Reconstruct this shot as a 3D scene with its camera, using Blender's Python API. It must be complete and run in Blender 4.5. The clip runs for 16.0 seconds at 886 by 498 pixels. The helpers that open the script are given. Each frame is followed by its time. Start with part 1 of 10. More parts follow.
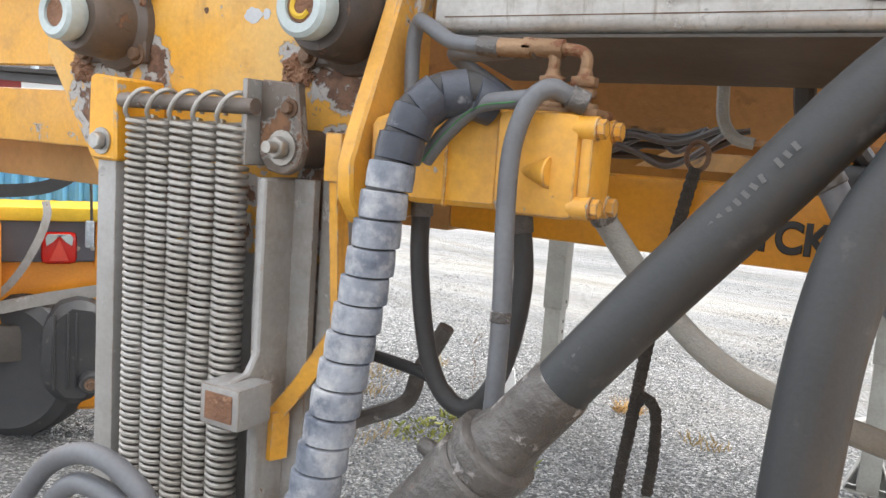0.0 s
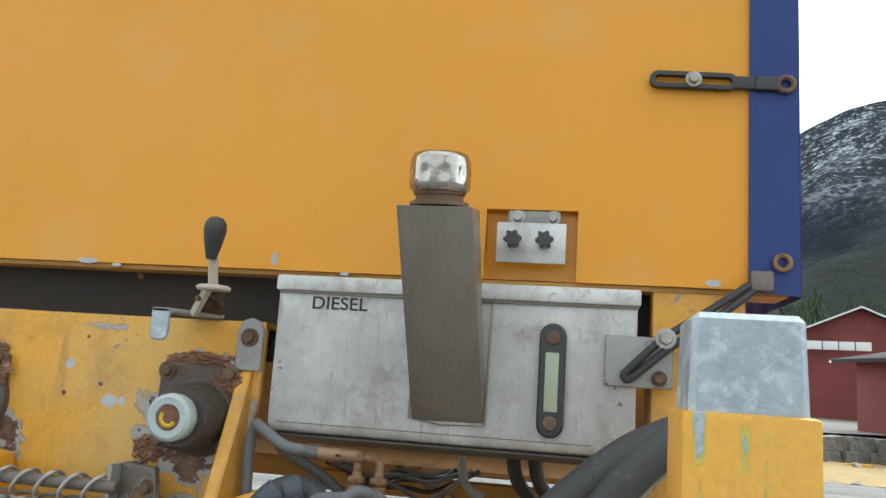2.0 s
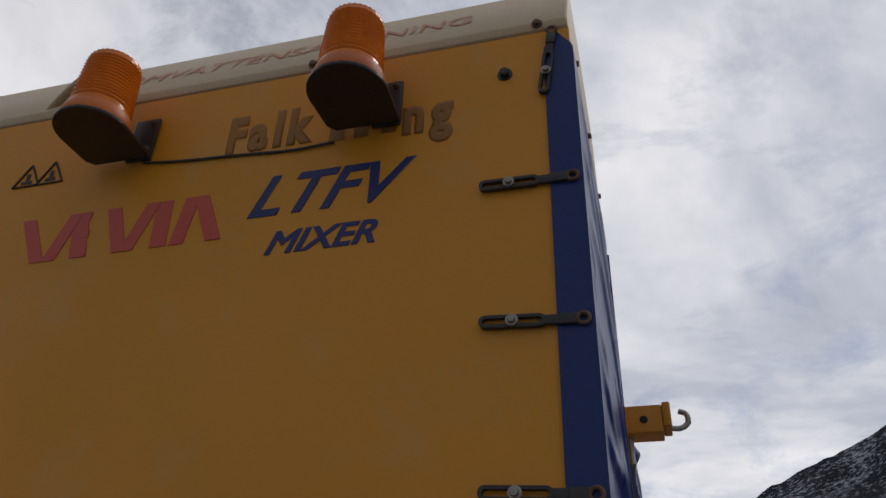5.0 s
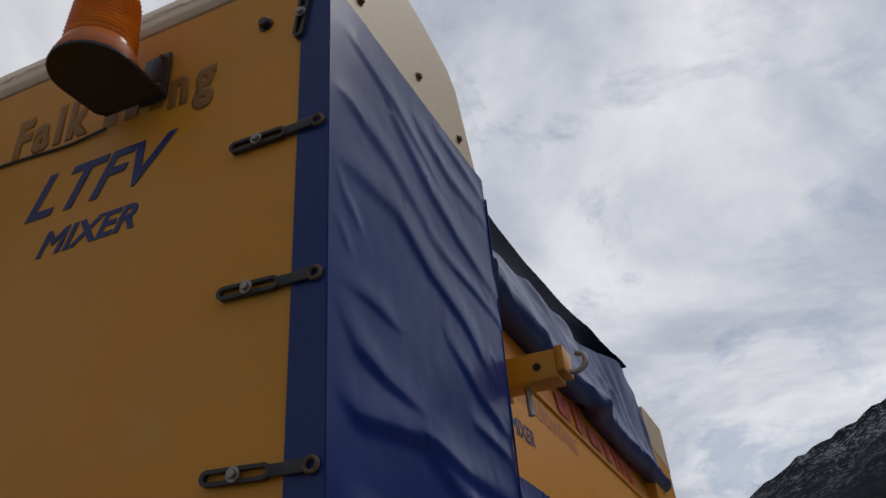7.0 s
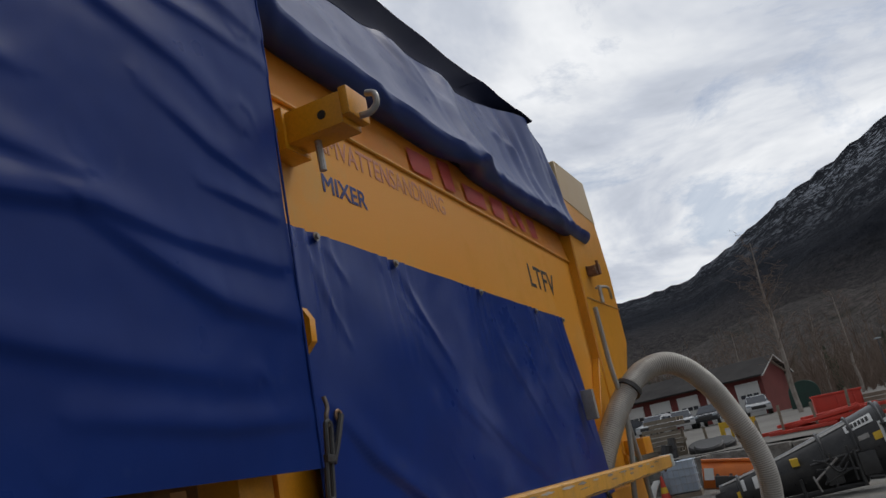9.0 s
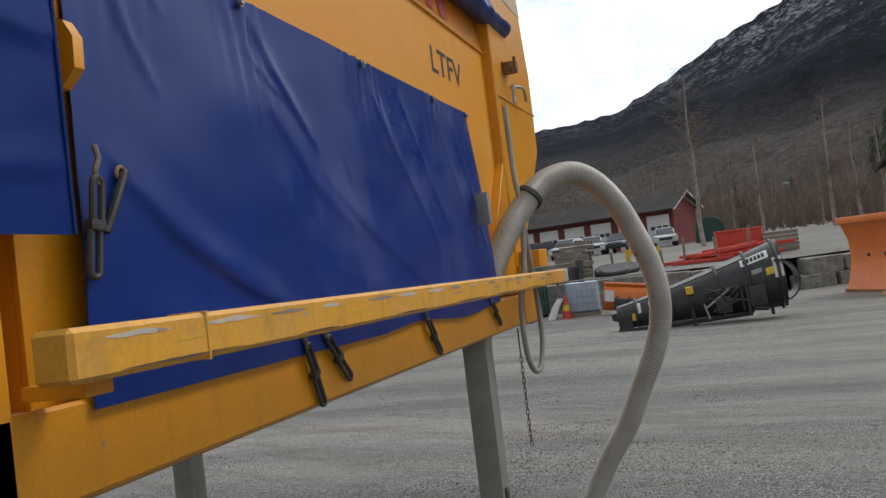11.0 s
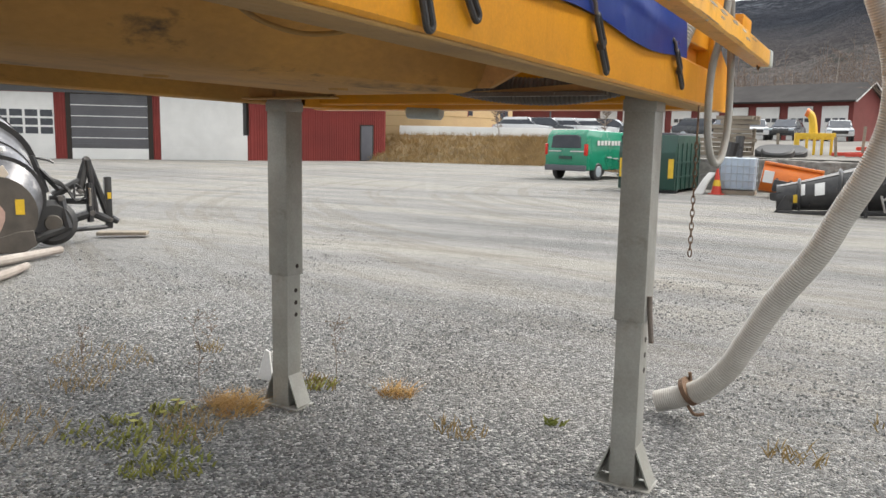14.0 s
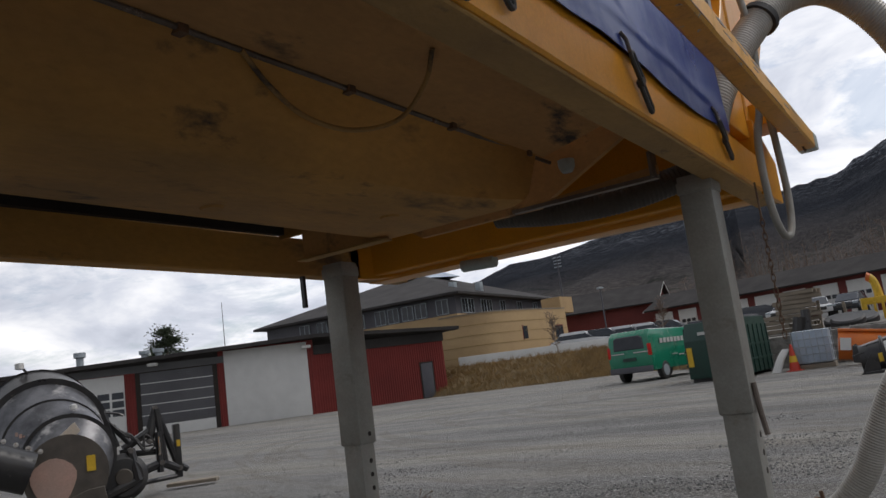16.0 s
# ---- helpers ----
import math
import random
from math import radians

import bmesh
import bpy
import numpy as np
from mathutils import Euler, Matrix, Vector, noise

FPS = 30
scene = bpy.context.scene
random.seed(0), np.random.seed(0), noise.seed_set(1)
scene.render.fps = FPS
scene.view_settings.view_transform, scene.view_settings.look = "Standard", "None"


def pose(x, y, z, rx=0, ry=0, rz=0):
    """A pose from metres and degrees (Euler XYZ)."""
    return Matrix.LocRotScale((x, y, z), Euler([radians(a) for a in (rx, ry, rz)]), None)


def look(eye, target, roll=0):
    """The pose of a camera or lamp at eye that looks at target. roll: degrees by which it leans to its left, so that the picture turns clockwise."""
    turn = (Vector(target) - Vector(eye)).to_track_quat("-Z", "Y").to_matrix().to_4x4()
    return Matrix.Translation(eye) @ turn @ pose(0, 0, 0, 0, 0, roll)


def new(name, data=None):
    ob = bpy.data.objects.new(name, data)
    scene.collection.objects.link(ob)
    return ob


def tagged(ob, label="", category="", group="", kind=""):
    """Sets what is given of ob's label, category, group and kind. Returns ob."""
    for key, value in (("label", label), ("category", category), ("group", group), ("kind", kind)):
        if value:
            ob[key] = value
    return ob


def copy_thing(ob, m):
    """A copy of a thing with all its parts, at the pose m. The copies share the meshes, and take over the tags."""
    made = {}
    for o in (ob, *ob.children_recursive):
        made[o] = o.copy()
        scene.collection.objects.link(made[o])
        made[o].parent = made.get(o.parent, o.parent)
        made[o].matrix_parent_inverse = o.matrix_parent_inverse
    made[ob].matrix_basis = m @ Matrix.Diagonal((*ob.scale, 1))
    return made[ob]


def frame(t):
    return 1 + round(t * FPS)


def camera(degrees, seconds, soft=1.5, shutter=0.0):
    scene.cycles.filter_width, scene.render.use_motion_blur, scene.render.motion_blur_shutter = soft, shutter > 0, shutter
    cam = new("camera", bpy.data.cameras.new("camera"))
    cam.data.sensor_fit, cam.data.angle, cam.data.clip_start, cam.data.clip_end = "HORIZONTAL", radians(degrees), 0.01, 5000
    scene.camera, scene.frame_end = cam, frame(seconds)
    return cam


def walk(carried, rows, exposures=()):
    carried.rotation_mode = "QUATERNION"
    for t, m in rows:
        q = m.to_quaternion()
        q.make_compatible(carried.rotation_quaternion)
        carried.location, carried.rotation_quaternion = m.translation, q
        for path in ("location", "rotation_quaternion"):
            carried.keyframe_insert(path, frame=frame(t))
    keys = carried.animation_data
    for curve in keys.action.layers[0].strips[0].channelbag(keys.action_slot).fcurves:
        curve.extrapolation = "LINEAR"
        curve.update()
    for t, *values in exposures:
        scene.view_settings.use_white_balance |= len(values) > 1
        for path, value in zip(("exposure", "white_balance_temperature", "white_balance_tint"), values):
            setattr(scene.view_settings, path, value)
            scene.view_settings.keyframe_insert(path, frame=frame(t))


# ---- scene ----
cam = camera(58.9, 16.0)
PATH = [
    (0, (-0.297, -0.749, 1.407), (-1.245, 0.994, 1.151), 4.2),
    (0.5, (-0.27, -0.775, 1.462), (-0.935, 1.11, 1.396), 4.7),
    (1, (-0.248, -0.837, 1.51), (-0.827, 1.077, 1.569), 4.2),
    (1.5, (-0.248, -0.953, 1.579), (-0.722, 0.977, 1.807), 4.2),
    (2, (-0.274, -1.119, 1.605), (-0.635, 0.818, 1.943), 3.9),
    (2.5, (-0.257, -1.213, 1.639), (-0.427, 0.72, 2.124), 2.8),
    (3, (-0.187, -1.248, 1.659), (-0.386, 0.62, 2.343), 1.6),
    (3.5, (-0.057, -1.255, 1.669), (-0.393, 0.542, 2.48), 1.3),
    (6, (0.19, -1.112, 1.73), (-0.32, 0.44, 2.884), 1.0),
    (6.5, (0.347, -1.004, 1.732), (-0.211, 0.56, 2.848), -2.1),
    (7, (0.539, -0.932, 1.734), (-0.076, 0.667, 2.766), -4.5),
    (7.5, (0.619, -0.856, 1.717), (0.019, 0.84, 2.591), -6.3),
    (8, (0.649, -0.72, 1.71), (0.111, 1.031, 2.512), -9.2),
    (8.5, (0.728, -0.591, 1.704), (0.11, 1.178, 2.403), -10.5),
    (9, (0.852, -0.471, 1.688), (0.131, 1.313, 2.235), -11.3),
    (9.5, (0.872, -0.367, 1.672), (0.099, 1.414, 2.152), -11.6),
    (10, (0.839, -0.247, 1.662), (0.205, 1.618, 2.011), -12.2),
    (12.5, (0.849, 0.197, 1.493), (0.028, 2.005, 1.254), -1.5),
    (13, (0.739, 0.321, 1.399), (-0.1, 2.117, 1.131), -1.3),
    (13.5, (0.632, 0.495, 1.268), (-0.259, 2.263, 0.989), 1.0),
    (14, (0.558, 0.539, 1.211), (-0.411, 2.265, 0.931), 1.1),
    (14.5, (0.508, 0.63, 1.099), (-0.49, 2.36, 0.992), 1.0),
    (15, (0.503, 0.631, 0.898), (-0.506, 2.344, 1.118), 1.2),
    (15.5, (0.510, 0.622, 0.808), (-0.486, 2.331, 1.104), -0.2),
    (16, (0.472, 0.6, 0.828), (-0.592, 2.262, 1.149), -7.5),
]
# seconds, stops, kelvin, tint
EXPOSURES = [(0.0, 2.43, 6500, 10), (0.5, 2.50, 6300, 7), (1.0, 2.22, 6130, 3), (1.5, 1.98, 6160, 1), (2.0, 1.76, 6250, 1), (2.5, 1.22, 6480, 8), (3.0, 0.42, 6600, 16),
             (3.5, 0.0, 6750, 17), (6.0, -0.6, 6300, 11), (7.0, -0.6, 6350, 12), (8.5, -0.4, 6400, 10), (10.0, -0.2, 6450, 10), (12.5, 1.45, 6650, 6),
             (14.0, 1.63, 6800, 9), (14.5, 1.68, 6750, 10), (15.0, 1.06, 6450, 11), (15.5, -0.16, 6500, 11), (16.0, -0.05, 6500, 12)]
walk(cam, [(t, look(eye, target, roll)) for t, eye, target, roll in PATH], EXPOSURES)

# ---- light: an overcast day, the sun behind thin cloud over the mountain ----
world = bpy.data.worlds.new("overcast_sky")
scene.world = world
world.use_nodes = True
wn, wl = world.node_tree.nodes, world.node_tree.links
wn.clear()
w_out, w_bg = wn.new("ShaderNodeOutputWorld"), wn.new("ShaderNodeBackground")
w_sky = wn.new("ShaderNodeTexSky")
w_sky.sky_type, w_sky.sun_disc, w_sky.sun_elevation, w_sky.sun_rotation = "NISHITA", False, radians(50), radians(48)
w_sky_dim = wn.new("ShaderNodeVectorMath")
w_sky_dim.operation, w_sky_dim.inputs[3].default_value = "SCALE", 0.10
w_tc, w_sep = wn.new("ShaderNodeTexCoord"), wn.new("ShaderNodeSeparateXYZ")
w_add, w_comb = wn.new("ShaderNodeMath"), wn.new("ShaderNodeCombineXYZ")
w_add.operation, w_add.inputs[1].default_value = "ADD", 0.22
w_dx, w_dy = wn.new("ShaderNodeMath"), wn.new("ShaderNodeMath")
w_dx.operation = w_dy.operation = "DIVIDE"
wl.new(w_tc.outputs["Generated"], w_sep.inputs[0])
wl.new(w_sep.outputs[2], w_add.inputs[0])
wl.new(w_sep.outputs[0], w_dx.inputs[0]), wl.new(w_add.outputs[0], w_dx.inputs[1])
wl.new(w_sep.outputs[1], w_dy.inputs[0]), wl.new(w_add.outputs[0], w_dy.inputs[1])
wl.new(w_dx.outputs[0], w_comb.inputs[0]), wl.new(w_dy.outputs[0], w_comb.inputs[1])


def sky_noise(scale, detail, rough, stops):
    n, r = wn.new("ShaderNodeTexNoise"), wn.new("ShaderNodeValToRGB")
    n.inputs["Scale"].default_value, n.inputs["Detail"].default_value, n.inputs["Roughness"].default_value = scale, detail, rough
    n.inputs["Distortion"].default_value = 0.4
    wl.new(w_comb.outputs[0], n.inputs["Vector"]), wl.new(n.outputs["Fac"], r.inputs["Fac"])
    ramp_set(r, stops)
    return r


def ramp_set(r, stops):
    e = r.color_ramp.elements
    while len(e) < len(stops):
        e.new(0.5)
    for k, (p, c) in zip(e, stops):
        k.position, k.color = p, (*c, 1) if len(c) == 3 else c


w_cloud = sky_noise(1.5, 6, 0.58, [(0.30, (0.46, 0.50, 0.58)), (0.45, (0.66, 0.70, 0.78)), (0.55, (0.92, 0.94, 0.97)), (0.68, (1.2, 1.2, 1.2))])
w_cover = sky_noise(2.6, 8, 0.65, [(0.36, (0.55, 0.55, 0.55)), (0.47, (1, 1, 1))])
w_mix = wn.new("ShaderNodeMix")
w_mix.data_type = "RGBA"
wl.new(w_sky.outputs[0], w_sky_dim.inputs[0])
wl.new(w_cover.outputs[0], w_mix.inputs[0])
wl.new(w_sky_dim.outputs[0], w_mix.inputs[6])
wl.new(w_cloud.outputs[0], w_mix.inputs[7])
# the cloud is thinner and brighter towards the hidden sun
w_side = wn.new("ShaderNodeMapRange")
w_side.interpolation_type = "SMOOTHSTEP"
for k, v in enumerate((-0.7, 0.9, 0.52, 1.12)):
    w_side.inputs[k + 1].default_value = v
w_lit = wn.new("ShaderNodeVectorMath")
w_lit.operation = "SCALE"
wl.new(w_sep.outputs[1], w_side.inputs[0])
wl.new(w_mix.outputs[2], w_lit.inputs[0]), wl.new(w_side.outputs[0], w_lit.inputs[3])
wl.new(w_lit.outputs[0], w_bg.inputs["Color"])
w_bg.inputs["Strength"].default_value = 1.0
wl.new(w_bg.outputs[0], w_out.inputs[0])

sun_data = bpy.data.lights.new("sun", "SUN")
sun_data.energy, sun_data.angle, sun_data.color = 1.1, radians(20), (1.0, 0.96, 0.9)
sun = new("sun", sun_data)
sun.matrix_world = look((38, 34, 62), (0, 0, 0))


# ---- materials ----
def surface(name, col, col2=None, rough=0.5, metal=0.0, big=2.5, fine=80.0, bump=0.15, spot=None, spot_at=0.62, spot_scale=8.0, coat=0.0,
            spec=0.5, grainy=0.86, stretch=(1, 1, 1), spot2=None, spot2_at=0.64, spot2_scale=30.0, depth=0.01, soft=0.035):
    """A weathered surface: two tones at a large scale, fine grain, worn or dirty spots, relief."""
    m = bpy.data.materials.new(name)
    m.use_nodes = True
    n, l = m.node_tree.nodes, m.node_tree.links
    b = n["Principled BSDF"]
    b.inputs["Metallic"].default_value = metal
    b.inputs["Coat Weight"].default_value = coat
    b.inputs["Specular IOR Level"].default_value = spec
    tc, mp = n.new("ShaderNodeTexCoord"), n.new("ShaderNodeMapping")
    mp.inputs["Scale"].default_value = stretch
    l.new(tc.outputs["Object"], mp.inputs[0])

    def noise_of(scale, detail=4.0, rgh=0.6):
        t = n.new("ShaderNodeTexNoise")
        t.inputs["Scale"].default_value, t.inputs["Detail"].default_value, t.inputs["Roughness"].default_value = scale, detail, rgh
        l.new(mp.outputs[0], t.inputs["Vector"])
        return t.outputs["Fac"]

    def mixed(fac, a, c):
        x = n.new("ShaderNodeMix")
        x.data_type = "RGBA"
        for sock, v in ((0, fac), (6, a), (7, c)):
            if isinstance(v, tuple):
                x.inputs[sock].default_value = (*v, 1)
            else:
                l.new(v, x.inputs[sock])
        return x.outputs[2]

    def step(fac, lo, hi):
        r = n.new("ShaderNodeMapRange")
        r.inputs[1].default_value, r.inputs[2].default_value = lo, hi
        l.new(fac, r.inputs[0])
        return r.outputs[0]

    col2 = col2 or tuple(c * 0.8 for c in col)
    large, grain = noise_of(big), noise_of(fine, 3.0)
    colour = mixed(step(large, 0.35, 0.65), col, col2)
    dark = n.new("ShaderNodeMix")
    dark.data_type, dark.blend_type, dark.inputs[0].default_value = "RGBA", "MULTIPLY", 1.0
    g = n.new("ShaderNodeValToRGB")
    ramp_set(g, [(0.3, (grainy, grainy, grainy)), (0.7, (1.0, 1.0, 1.0))])
    l.new(grain, g.inputs[0]), l.new(colour, dark.inputs[6]), l.new(g.outputs[0], dark.inputs[7])
    colour = dark.outputs[2]
    rg = n.new("ShaderNodeMapRange")
    rg.inputs[3].default_value, rg.inputs[4].default_value = max(rough - 0.12, 0.03), min(rough + 0.12, 1.0)
    l.new(large, rg.inputs[0])
    rgh = rg.outputs[0]
    for s, at, sc in ((spot, spot_at, spot_scale), (spot2, spot2_at, spot2_scale)):
        if s:
            fac = step(noise_of(sc, 7.0, 0.65), at, at + soft)
            colour = mixed(fac, colour, s)
            mr = n.new("ShaderNodeMix")
            l.new(fac, mr.inputs[0]), l.new(rgh, mr.inputs[2])
            mr.inputs[3].default_value = 0.85
            rgh = mr.outputs[0]
            if metal:
                mm = n.new("ShaderNodeMapRange")
                mm.inputs[3].default_value, mm.inputs[4].default_value = metal, 0.05
                l.new(fac, mm.inputs[0]), l.new(mm.outputs[0], b.inputs["Metallic"])
    l.new(colour, b.inputs["Base Color"]), l.new(rgh, b.inputs["Roughness"])
    if bump:
        bp = n.new("ShaderNodeBump")
        bp.inputs["Strength"].default_value, bp.inputs["Distance"].default_value = bump, depth
        l.new(grain, bp.inputs["Height"]), l.new(bp.outputs[0], b.inputs["Normal"])
    return m


def weathered(name, paint, paint2, primer, rust, rust2, rough=0.5, metal=0.0, scale=16.0, at=0.66, rust_at=0.74, blobs=(), edge=0.0, edge_amount=0.5,
              grime=(0.17, 0.115, 0.07), grime_amount=0.35, streak=0.3, relief=0.0006, big=4.0, fine=140.0, soft=0.03, spread=1.0):
    """Paint over primer over rust. The wear gathers in blobs (x, y, z, rx, ry, rz, strength), along edges and in noise; grime runs down it."""
    m = bpy.data.materials.new(name)
    m.use_nodes = True
    n, l = m.node_tree.nodes, m.node_tree.links
    b = n["Principled BSDF"]
    tc = n.new("ShaderNodeTexCoord")
    src = tc.outputs["Object"]

    def noise_of(sc, detail=6.0, rgh=0.65, stretch=None, warp=0.0):
        t = n.new("ShaderNodeTexNoise")
        t.inputs["Scale"].default_value, t.inputs["Detail"].default_value, t.inputs["Roughness"].default_value, t.inputs["Distortion"].default_value = sc, detail, rgh, warp
        v = src
        if stretch:
            mp = n.new("ShaderNodeMapping")
            mp.inputs["Scale"].default_value = stretch
            l.new(src, mp.inputs[0])
            v = mp.outputs[0]
        l.new(v, t.inputs["Vector"])
        return t.outputs["Fac"]

    def math_of(op, a, c, e=None):
        x = n.new("ShaderNodeMath")
        x.operation = op
        for k, v in enumerate((a, c, e)):
            if v is None:
                continue
            if isinstance(v, (int, float)):
                x.inputs[k].default_value = v
            else:
                l.new(v, x.inputs[k])
        return x.outputs[0]

    def span(v, lo, hi, to=1.0):
        r = n.new("ShaderNodeMapRange")
        r.interpolation_type = "SMOOTHSTEP"
        r.inputs[1].default_value, r.inputs[2].default_value, r.inputs[4].default_value = lo, hi, to
        l.new(v, r.inputs[0])
        return r.outputs[0]

    def mixed(fac, a, c, blend="MIX"):
        x = n.new("ShaderNodeMix")
        x.data_type, x.blend_type = "RGBA", blend
        for sock, v in ((0, fac), (6, a), (7, c)):
            if isinstance(v, tuple):
                x.inputs[sock].default_value = (*v, 1)
            elif isinstance(v, float):
                x.inputs[sock].default_value = v
            else:
                l.new(v, x.inputs[sock])
        return x.outputs[2]

    large, mid, grain = noise_of(big, 5.0), noise_of(scale, 10.0, 0.68, warp=0.3), noise_of(fine, 3.0)
    colour = mixed(span(large, 0.36, 0.64), paint, paint2)
    run = noise_of(scale * 1.4, 6.0, 0.6, (1, 1, 0.12))
    dirt = math_of("MAXIMUM", span(noise_of(big * 1.9, 7.0, 0.7), 0.48, 0.74, grime_amount), span(run, 0.56, 0.74, streak))
    colour = mixed(dirt, colour, grime)
    field = math_of("MULTIPLY_ADD", math_of("SUBTRACT", mid, 0.5), 1.1 * spread, 0.5)
    worst = None
    for x, y, z, rx, ry, rz, st in blobs:
        mp, ln = n.new("ShaderNodeMapping"), n.new("ShaderNodeVectorMath")
        mp.vector_type = "TEXTURE"
        mp.inputs["Location"].default_value, mp.inputs["Scale"].default_value = (x, y, z), (rx, ry, rz)
        ln.operation = "LENGTH"
        l.new(src, mp.inputs[0]), l.new(mp.outputs[0], ln.inputs[0])
        one = math_of("MULTIPLY", math_of("MAXIMUM", math_of("SUBTRACT", 1.0, ln.outputs["Value"]), 0.0), st)
        worst = one if worst is None else math_of("MAXIMUM", worst, one)
    if worst is not None:
        field = math_of("ADD", field, worst)
    if edge:
        bv, gm, dt = n.new("ShaderNodeBevel"), n.new("ShaderNodeNewGeometry"), n.new("ShaderNodeVectorMath")
        bv.samples, bv.inputs["Radius"].default_value, dt.operation = 4, edge, "DOT_PRODUCT"
        l.new(bv.outputs[0], dt.inputs[0]), l.new(gm.outputs["Normal"], dt.inputs[1])
        field = math_of("ADD", field, math_of("MULTIPLY", span(math_of("SUBTRACT", 1.0, dt.outputs["Value"]), 0.01, 0.20), edge_amount))
    bare, deep = span(field, at, at + soft), span(field, rust_at, rust_at + soft * 1.6)
    rusty = mixed(span(noise_of(scale * 2.6, 6.0), 0.40, 0.62), rust, rust2)
    colour = mixed(bare, colour, mixed(span(grain, 0.3, 0.7), primer, tuple(c * 0.78 for c in primer)))
    colour = mixed(deep, colour, rusty)
    g = n.new("ShaderNodeValToRGB")
    ramp_set(g, [(0.3, (0.86, 0.86, 0.86)), (0.7, (1.0, 1.0, 1.0))])
    l.new(grain, g.inputs[0])
    l.new(mixed(1.0, colour, g.outputs[0], "MULTIPLY"), b.inputs["Base Color"])
    worn = math_of("MAXIMUM", math_of("MAXIMUM", bare, deep), dirt)
    rr = n.new("ShaderNodeMapRange")
    rr.inputs[3].default_value, rr.inputs[4].default_value = rough, min(rough + 0.35, 0.92)
    l.new(worn, rr.inputs[0]), l.new(rr.outputs[0], b.inputs["Roughness"])
    if metal:
        mm = n.new("ShaderNodeMapRange")
        mm.inputs[3].default_value, mm.inputs[4].default_value = metal, 0.0
        l.new(math_of("MAXIMUM", deep, dirt), mm.inputs[0]), l.new(mm.outputs[0], b.inputs["Metallic"])
    bp = n.new("ShaderNodeBump")
    bp.inputs["Strength"].default_value, bp.inputs["Distance"].default_value = 1.0, relief
    h = math_of("MULTIPLY_ADD", bare, -1.0, math_of("MULTIPLY", grain, 0.35))
    h = math_of("ADD", h, math_of("MULTIPLY", math_of("MULTIPLY", deep, mid), 2.2))
    l.new(h, bp.inputs["Height"]), l.new(bp.outputs[0], b.inputs["Normal"])
    return m


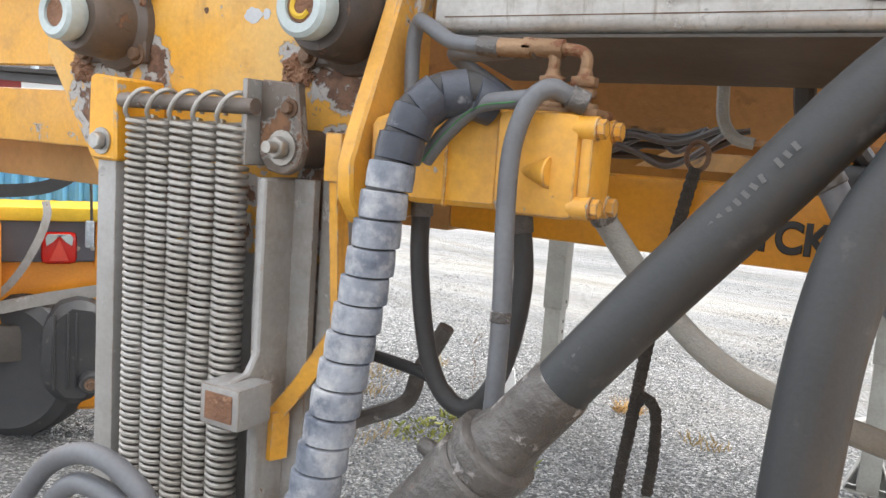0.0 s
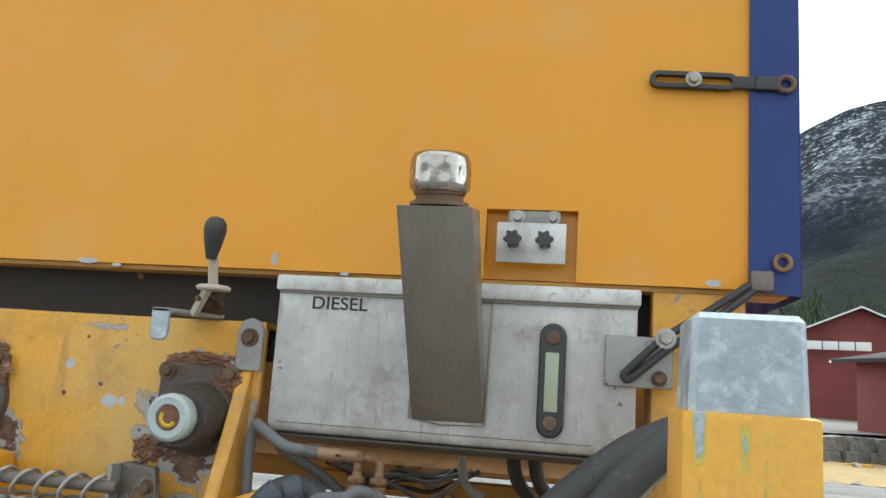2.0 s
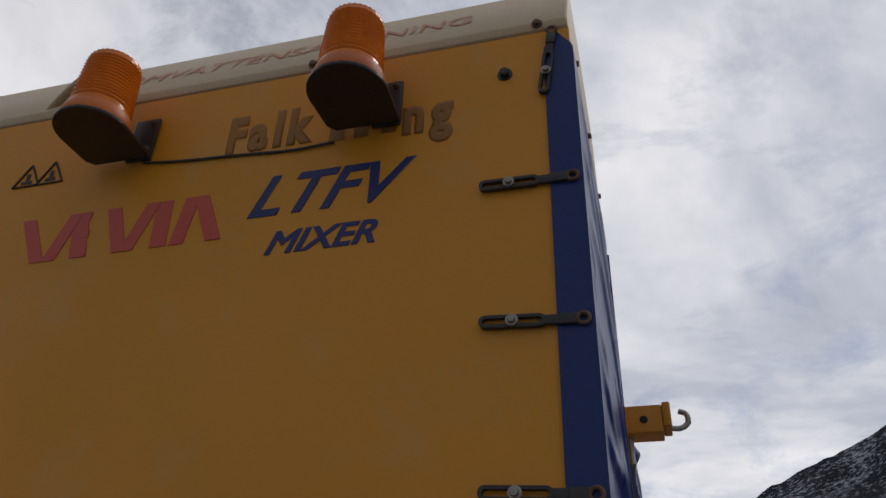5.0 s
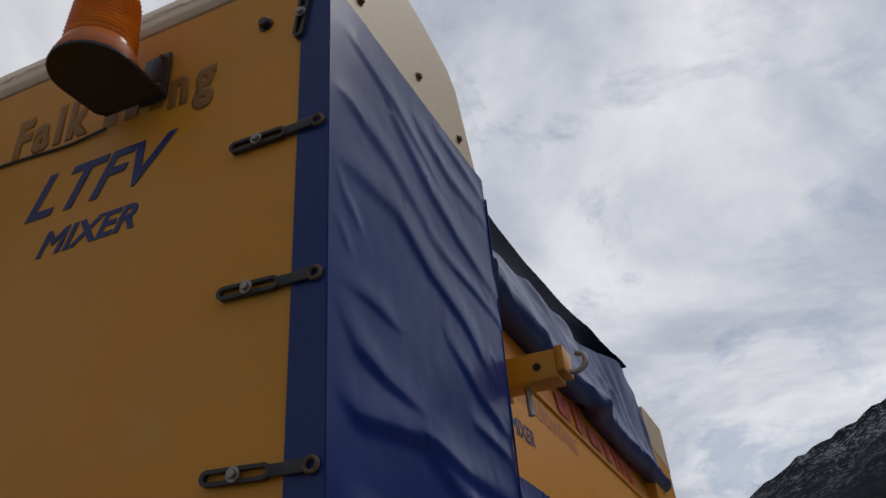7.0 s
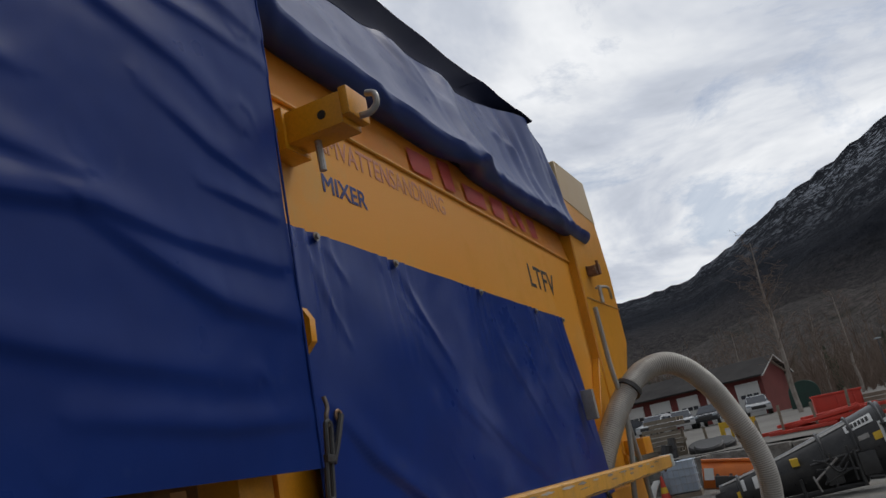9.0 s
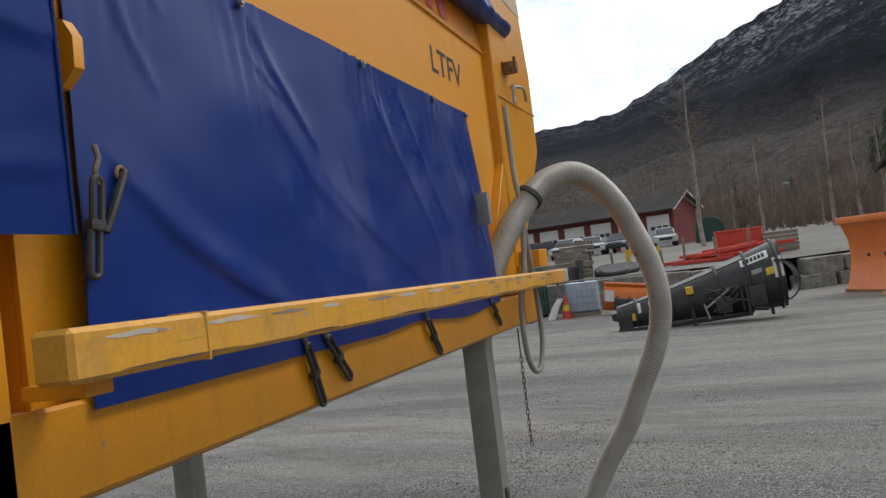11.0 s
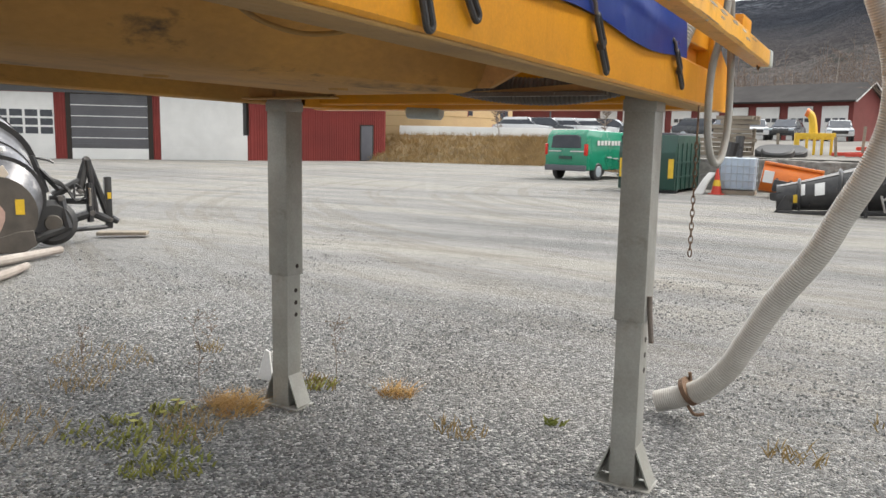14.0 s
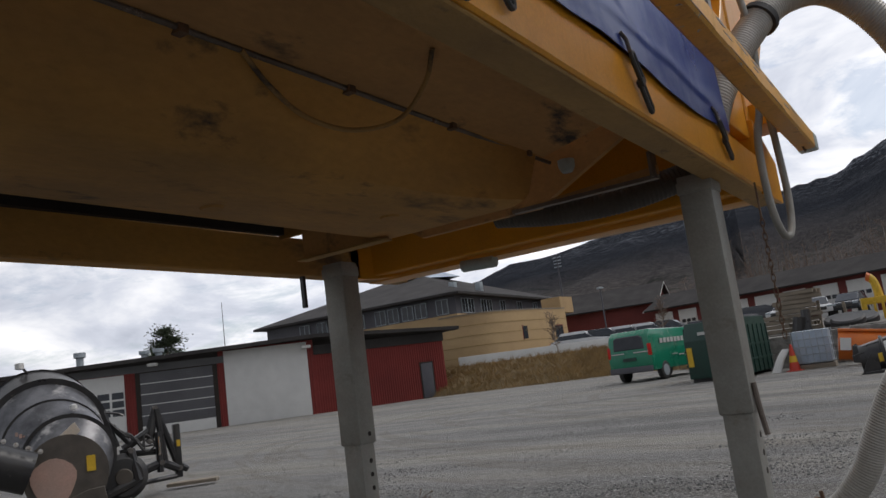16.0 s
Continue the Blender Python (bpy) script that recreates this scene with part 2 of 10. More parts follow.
RUST = (0.16, 0.065, 0.03)
PAINT, PAINT2, PRIMER, RUSTY, RUSTY2 = (0.76, 0.37, 0.03), (0.70, 0.36, 0.07), (0.50, 0.46, 0.40), (0.15, 0.075, 0.045), (0.26, 0.13, 0.07)
M = dict(
    yellow=surface("yellow_panel_paint", (0.74, 0.298, 0.011), (0.72, 0.312, 0.028), 0.45, big=0.9, fine=160, bump=0.0, spec=0.44, grainy=0.975, spot=(0.64, 0.30, 0.035), spot_at=0.50, spot_scale=1.6, soft=0.28,
                   spot2=(0.60, 0.37, 0.13), spot2_at=0.55, spot2_scale=3.4),
    yellow_worn=weathered("worn_yellow_paint", PAINT, PAINT2, PRIMER, RUSTY, RUSTY2, 0.45, scale=22, at=0.8, rust_at=0.9, edge=0.004, edge_amount=0.42, grime_amount=0.40, streak=0.35, spread=2.0),
    yellow_streaked=weathered("yellow_sleeve_worn_through_in_streaks", (0.76, 0.37, 0.03), (0.73, 0.38, 0.05), (0.66, 0.50, 0.10), (0.33, 0.37, 0.39), (0.42, 0.46, 0.47), 0.42, scale=55, at=0.8, rust_at=1.05, edge=0.0,
                              blobs=((-0.185, -0.484, 1.598, 0.007, 1, 0.050, 1.5), (-0.184, -0.484, 1.538, 0.0065, 1, 0.020, 0.62), (-0.184, -0.484, 1.521, 0.006, 1, 0.014, 0.60), (-0.181, -0.484, 1.487, 0.0085, 1, 0.034, 1.15), (-0.180, -0.484, 1.457, 0.0065, 1, 0.022, 0.55),
                                     (-0.152, -0.484, 1.57, 0.006, 1, 0.05, 0.7), (-0.137, -0.484, 1.55, 0.004, 1, 0.05, 0.5)), grime_amount=0.10, streak=0.05, spread=1.7, relief=0.0003, soft=0.05),
    yellow_rusty=weathered("flaking_yellow_plate", (0.76, 0.37, 0.035), (0.68, 0.40, 0.11), (0.48, 0.45, 0.42), (0.11, 0.06, 0.04), (0.22, 0.12, 0.075), 0.5, scale=24, at=0.8, rust_at=0.97, edge=0.004, edge_amount=0.35, spread=1.8,
                           blobs=((-0.825, -0.02, 1.345, 0.10, 1, 0.12, 1.0), (-0.845, -0.02, 1.46, 0.09, 1, 0.075, 0.55), (-0.792, -0.02, 1.46, 0.03, 1, 0.05, 0.45), (-0.895, -0.02, 1.497, 0.05, 1, 0.035, 0.75),
                                  (-0.905, -0.02, 1.545, 0.03, 1, 0.05, 0.40), (-1.135, -0.02, 1.485, 0.06, 1, 0.065, 0.72), (-1.02, -0.02, 1.658, 0.08, 1, 0.008, 0.35), (-1.275, -0.02, 1.42, 0.075, 1, 0.12, 0.50), (-1.207, -0.02, 1.49, 0.10, 1, 0.035, 0.70),
                                  (-0.975, -0.02, 1.61, 0.010, 1, 0.008, 0.4), (-0.990, -0.02, 1.57, 0.007, 1, 0.006, 0.9), (-0.826, -0.02, 1.612, 0.075, 1, 0.030, 0.62), (-1.207, -0.02, 1.612, 0.095, 1, 0.035, 0.62),
                                  (-1.01, -0.02, 1.29, 0.20, 1, 0.12, 0.7), (-0.742, -0.02, 1.56, 0.012, 1, 0.12, 0.35)), grime_amount=0.5, streak=0.4, relief=0.0009, soft=0.04),
    yellow_frame=weathered("yellow_frame_paint", (0.74, 0.31, 0.008), (0.70, 0.30, 0.016), (0.42, 0.36, 0.28), (0.07, 0.05, 0.04), (0.14, 0.085, 0.05), 0.36, scale=15, at=0.84, rust_at=0.88, edge=0.003, edge_amount=0.34, grime=(0.40, 0.19, 0.03),
                           grime_amount=0.25, streak=0.22, big=2.5, relief=0.0004, spread=1.6),
    yellow_under=surface("dirty_yellow_underside", (0.62, 0.32, 0.07), (0.40, 0.22, 0.07), 0.75, big=2.2, fine=60, bump=0.2, spot=(0.11, 0.07, 0.04), spot_at=0.57, spot_scale=3.2, soft=0.12, spot2=(0.05, 0.042, 0.036), spot2_at=0.62, spot2_scale=7, stretch=(1, 0.45, 1)),
    # caked mud, also used as painted shade on frame parts behind the tank
    brown_under=surface("mud_and_shade_brown", (0.60, 0.32, 0.11), (0.42, 0.235, 0.095), 0.8, big=2.0, fine=60, bump=0.25, spot=(0.06, 0.048, 0.04), spot_at=0.58, spot_scale=5, soft=0.1, stretch=(1, 0.4, 1)),
    flange=surface("dirty_ochre_flange", (0.50, 0.30, 0.10), (0.36, 0.22, 0.09), 0.8, 0.05, big=5, fine=80, bump=0.3, spot=(0.09, 0.07, 0.055), spot_at=0.57, spot_scale=9, soft=0.1, stretch=(1, 0.4, 1)),
    beige=surface("beige_hood_paint", (0.56, 0.41, 0.23), (0.60, 0.47, 0.31), 0.5, big=2, fine=120, bump=0.04),
    tarp=surface("blue_tarpaulin", (0.012, 0.034, 0.175), (0.010, 0.028, 0.150), 0.31, big=3, fine=400, bump=0.05, depth=0.001, grainy=0.95, spec=0.12, spot=(0.03, 0.055, 0.19), spot_at=0.64, spot_scale=7, soft=0.2),
    # side copy of tarp: dust, plus the side's brighter light put into the colour
    tarp_dusty_lit=surface("dusty_lit_blue_tarpaulin", (0.010, 0.034, 0.20), (0.008, 0.028, 0.165), 0.30, big=3, fine=400, bump=0.05, depth=0.001, grainy=0.93, spec=0.26, spot=(0.045, 0.068, 0.215), spot_at=0.50, spot_scale=2.4, soft=0.34, spot2=(0.14, 0.15, 0.21), spot2_at=0.66, spot2_scale=6),
    # paler copy of the tarp blue, sheen and brighter facing put into the colour
    tarp_lit=surface("lit_blue_tarpaulin", (0.026, 0.050, 0.19), (0.020, 0.042, 0.17), 0.34, big=4, fine=400, bump=0.05, depth=0.001, spec=0.28, spot=(0.05, 0.07, 0.19), spot_at=0.58, spot_scale=9, soft=0.2),
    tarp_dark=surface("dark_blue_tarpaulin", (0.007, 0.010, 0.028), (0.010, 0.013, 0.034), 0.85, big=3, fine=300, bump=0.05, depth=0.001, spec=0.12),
    steel=weathered("brown_grey_steel", (0.21, 0.18, 0.155), (0.135, 0.105, 0.085), (0.40, 0.385, 0.36), (0.13, 0.065, 0.035), (0.22, 0.11, 0.055), 0.52, 0.25, scale=20, at=0.66, rust_at=0.70, edge=0.003, edge_amount=0.35,
                    blobs=((-0.875, -0.08, 1.41, 0.05, 1, 0.05, 0.30),), grime=(0.12, 0.085, 0.06), grime_amount=0.6, streak=0.4, soft=0.05, spread=1.6),
    steel_grey=weathered("grey_painted_steel", (0.36, 0.35, 0.335), (0.27, 0.255, 0.235), (0.50, 0.48, 0.45), (0.15, 0.085, 0.05), (0.25, 0.15, 0.09), 0.5, 0.15, scale=18, at=0.67, rust_at=0.72, edge=0.003, edge_amount=0.32,
                         grime=(0.15, 0.11, 0.08), grime_amount=0.5, streak=0.3, soft=0.05, spread=1.5),
    spring=surface("spring_wire", (0.47, 0.45, 0.42), (0.34, 0.31, 0.27), 0.38, 0.6, big=7, fine=200, bump=0.1, spot=(0.26, 0.15, 0.08), spot_at=0.64, spot_scale=10),
    galv=surface("galvanised_steel", (0.42, 0.47, 0.505), (0.33, 0.38, 0.42), 0.45, 0.45, big=26, fine=140, bump=0.10, spot=(0.48, 0.53, 0.56), spot_at=0.50, spot_scale=60, soft=0.10),
    leg=surface("grey_galvanised_leg", (0.36, 0.36, 0.33), (0.29, 0.28, 0.25), 0.5, 0.3, big=6, fine=120, bump=0.08, spot=(0.17, 0.145, 0.115), spot_at=0.58, spot_scale=4, soft=0.12, spot2=(0.10, 0.095, 0.09), spot2_at=0.64, spot2_scale=2.2),
    tank=weathered("stained_stainless_tank", (0.68, 0.67, 0.645), (0.52, 0.51, 0.485), (0.74, 0.73, 0.71), (0.30, 0.19, 0.11), (0.20, 0.115, 0.065), 0.42, 0.35, scale=75, at=0.72, rust_at=0.8, edge=0.003, edge_amount=0.12,
                   blobs=((-0.46, -0.04, 1.52, 0.6, 1, 0.05, 0.10), (-0.225, -0.04, 1.60, 0.035, 1, 0.16, 0.22), (-0.700, -0.04, 1.60, 0.030, 1, 0.14, 0.20), (-0.46, -0.04, 1.742, 0.6, 1, 0.03, 0.14), (-0.45, -0.04, 1.56, 0.09, 1, 0.06, 0.16)), grime=(0.30, 0.26, 0.21), grime_amount=0.75, streak=0.75, big=9, fine=200, soft=0.06, relief=0.0003, spread=1.5),
    neck=surface("brushed_stainless", (0.34, 0.31, 0.27), (0.25, 0.21, 0.17), 0.36, 0.6, big=6, fine=160, bump=0.08, stretch=(1, 1, 0.15), spot=(0.24, 0.15, 0.09), spot_at=0.63, spot_scale=16, soft=0.1),
    chrome=surface("dull_chrome", (0.50, 0.48, 0.45), (0.40, 0.36, 0.31), 0.13, 0.97, big=12, fine=150, bump=0.05, spot=(0.28, 0.16, 0.08), spot_at=0.64, spot_scale=35),
    rust_plate=weathered("greasy_brown_flange", (0.115, 0.085, 0.066), (0.065, 0.05, 0.042), (0.26, 0.22, 0.18), (0.22, 0.11, 0.06), (0.30, 0.16, 0.085), 0.5, 0.1, scale=30, at=0.66, rust_at=0.60, edge=0.003, edge_amount=0.12,
                         grime=(0.035, 0.028, 0.024), grime_amount=0.7, streak=0.5, soft=0.06, relief=0.0012),
    # oily grime; its darkness also paints the shade under the tank
    grime=surface("oily_grime_and_shade", (0.10, 0.085, 0.07), (0.07, 0.06, 0.05), 0.6, big=6, fine=80, bump=0.1),
    rust=surface("rust", (0.27, 0.135, 0.075), (0.17, 0.085, 0.05), 0.9, big=14, fine=120, bump=0.6, spot=(0.30, 0.17, 0.10), spot_at=0.58, spot_scale=25),
    brass=surface("rusty_fitting", (0.33, 0.21, 0.12), (0.22, 0.12, 0.06), 0.6, 0.45, big=20, fine=160, bump=0.2, spot=RUST, spot_at=0.55, spot_scale=40),
    bolt=surface("zinc_bolt", (0.46, 0.45, 0.43), (0.34, 0.31, 0.27), 0.4, 0.7, big=20, fine=200, bump=0.08, spot=(0.25, 0.14, 0.08), spot_at=0.63, spot_scale=50),
    bolt_rust=surface("rusty_bolt", (0.22, 0.14, 0.09), (0.14, 0.08, 0.05), 0.75, 0.3, big=20, fine=160, bump=0.4),
    rubber=surface("black_rubber", (0.030, 0.030, 0.032), (0.045, 0.044, 0.043), 0.55, big=8, fine=150, bump=0.12, spot=(0.09, 0.085, 0.08), spot_at=0.64, spot_scale=14),
    hose=surface("black_hose", (0.030, 0.033, 0.035), (0.045, 0.046, 0.046), 0.6, big=6, fine=250, bump=0.12, depth=0.003, spot=(0.095, 0.092, 0.088), spot_at=0.60, spot_scale=18, soft=0.1),
    print_faint=surface("faint_hose_print", (0.125, 0.125, 0.125), None, 0.6, big=8, fine=200, bump=0.0),
    hose_grey=surface("grey_hose", (0.15, 0.155, 0.165), (0.11, 0.11, 0.115), 0.5, big=10, fine=200, bump=0.1, depth=0.003),
    hose_weave=surface("woven_pale_hose", (0.36, 0.35, 0.32), (0.28, 0.27, 0.24), 0.75, big=8, fine=320, bump=0.5, depth=0.003),
    wrap=surface("dusty_spiral_guard", (0.27, 0.29, 0.325), (0.10, 0.115, 0.15), 0.6, big=34, fine=160, bump=0.1, spot=(0.46, 0.46, 0.46), spot_at=0.50, spot_scale=24, soft=0.2, spot2=(0.07, 0.085, 0.12), spot2_at=0.62, spot2_scale=60),
    wrap_dark=surface("dark_spiral_guard", (0.030, 0.036, 0.050), (0.055, 0.062, 0.078), 0.42, big=20, fine=160, bump=0.1, spot=(0.26, 0.27, 0.28), spot_at=0.60, spot_scale=34, soft=0.12),
    duct=surface("grey_ribbed_suction_hose", (0.46, 0.44, 0.40), (0.37, 0.35, 0.31), 0.48, 0.15, big=5, fine=120, bump=0.05, spot=(0.22, 0.19, 0.15), spot_at=0.66, spot_scale=7),
    plastic_white=surface("pale_plastic", (0.46, 0.52, 0.51), (0.40, 0.45, 0.44), 0.35, big=20, fine=120, bump=0.03),
    black=surface("black_paint", (0.022, 0.022, 0.024), (0.04, 0.039, 0.038), 0.32, big=5, fine=120, bump=0.06, spot=(0.10, 0.09, 0.08), spot_at=0.66, spot_scale=8),
    # near-black for dark frames, and for shade painted into gaps and holes
    dark=surface("dark_paint_and_void_shade", (0.022, 0.016, 0.012), (0.035, 0.026, 0.019), 0.8, big=4, fine=60, bump=0.4),
    white=surface("white_paint", (0.74, 0.74, 0.72), (0.68, 0.68, 0.66), 0.5, big=1.5, fine=60, bump=0.04),
    red=surface("red_cladding_paint", (0.26, 0.035, 0.028), (0.21, 0.032, 0.027), 0.7, big=0.6, fine=20, bump=0.1),
    red_dull=surface("dull_red_boards", (0.20, 0.04, 0.035), (0.16, 0.035, 0.03), 0.75, big=0.5, fine=15, bump=0.1),
    grey_door=surface("grey_door_panels", (0.105, 0.105, 0.11), (0.085, 0.085, 0.09), 0.5, big=1, fine=30, bump=0.05),
    roof=surface("dark_roofing", (0.062, 0.058, 0.056), (0.045, 0.042, 0.042), 0.9, spec=0.15, big=0.6, fine=10, bump=0.1),
    tan=surface("tan_panels", (0.52, 0.36, 0.18), (0.46, 0.31, 0.16), 0.65, big=0.5, fine=12, bump=0.08),
    slate=surface("dark_slate_cladding", (0.11, 0.11, 0.125), (0.085, 0.085, 0.10), 0.6, big=0.5, fine=12, bump=0.08),
    window=surface("window_glass", (0.05, 0.055, 0.065), (0.035, 0.04, 0.05), 0.08, 0.0, big=2, fine=5, bump=0.0),
    green=surface("green_van_paint", (0.015, 0.235, 0.135), (0.015, 0.21, 0.12), 0.25, big=2, fine=40, bump=0.02, coat=0.4),
    green_dark=surface("dark_green_container_paint", (0.012, 0.055, 0.04), (0.015, 0.045, 0.035), 0.45, big=2, fine=50, bump=0.06),
    car_white=surface("white_car_paint", (0.68, 0.69, 0.70), (0.62, 0.63, 0.64), 0.25, big=2, fine=30, bump=0.0, coat=0.5),
    car_dark=surface("dark_car_paint", (0.035, 0.04, 0.05), (0.03, 0.035, 0.04), 0.25, big=2, fine=30, bump=0.0, coat=0.5),
    orange=surface("orange_paint", (0.75, 0.19, 0.025), (0.62, 0.15, 0.03), 0.45, big=2, fine=50, bump=0.08, spot=(0.35, 0.14, 0.05), spot_at=0.68, spot_scale=5),
    red_bright=surface("bright_red_paint", (0.62, 0.055, 0.03), (0.5, 0.05, 0.03), 0.5, big=2, fine=40, bump=0.05),
    wood=surface("weathered_pallet_wood", (0.30, 0.25, 0.19), (0.21, 0.18, 0.14), 0.85, big=3, fine=60, bump=0.3, stretch=(1, 6, 6)),
    stone=surface("grey_stone_block", (0.30, 0.285, 0.26), (0.17, 0.16, 0.145), 0.9, big=3.5, fine=18, bump=0.8, depth=0.05, spot=(0.11, 0.10, 0.085), spot_at=0.58, spot_scale=4, soft=0.1),
    bark=surface("pale_birch_bark", (0.40, 0.36, 0.32), (0.24, 0.20, 0.17), 0.85, big=2, fine=20, bump=0.3),
    twig=surface("bare_twigs", (0.22, 0.165, 0.13), (0.17, 0.125, 0.10), 0.9, big=2, fine=20, bump=0.1),
    pine=surface("conifer_needles", (0.030, 0.050, 0.022), (0.045, 0.062, 0.028), 0.85, big=0.3, fine=3, bump=0.2),
    grass_dry=surface("dry_grass", (0.36, 0.25, 0.10), (0.28, 0.20, 0.08), 0.9, big=3, fine=40, bump=0.2),
    grass_orange=surface("orange_dead_grass", (0.46, 0.29, 0.10), (0.36, 0.20, 0.06), 0.9, big=9, fine=60, bump=0.2),
    grass_green=surface("low_green_weeds", (0.19, 0.22, 0.05), (0.28, 0.27, 0.06), 0.85, big=6, fine=60, bump=0.2),
    bank=surface("dry_grass_slope", (0.22, 0.15, 0.07), (0.14, 0.10, 0.05), 0.95, big=1.2, fine=8, bump=0.8, depth=0.1, stretch=(1, 1, 3), spot=(0.07, 0.07, 0.03), spot_at=0.60, spot_scale=2.5, soft=0.1),
    blue_text=surface("dark_blue_lettering", (0.018, 0.03, 0.17), None, 0.45, big=4, fine=150, bump=0.0),
    red_mark=surface("faded_red_lettering", (0.62, 0.075, 0.05), (0.64, 0.12, 0.08), 0.5, big=3, fine=150, bump=0.0),
    pink_text=surface("faded_pink_lettering", (0.55, 0.20, 0.11), (0.60, 0.26, 0.12), 0.5, big=6, fine=150, bump=0.0),
    brown_text=surface("ghost_brown_lettering", (0.29, 0.125, 0.018), (0.37, 0.16, 0.020), 0.55, big=6, fine=150, bump=0.0),
    black_text=surface("black_lettering", (0.03, 0.028, 0.026), None, 0.55, big=4, fine=150, bump=0.0),
    white_mark=surface("white_marking", (0.62, 0.62, 0.60), None, 0.5, big=4, fine=100, bump=0.0),
    bare=surface("bare_pale_primer", (0.60, 0.50, 0.38), (0.50, 0.45, 0.40), 0.7, big=9, fine=60, bump=0.1, spot=(0.36, 0.24, 0.15), spot_at=0.62, spot_scale=18),
    chip=surface("bare_grey_chip", (0.50, 0.51, 0.52), (0.40, 0.41, 0.42), 0.6, big=30, fine=200, bump=0.05, spot=(0.30, 0.22, 0.15), spot_at=0.62, spot_scale=60),
    housing_steel=surface("worn_silvery_black_sheet", (0.20, 0.20, 0.21), (0.09, 0.09, 0.095), 0.32, 0.55, big=4, fine=60, bump=0.05, spot=(0.42, 0.41, 0.40), spot_at=0.56, spot_scale=3.5, soft=0.12),
    pink=surface("bare_primer_patch", (0.50, 0.32, 0.26), (0.42, 0.30, 0.25), 0.7, big=3, fine=60, bump=0.1),
    rope=surface("dark_rope", (0.045, 0.040, 0.035), (0.07, 0.06, 0.05), 0.95, big=30, fine=300, bump=0.8),
    yellow_plain=surface("bright_yellow_plastic", (0.75, 0.48, 0.03), None, 0.5, big=4, fine=60, bump=0.03),
    ibc=surface("milky_tank_plastic", (0.46, 0.54, 0.63), (0.38, 0.46, 0.56), 0.4, big=3, fine=40, bump=0.03),
    coupling=surface("worn_dark_coupling", (0.155, 0.145, 0.135), (0.095, 0.085, 0.077), 0.55, 0.4, big=16, fine=120, bump=0.4, spot=(0.22, 0.115, 0.07), spot_at=0.64, spot_scale=20, spot2=(0.28, 0.26, 0.245), spot2_at=0.60, spot2_scale=30),
    trailer=surface("orange_yellow_trailer_paint", (0.74, 0.29, 0.012), (0.70, 0.26, 0.015), 0.4, big=3, fine=80, bump=0.03, spot=(0.30, 0.14, 0.04), spot_at=0.68, spot_scale=9),
    blue_far=surface("pale_blue_sheet", (0.10, 0.32, 0.62), None, 0.5, big=2, fine=30, bump=0.05, stretch=(6, 6, 1)),
)


def lens_material(name, colour, rough=0.15):
    m = bpy.data.materials.new(name)
    m.use_nodes = True
    b = m.node_tree.nodes["Principled BSDF"]
    b.inputs["Base Color"].default_value = (*colour, 1)
    b.inputs["Roughness"].default_value = rough
    b.inputs["Transmission Weight"].default_value = 0.35
    b.inputs["IOR"].default_value = 1.45
    return m


M["amber"] = lens_material("amber_lens", (1.0, 0.27, 0.012), 0.22)
M["red_lens"] = lens_material("red_lens", (0.75, 0.03, 0.02))
M["gauge_glass"] = lens_material("gauge_glass", (0.52, 0.55, 0.40), 0.1)


# ---- building tools ----
def part(name, bm, material, parent=None, label="", smooth=True):
    """One mesh object from a bmesh, under a thing or a part."""
    me = bpy.data.meshes.new(name)
    if smooth:
        for f in bm.faces:
            f.smooth = True
        for e in bm.edges:
            if len(e.link_faces) == 2 and e.calc_face_angle(0) > 0.6:
                e.smooth = False
    bm.to_mesh(me)
    bm.free()
    me.materials.append(M[material] if isinstance(material, str) else material)
    ob = new(name, me)
    if parent is not None:
        ob.parent = parent
        if parent.type == "EMPTY":
            ob.matrix_parent_inverse = parent.matrix_basis.inverted()
    if label:
        ob["label"] = label
    return ob


def thing(name, label, category, group="", at=(0, 0, 0), kind=""):
    e = new(name)
    e.empty_display_size = 0.1
    e.matrix_basis = Matrix.Translation(at)
    return tagged(e, label, category, group, kind)


def solo(name, bm, material, label="", category="", group="", kind="", smooth=True):
    return tagged(part(name, bm, material, None, "", smooth), label, category, group, kind)


def bm_new():
    return bmesh.new()


def bevel_all(bm, w, seg=2):
    bmesh.ops.bevel(bm, geom=[e for e in bm.edges if e.calc_face_angle(0) > 0.5], offset=w, segments=seg, affect="EDGES", profile=0.6)


def box(x0, y0, z0, x1, y1, z1, bev=0.0, bm=None, m=None):
    b = bm_new()
    bmesh.ops.create_cube(b, size=1.0)
    for v in b.verts:
        v.co = Vector((x0 + (v.co.x + 0.5) * (x1 - x0), y0 + (v.co.y + 0.5) * (y1 - y0), z0 + (v.co.z + 0.5) * (z1 - z0)))
    if bev:
        bevel_all(b, bev)
    if m is not None:
        b.transform(m)
    return join(bm, b)


def join(bm, b):
    """Adds b to bm (when there is one) and returns the sum."""
    if bm is None:
        return b
    me = bpy.data.meshes.new("join")
    b.to_mesh(me)
    b.free()
    bm.from_mesh(me)
    bpy.data.meshes.remove(me)
    return bm


def cyl(p0, p1, r0, r1=None, seg=16, bm=None, bev=0.0, caps=True):
    p0, p1 = Vector(p0), Vector(p1)
    r1 = r0 if r1 is None else r1
    b = bm_new()
    d = p1 - p0
    bmesh.ops.create_cone(b, cap_ends=caps, segments=seg, radius1=r0, radius2=r1, depth=d.length)
    if bev:
        bevel_all(b, bev, 1)
    b.transform(Matrix.Translation((p0 + p1) / 2) @ d.to_track_quat("Z", "Y").to_matrix().to_4x4())
    return join(bm, b)


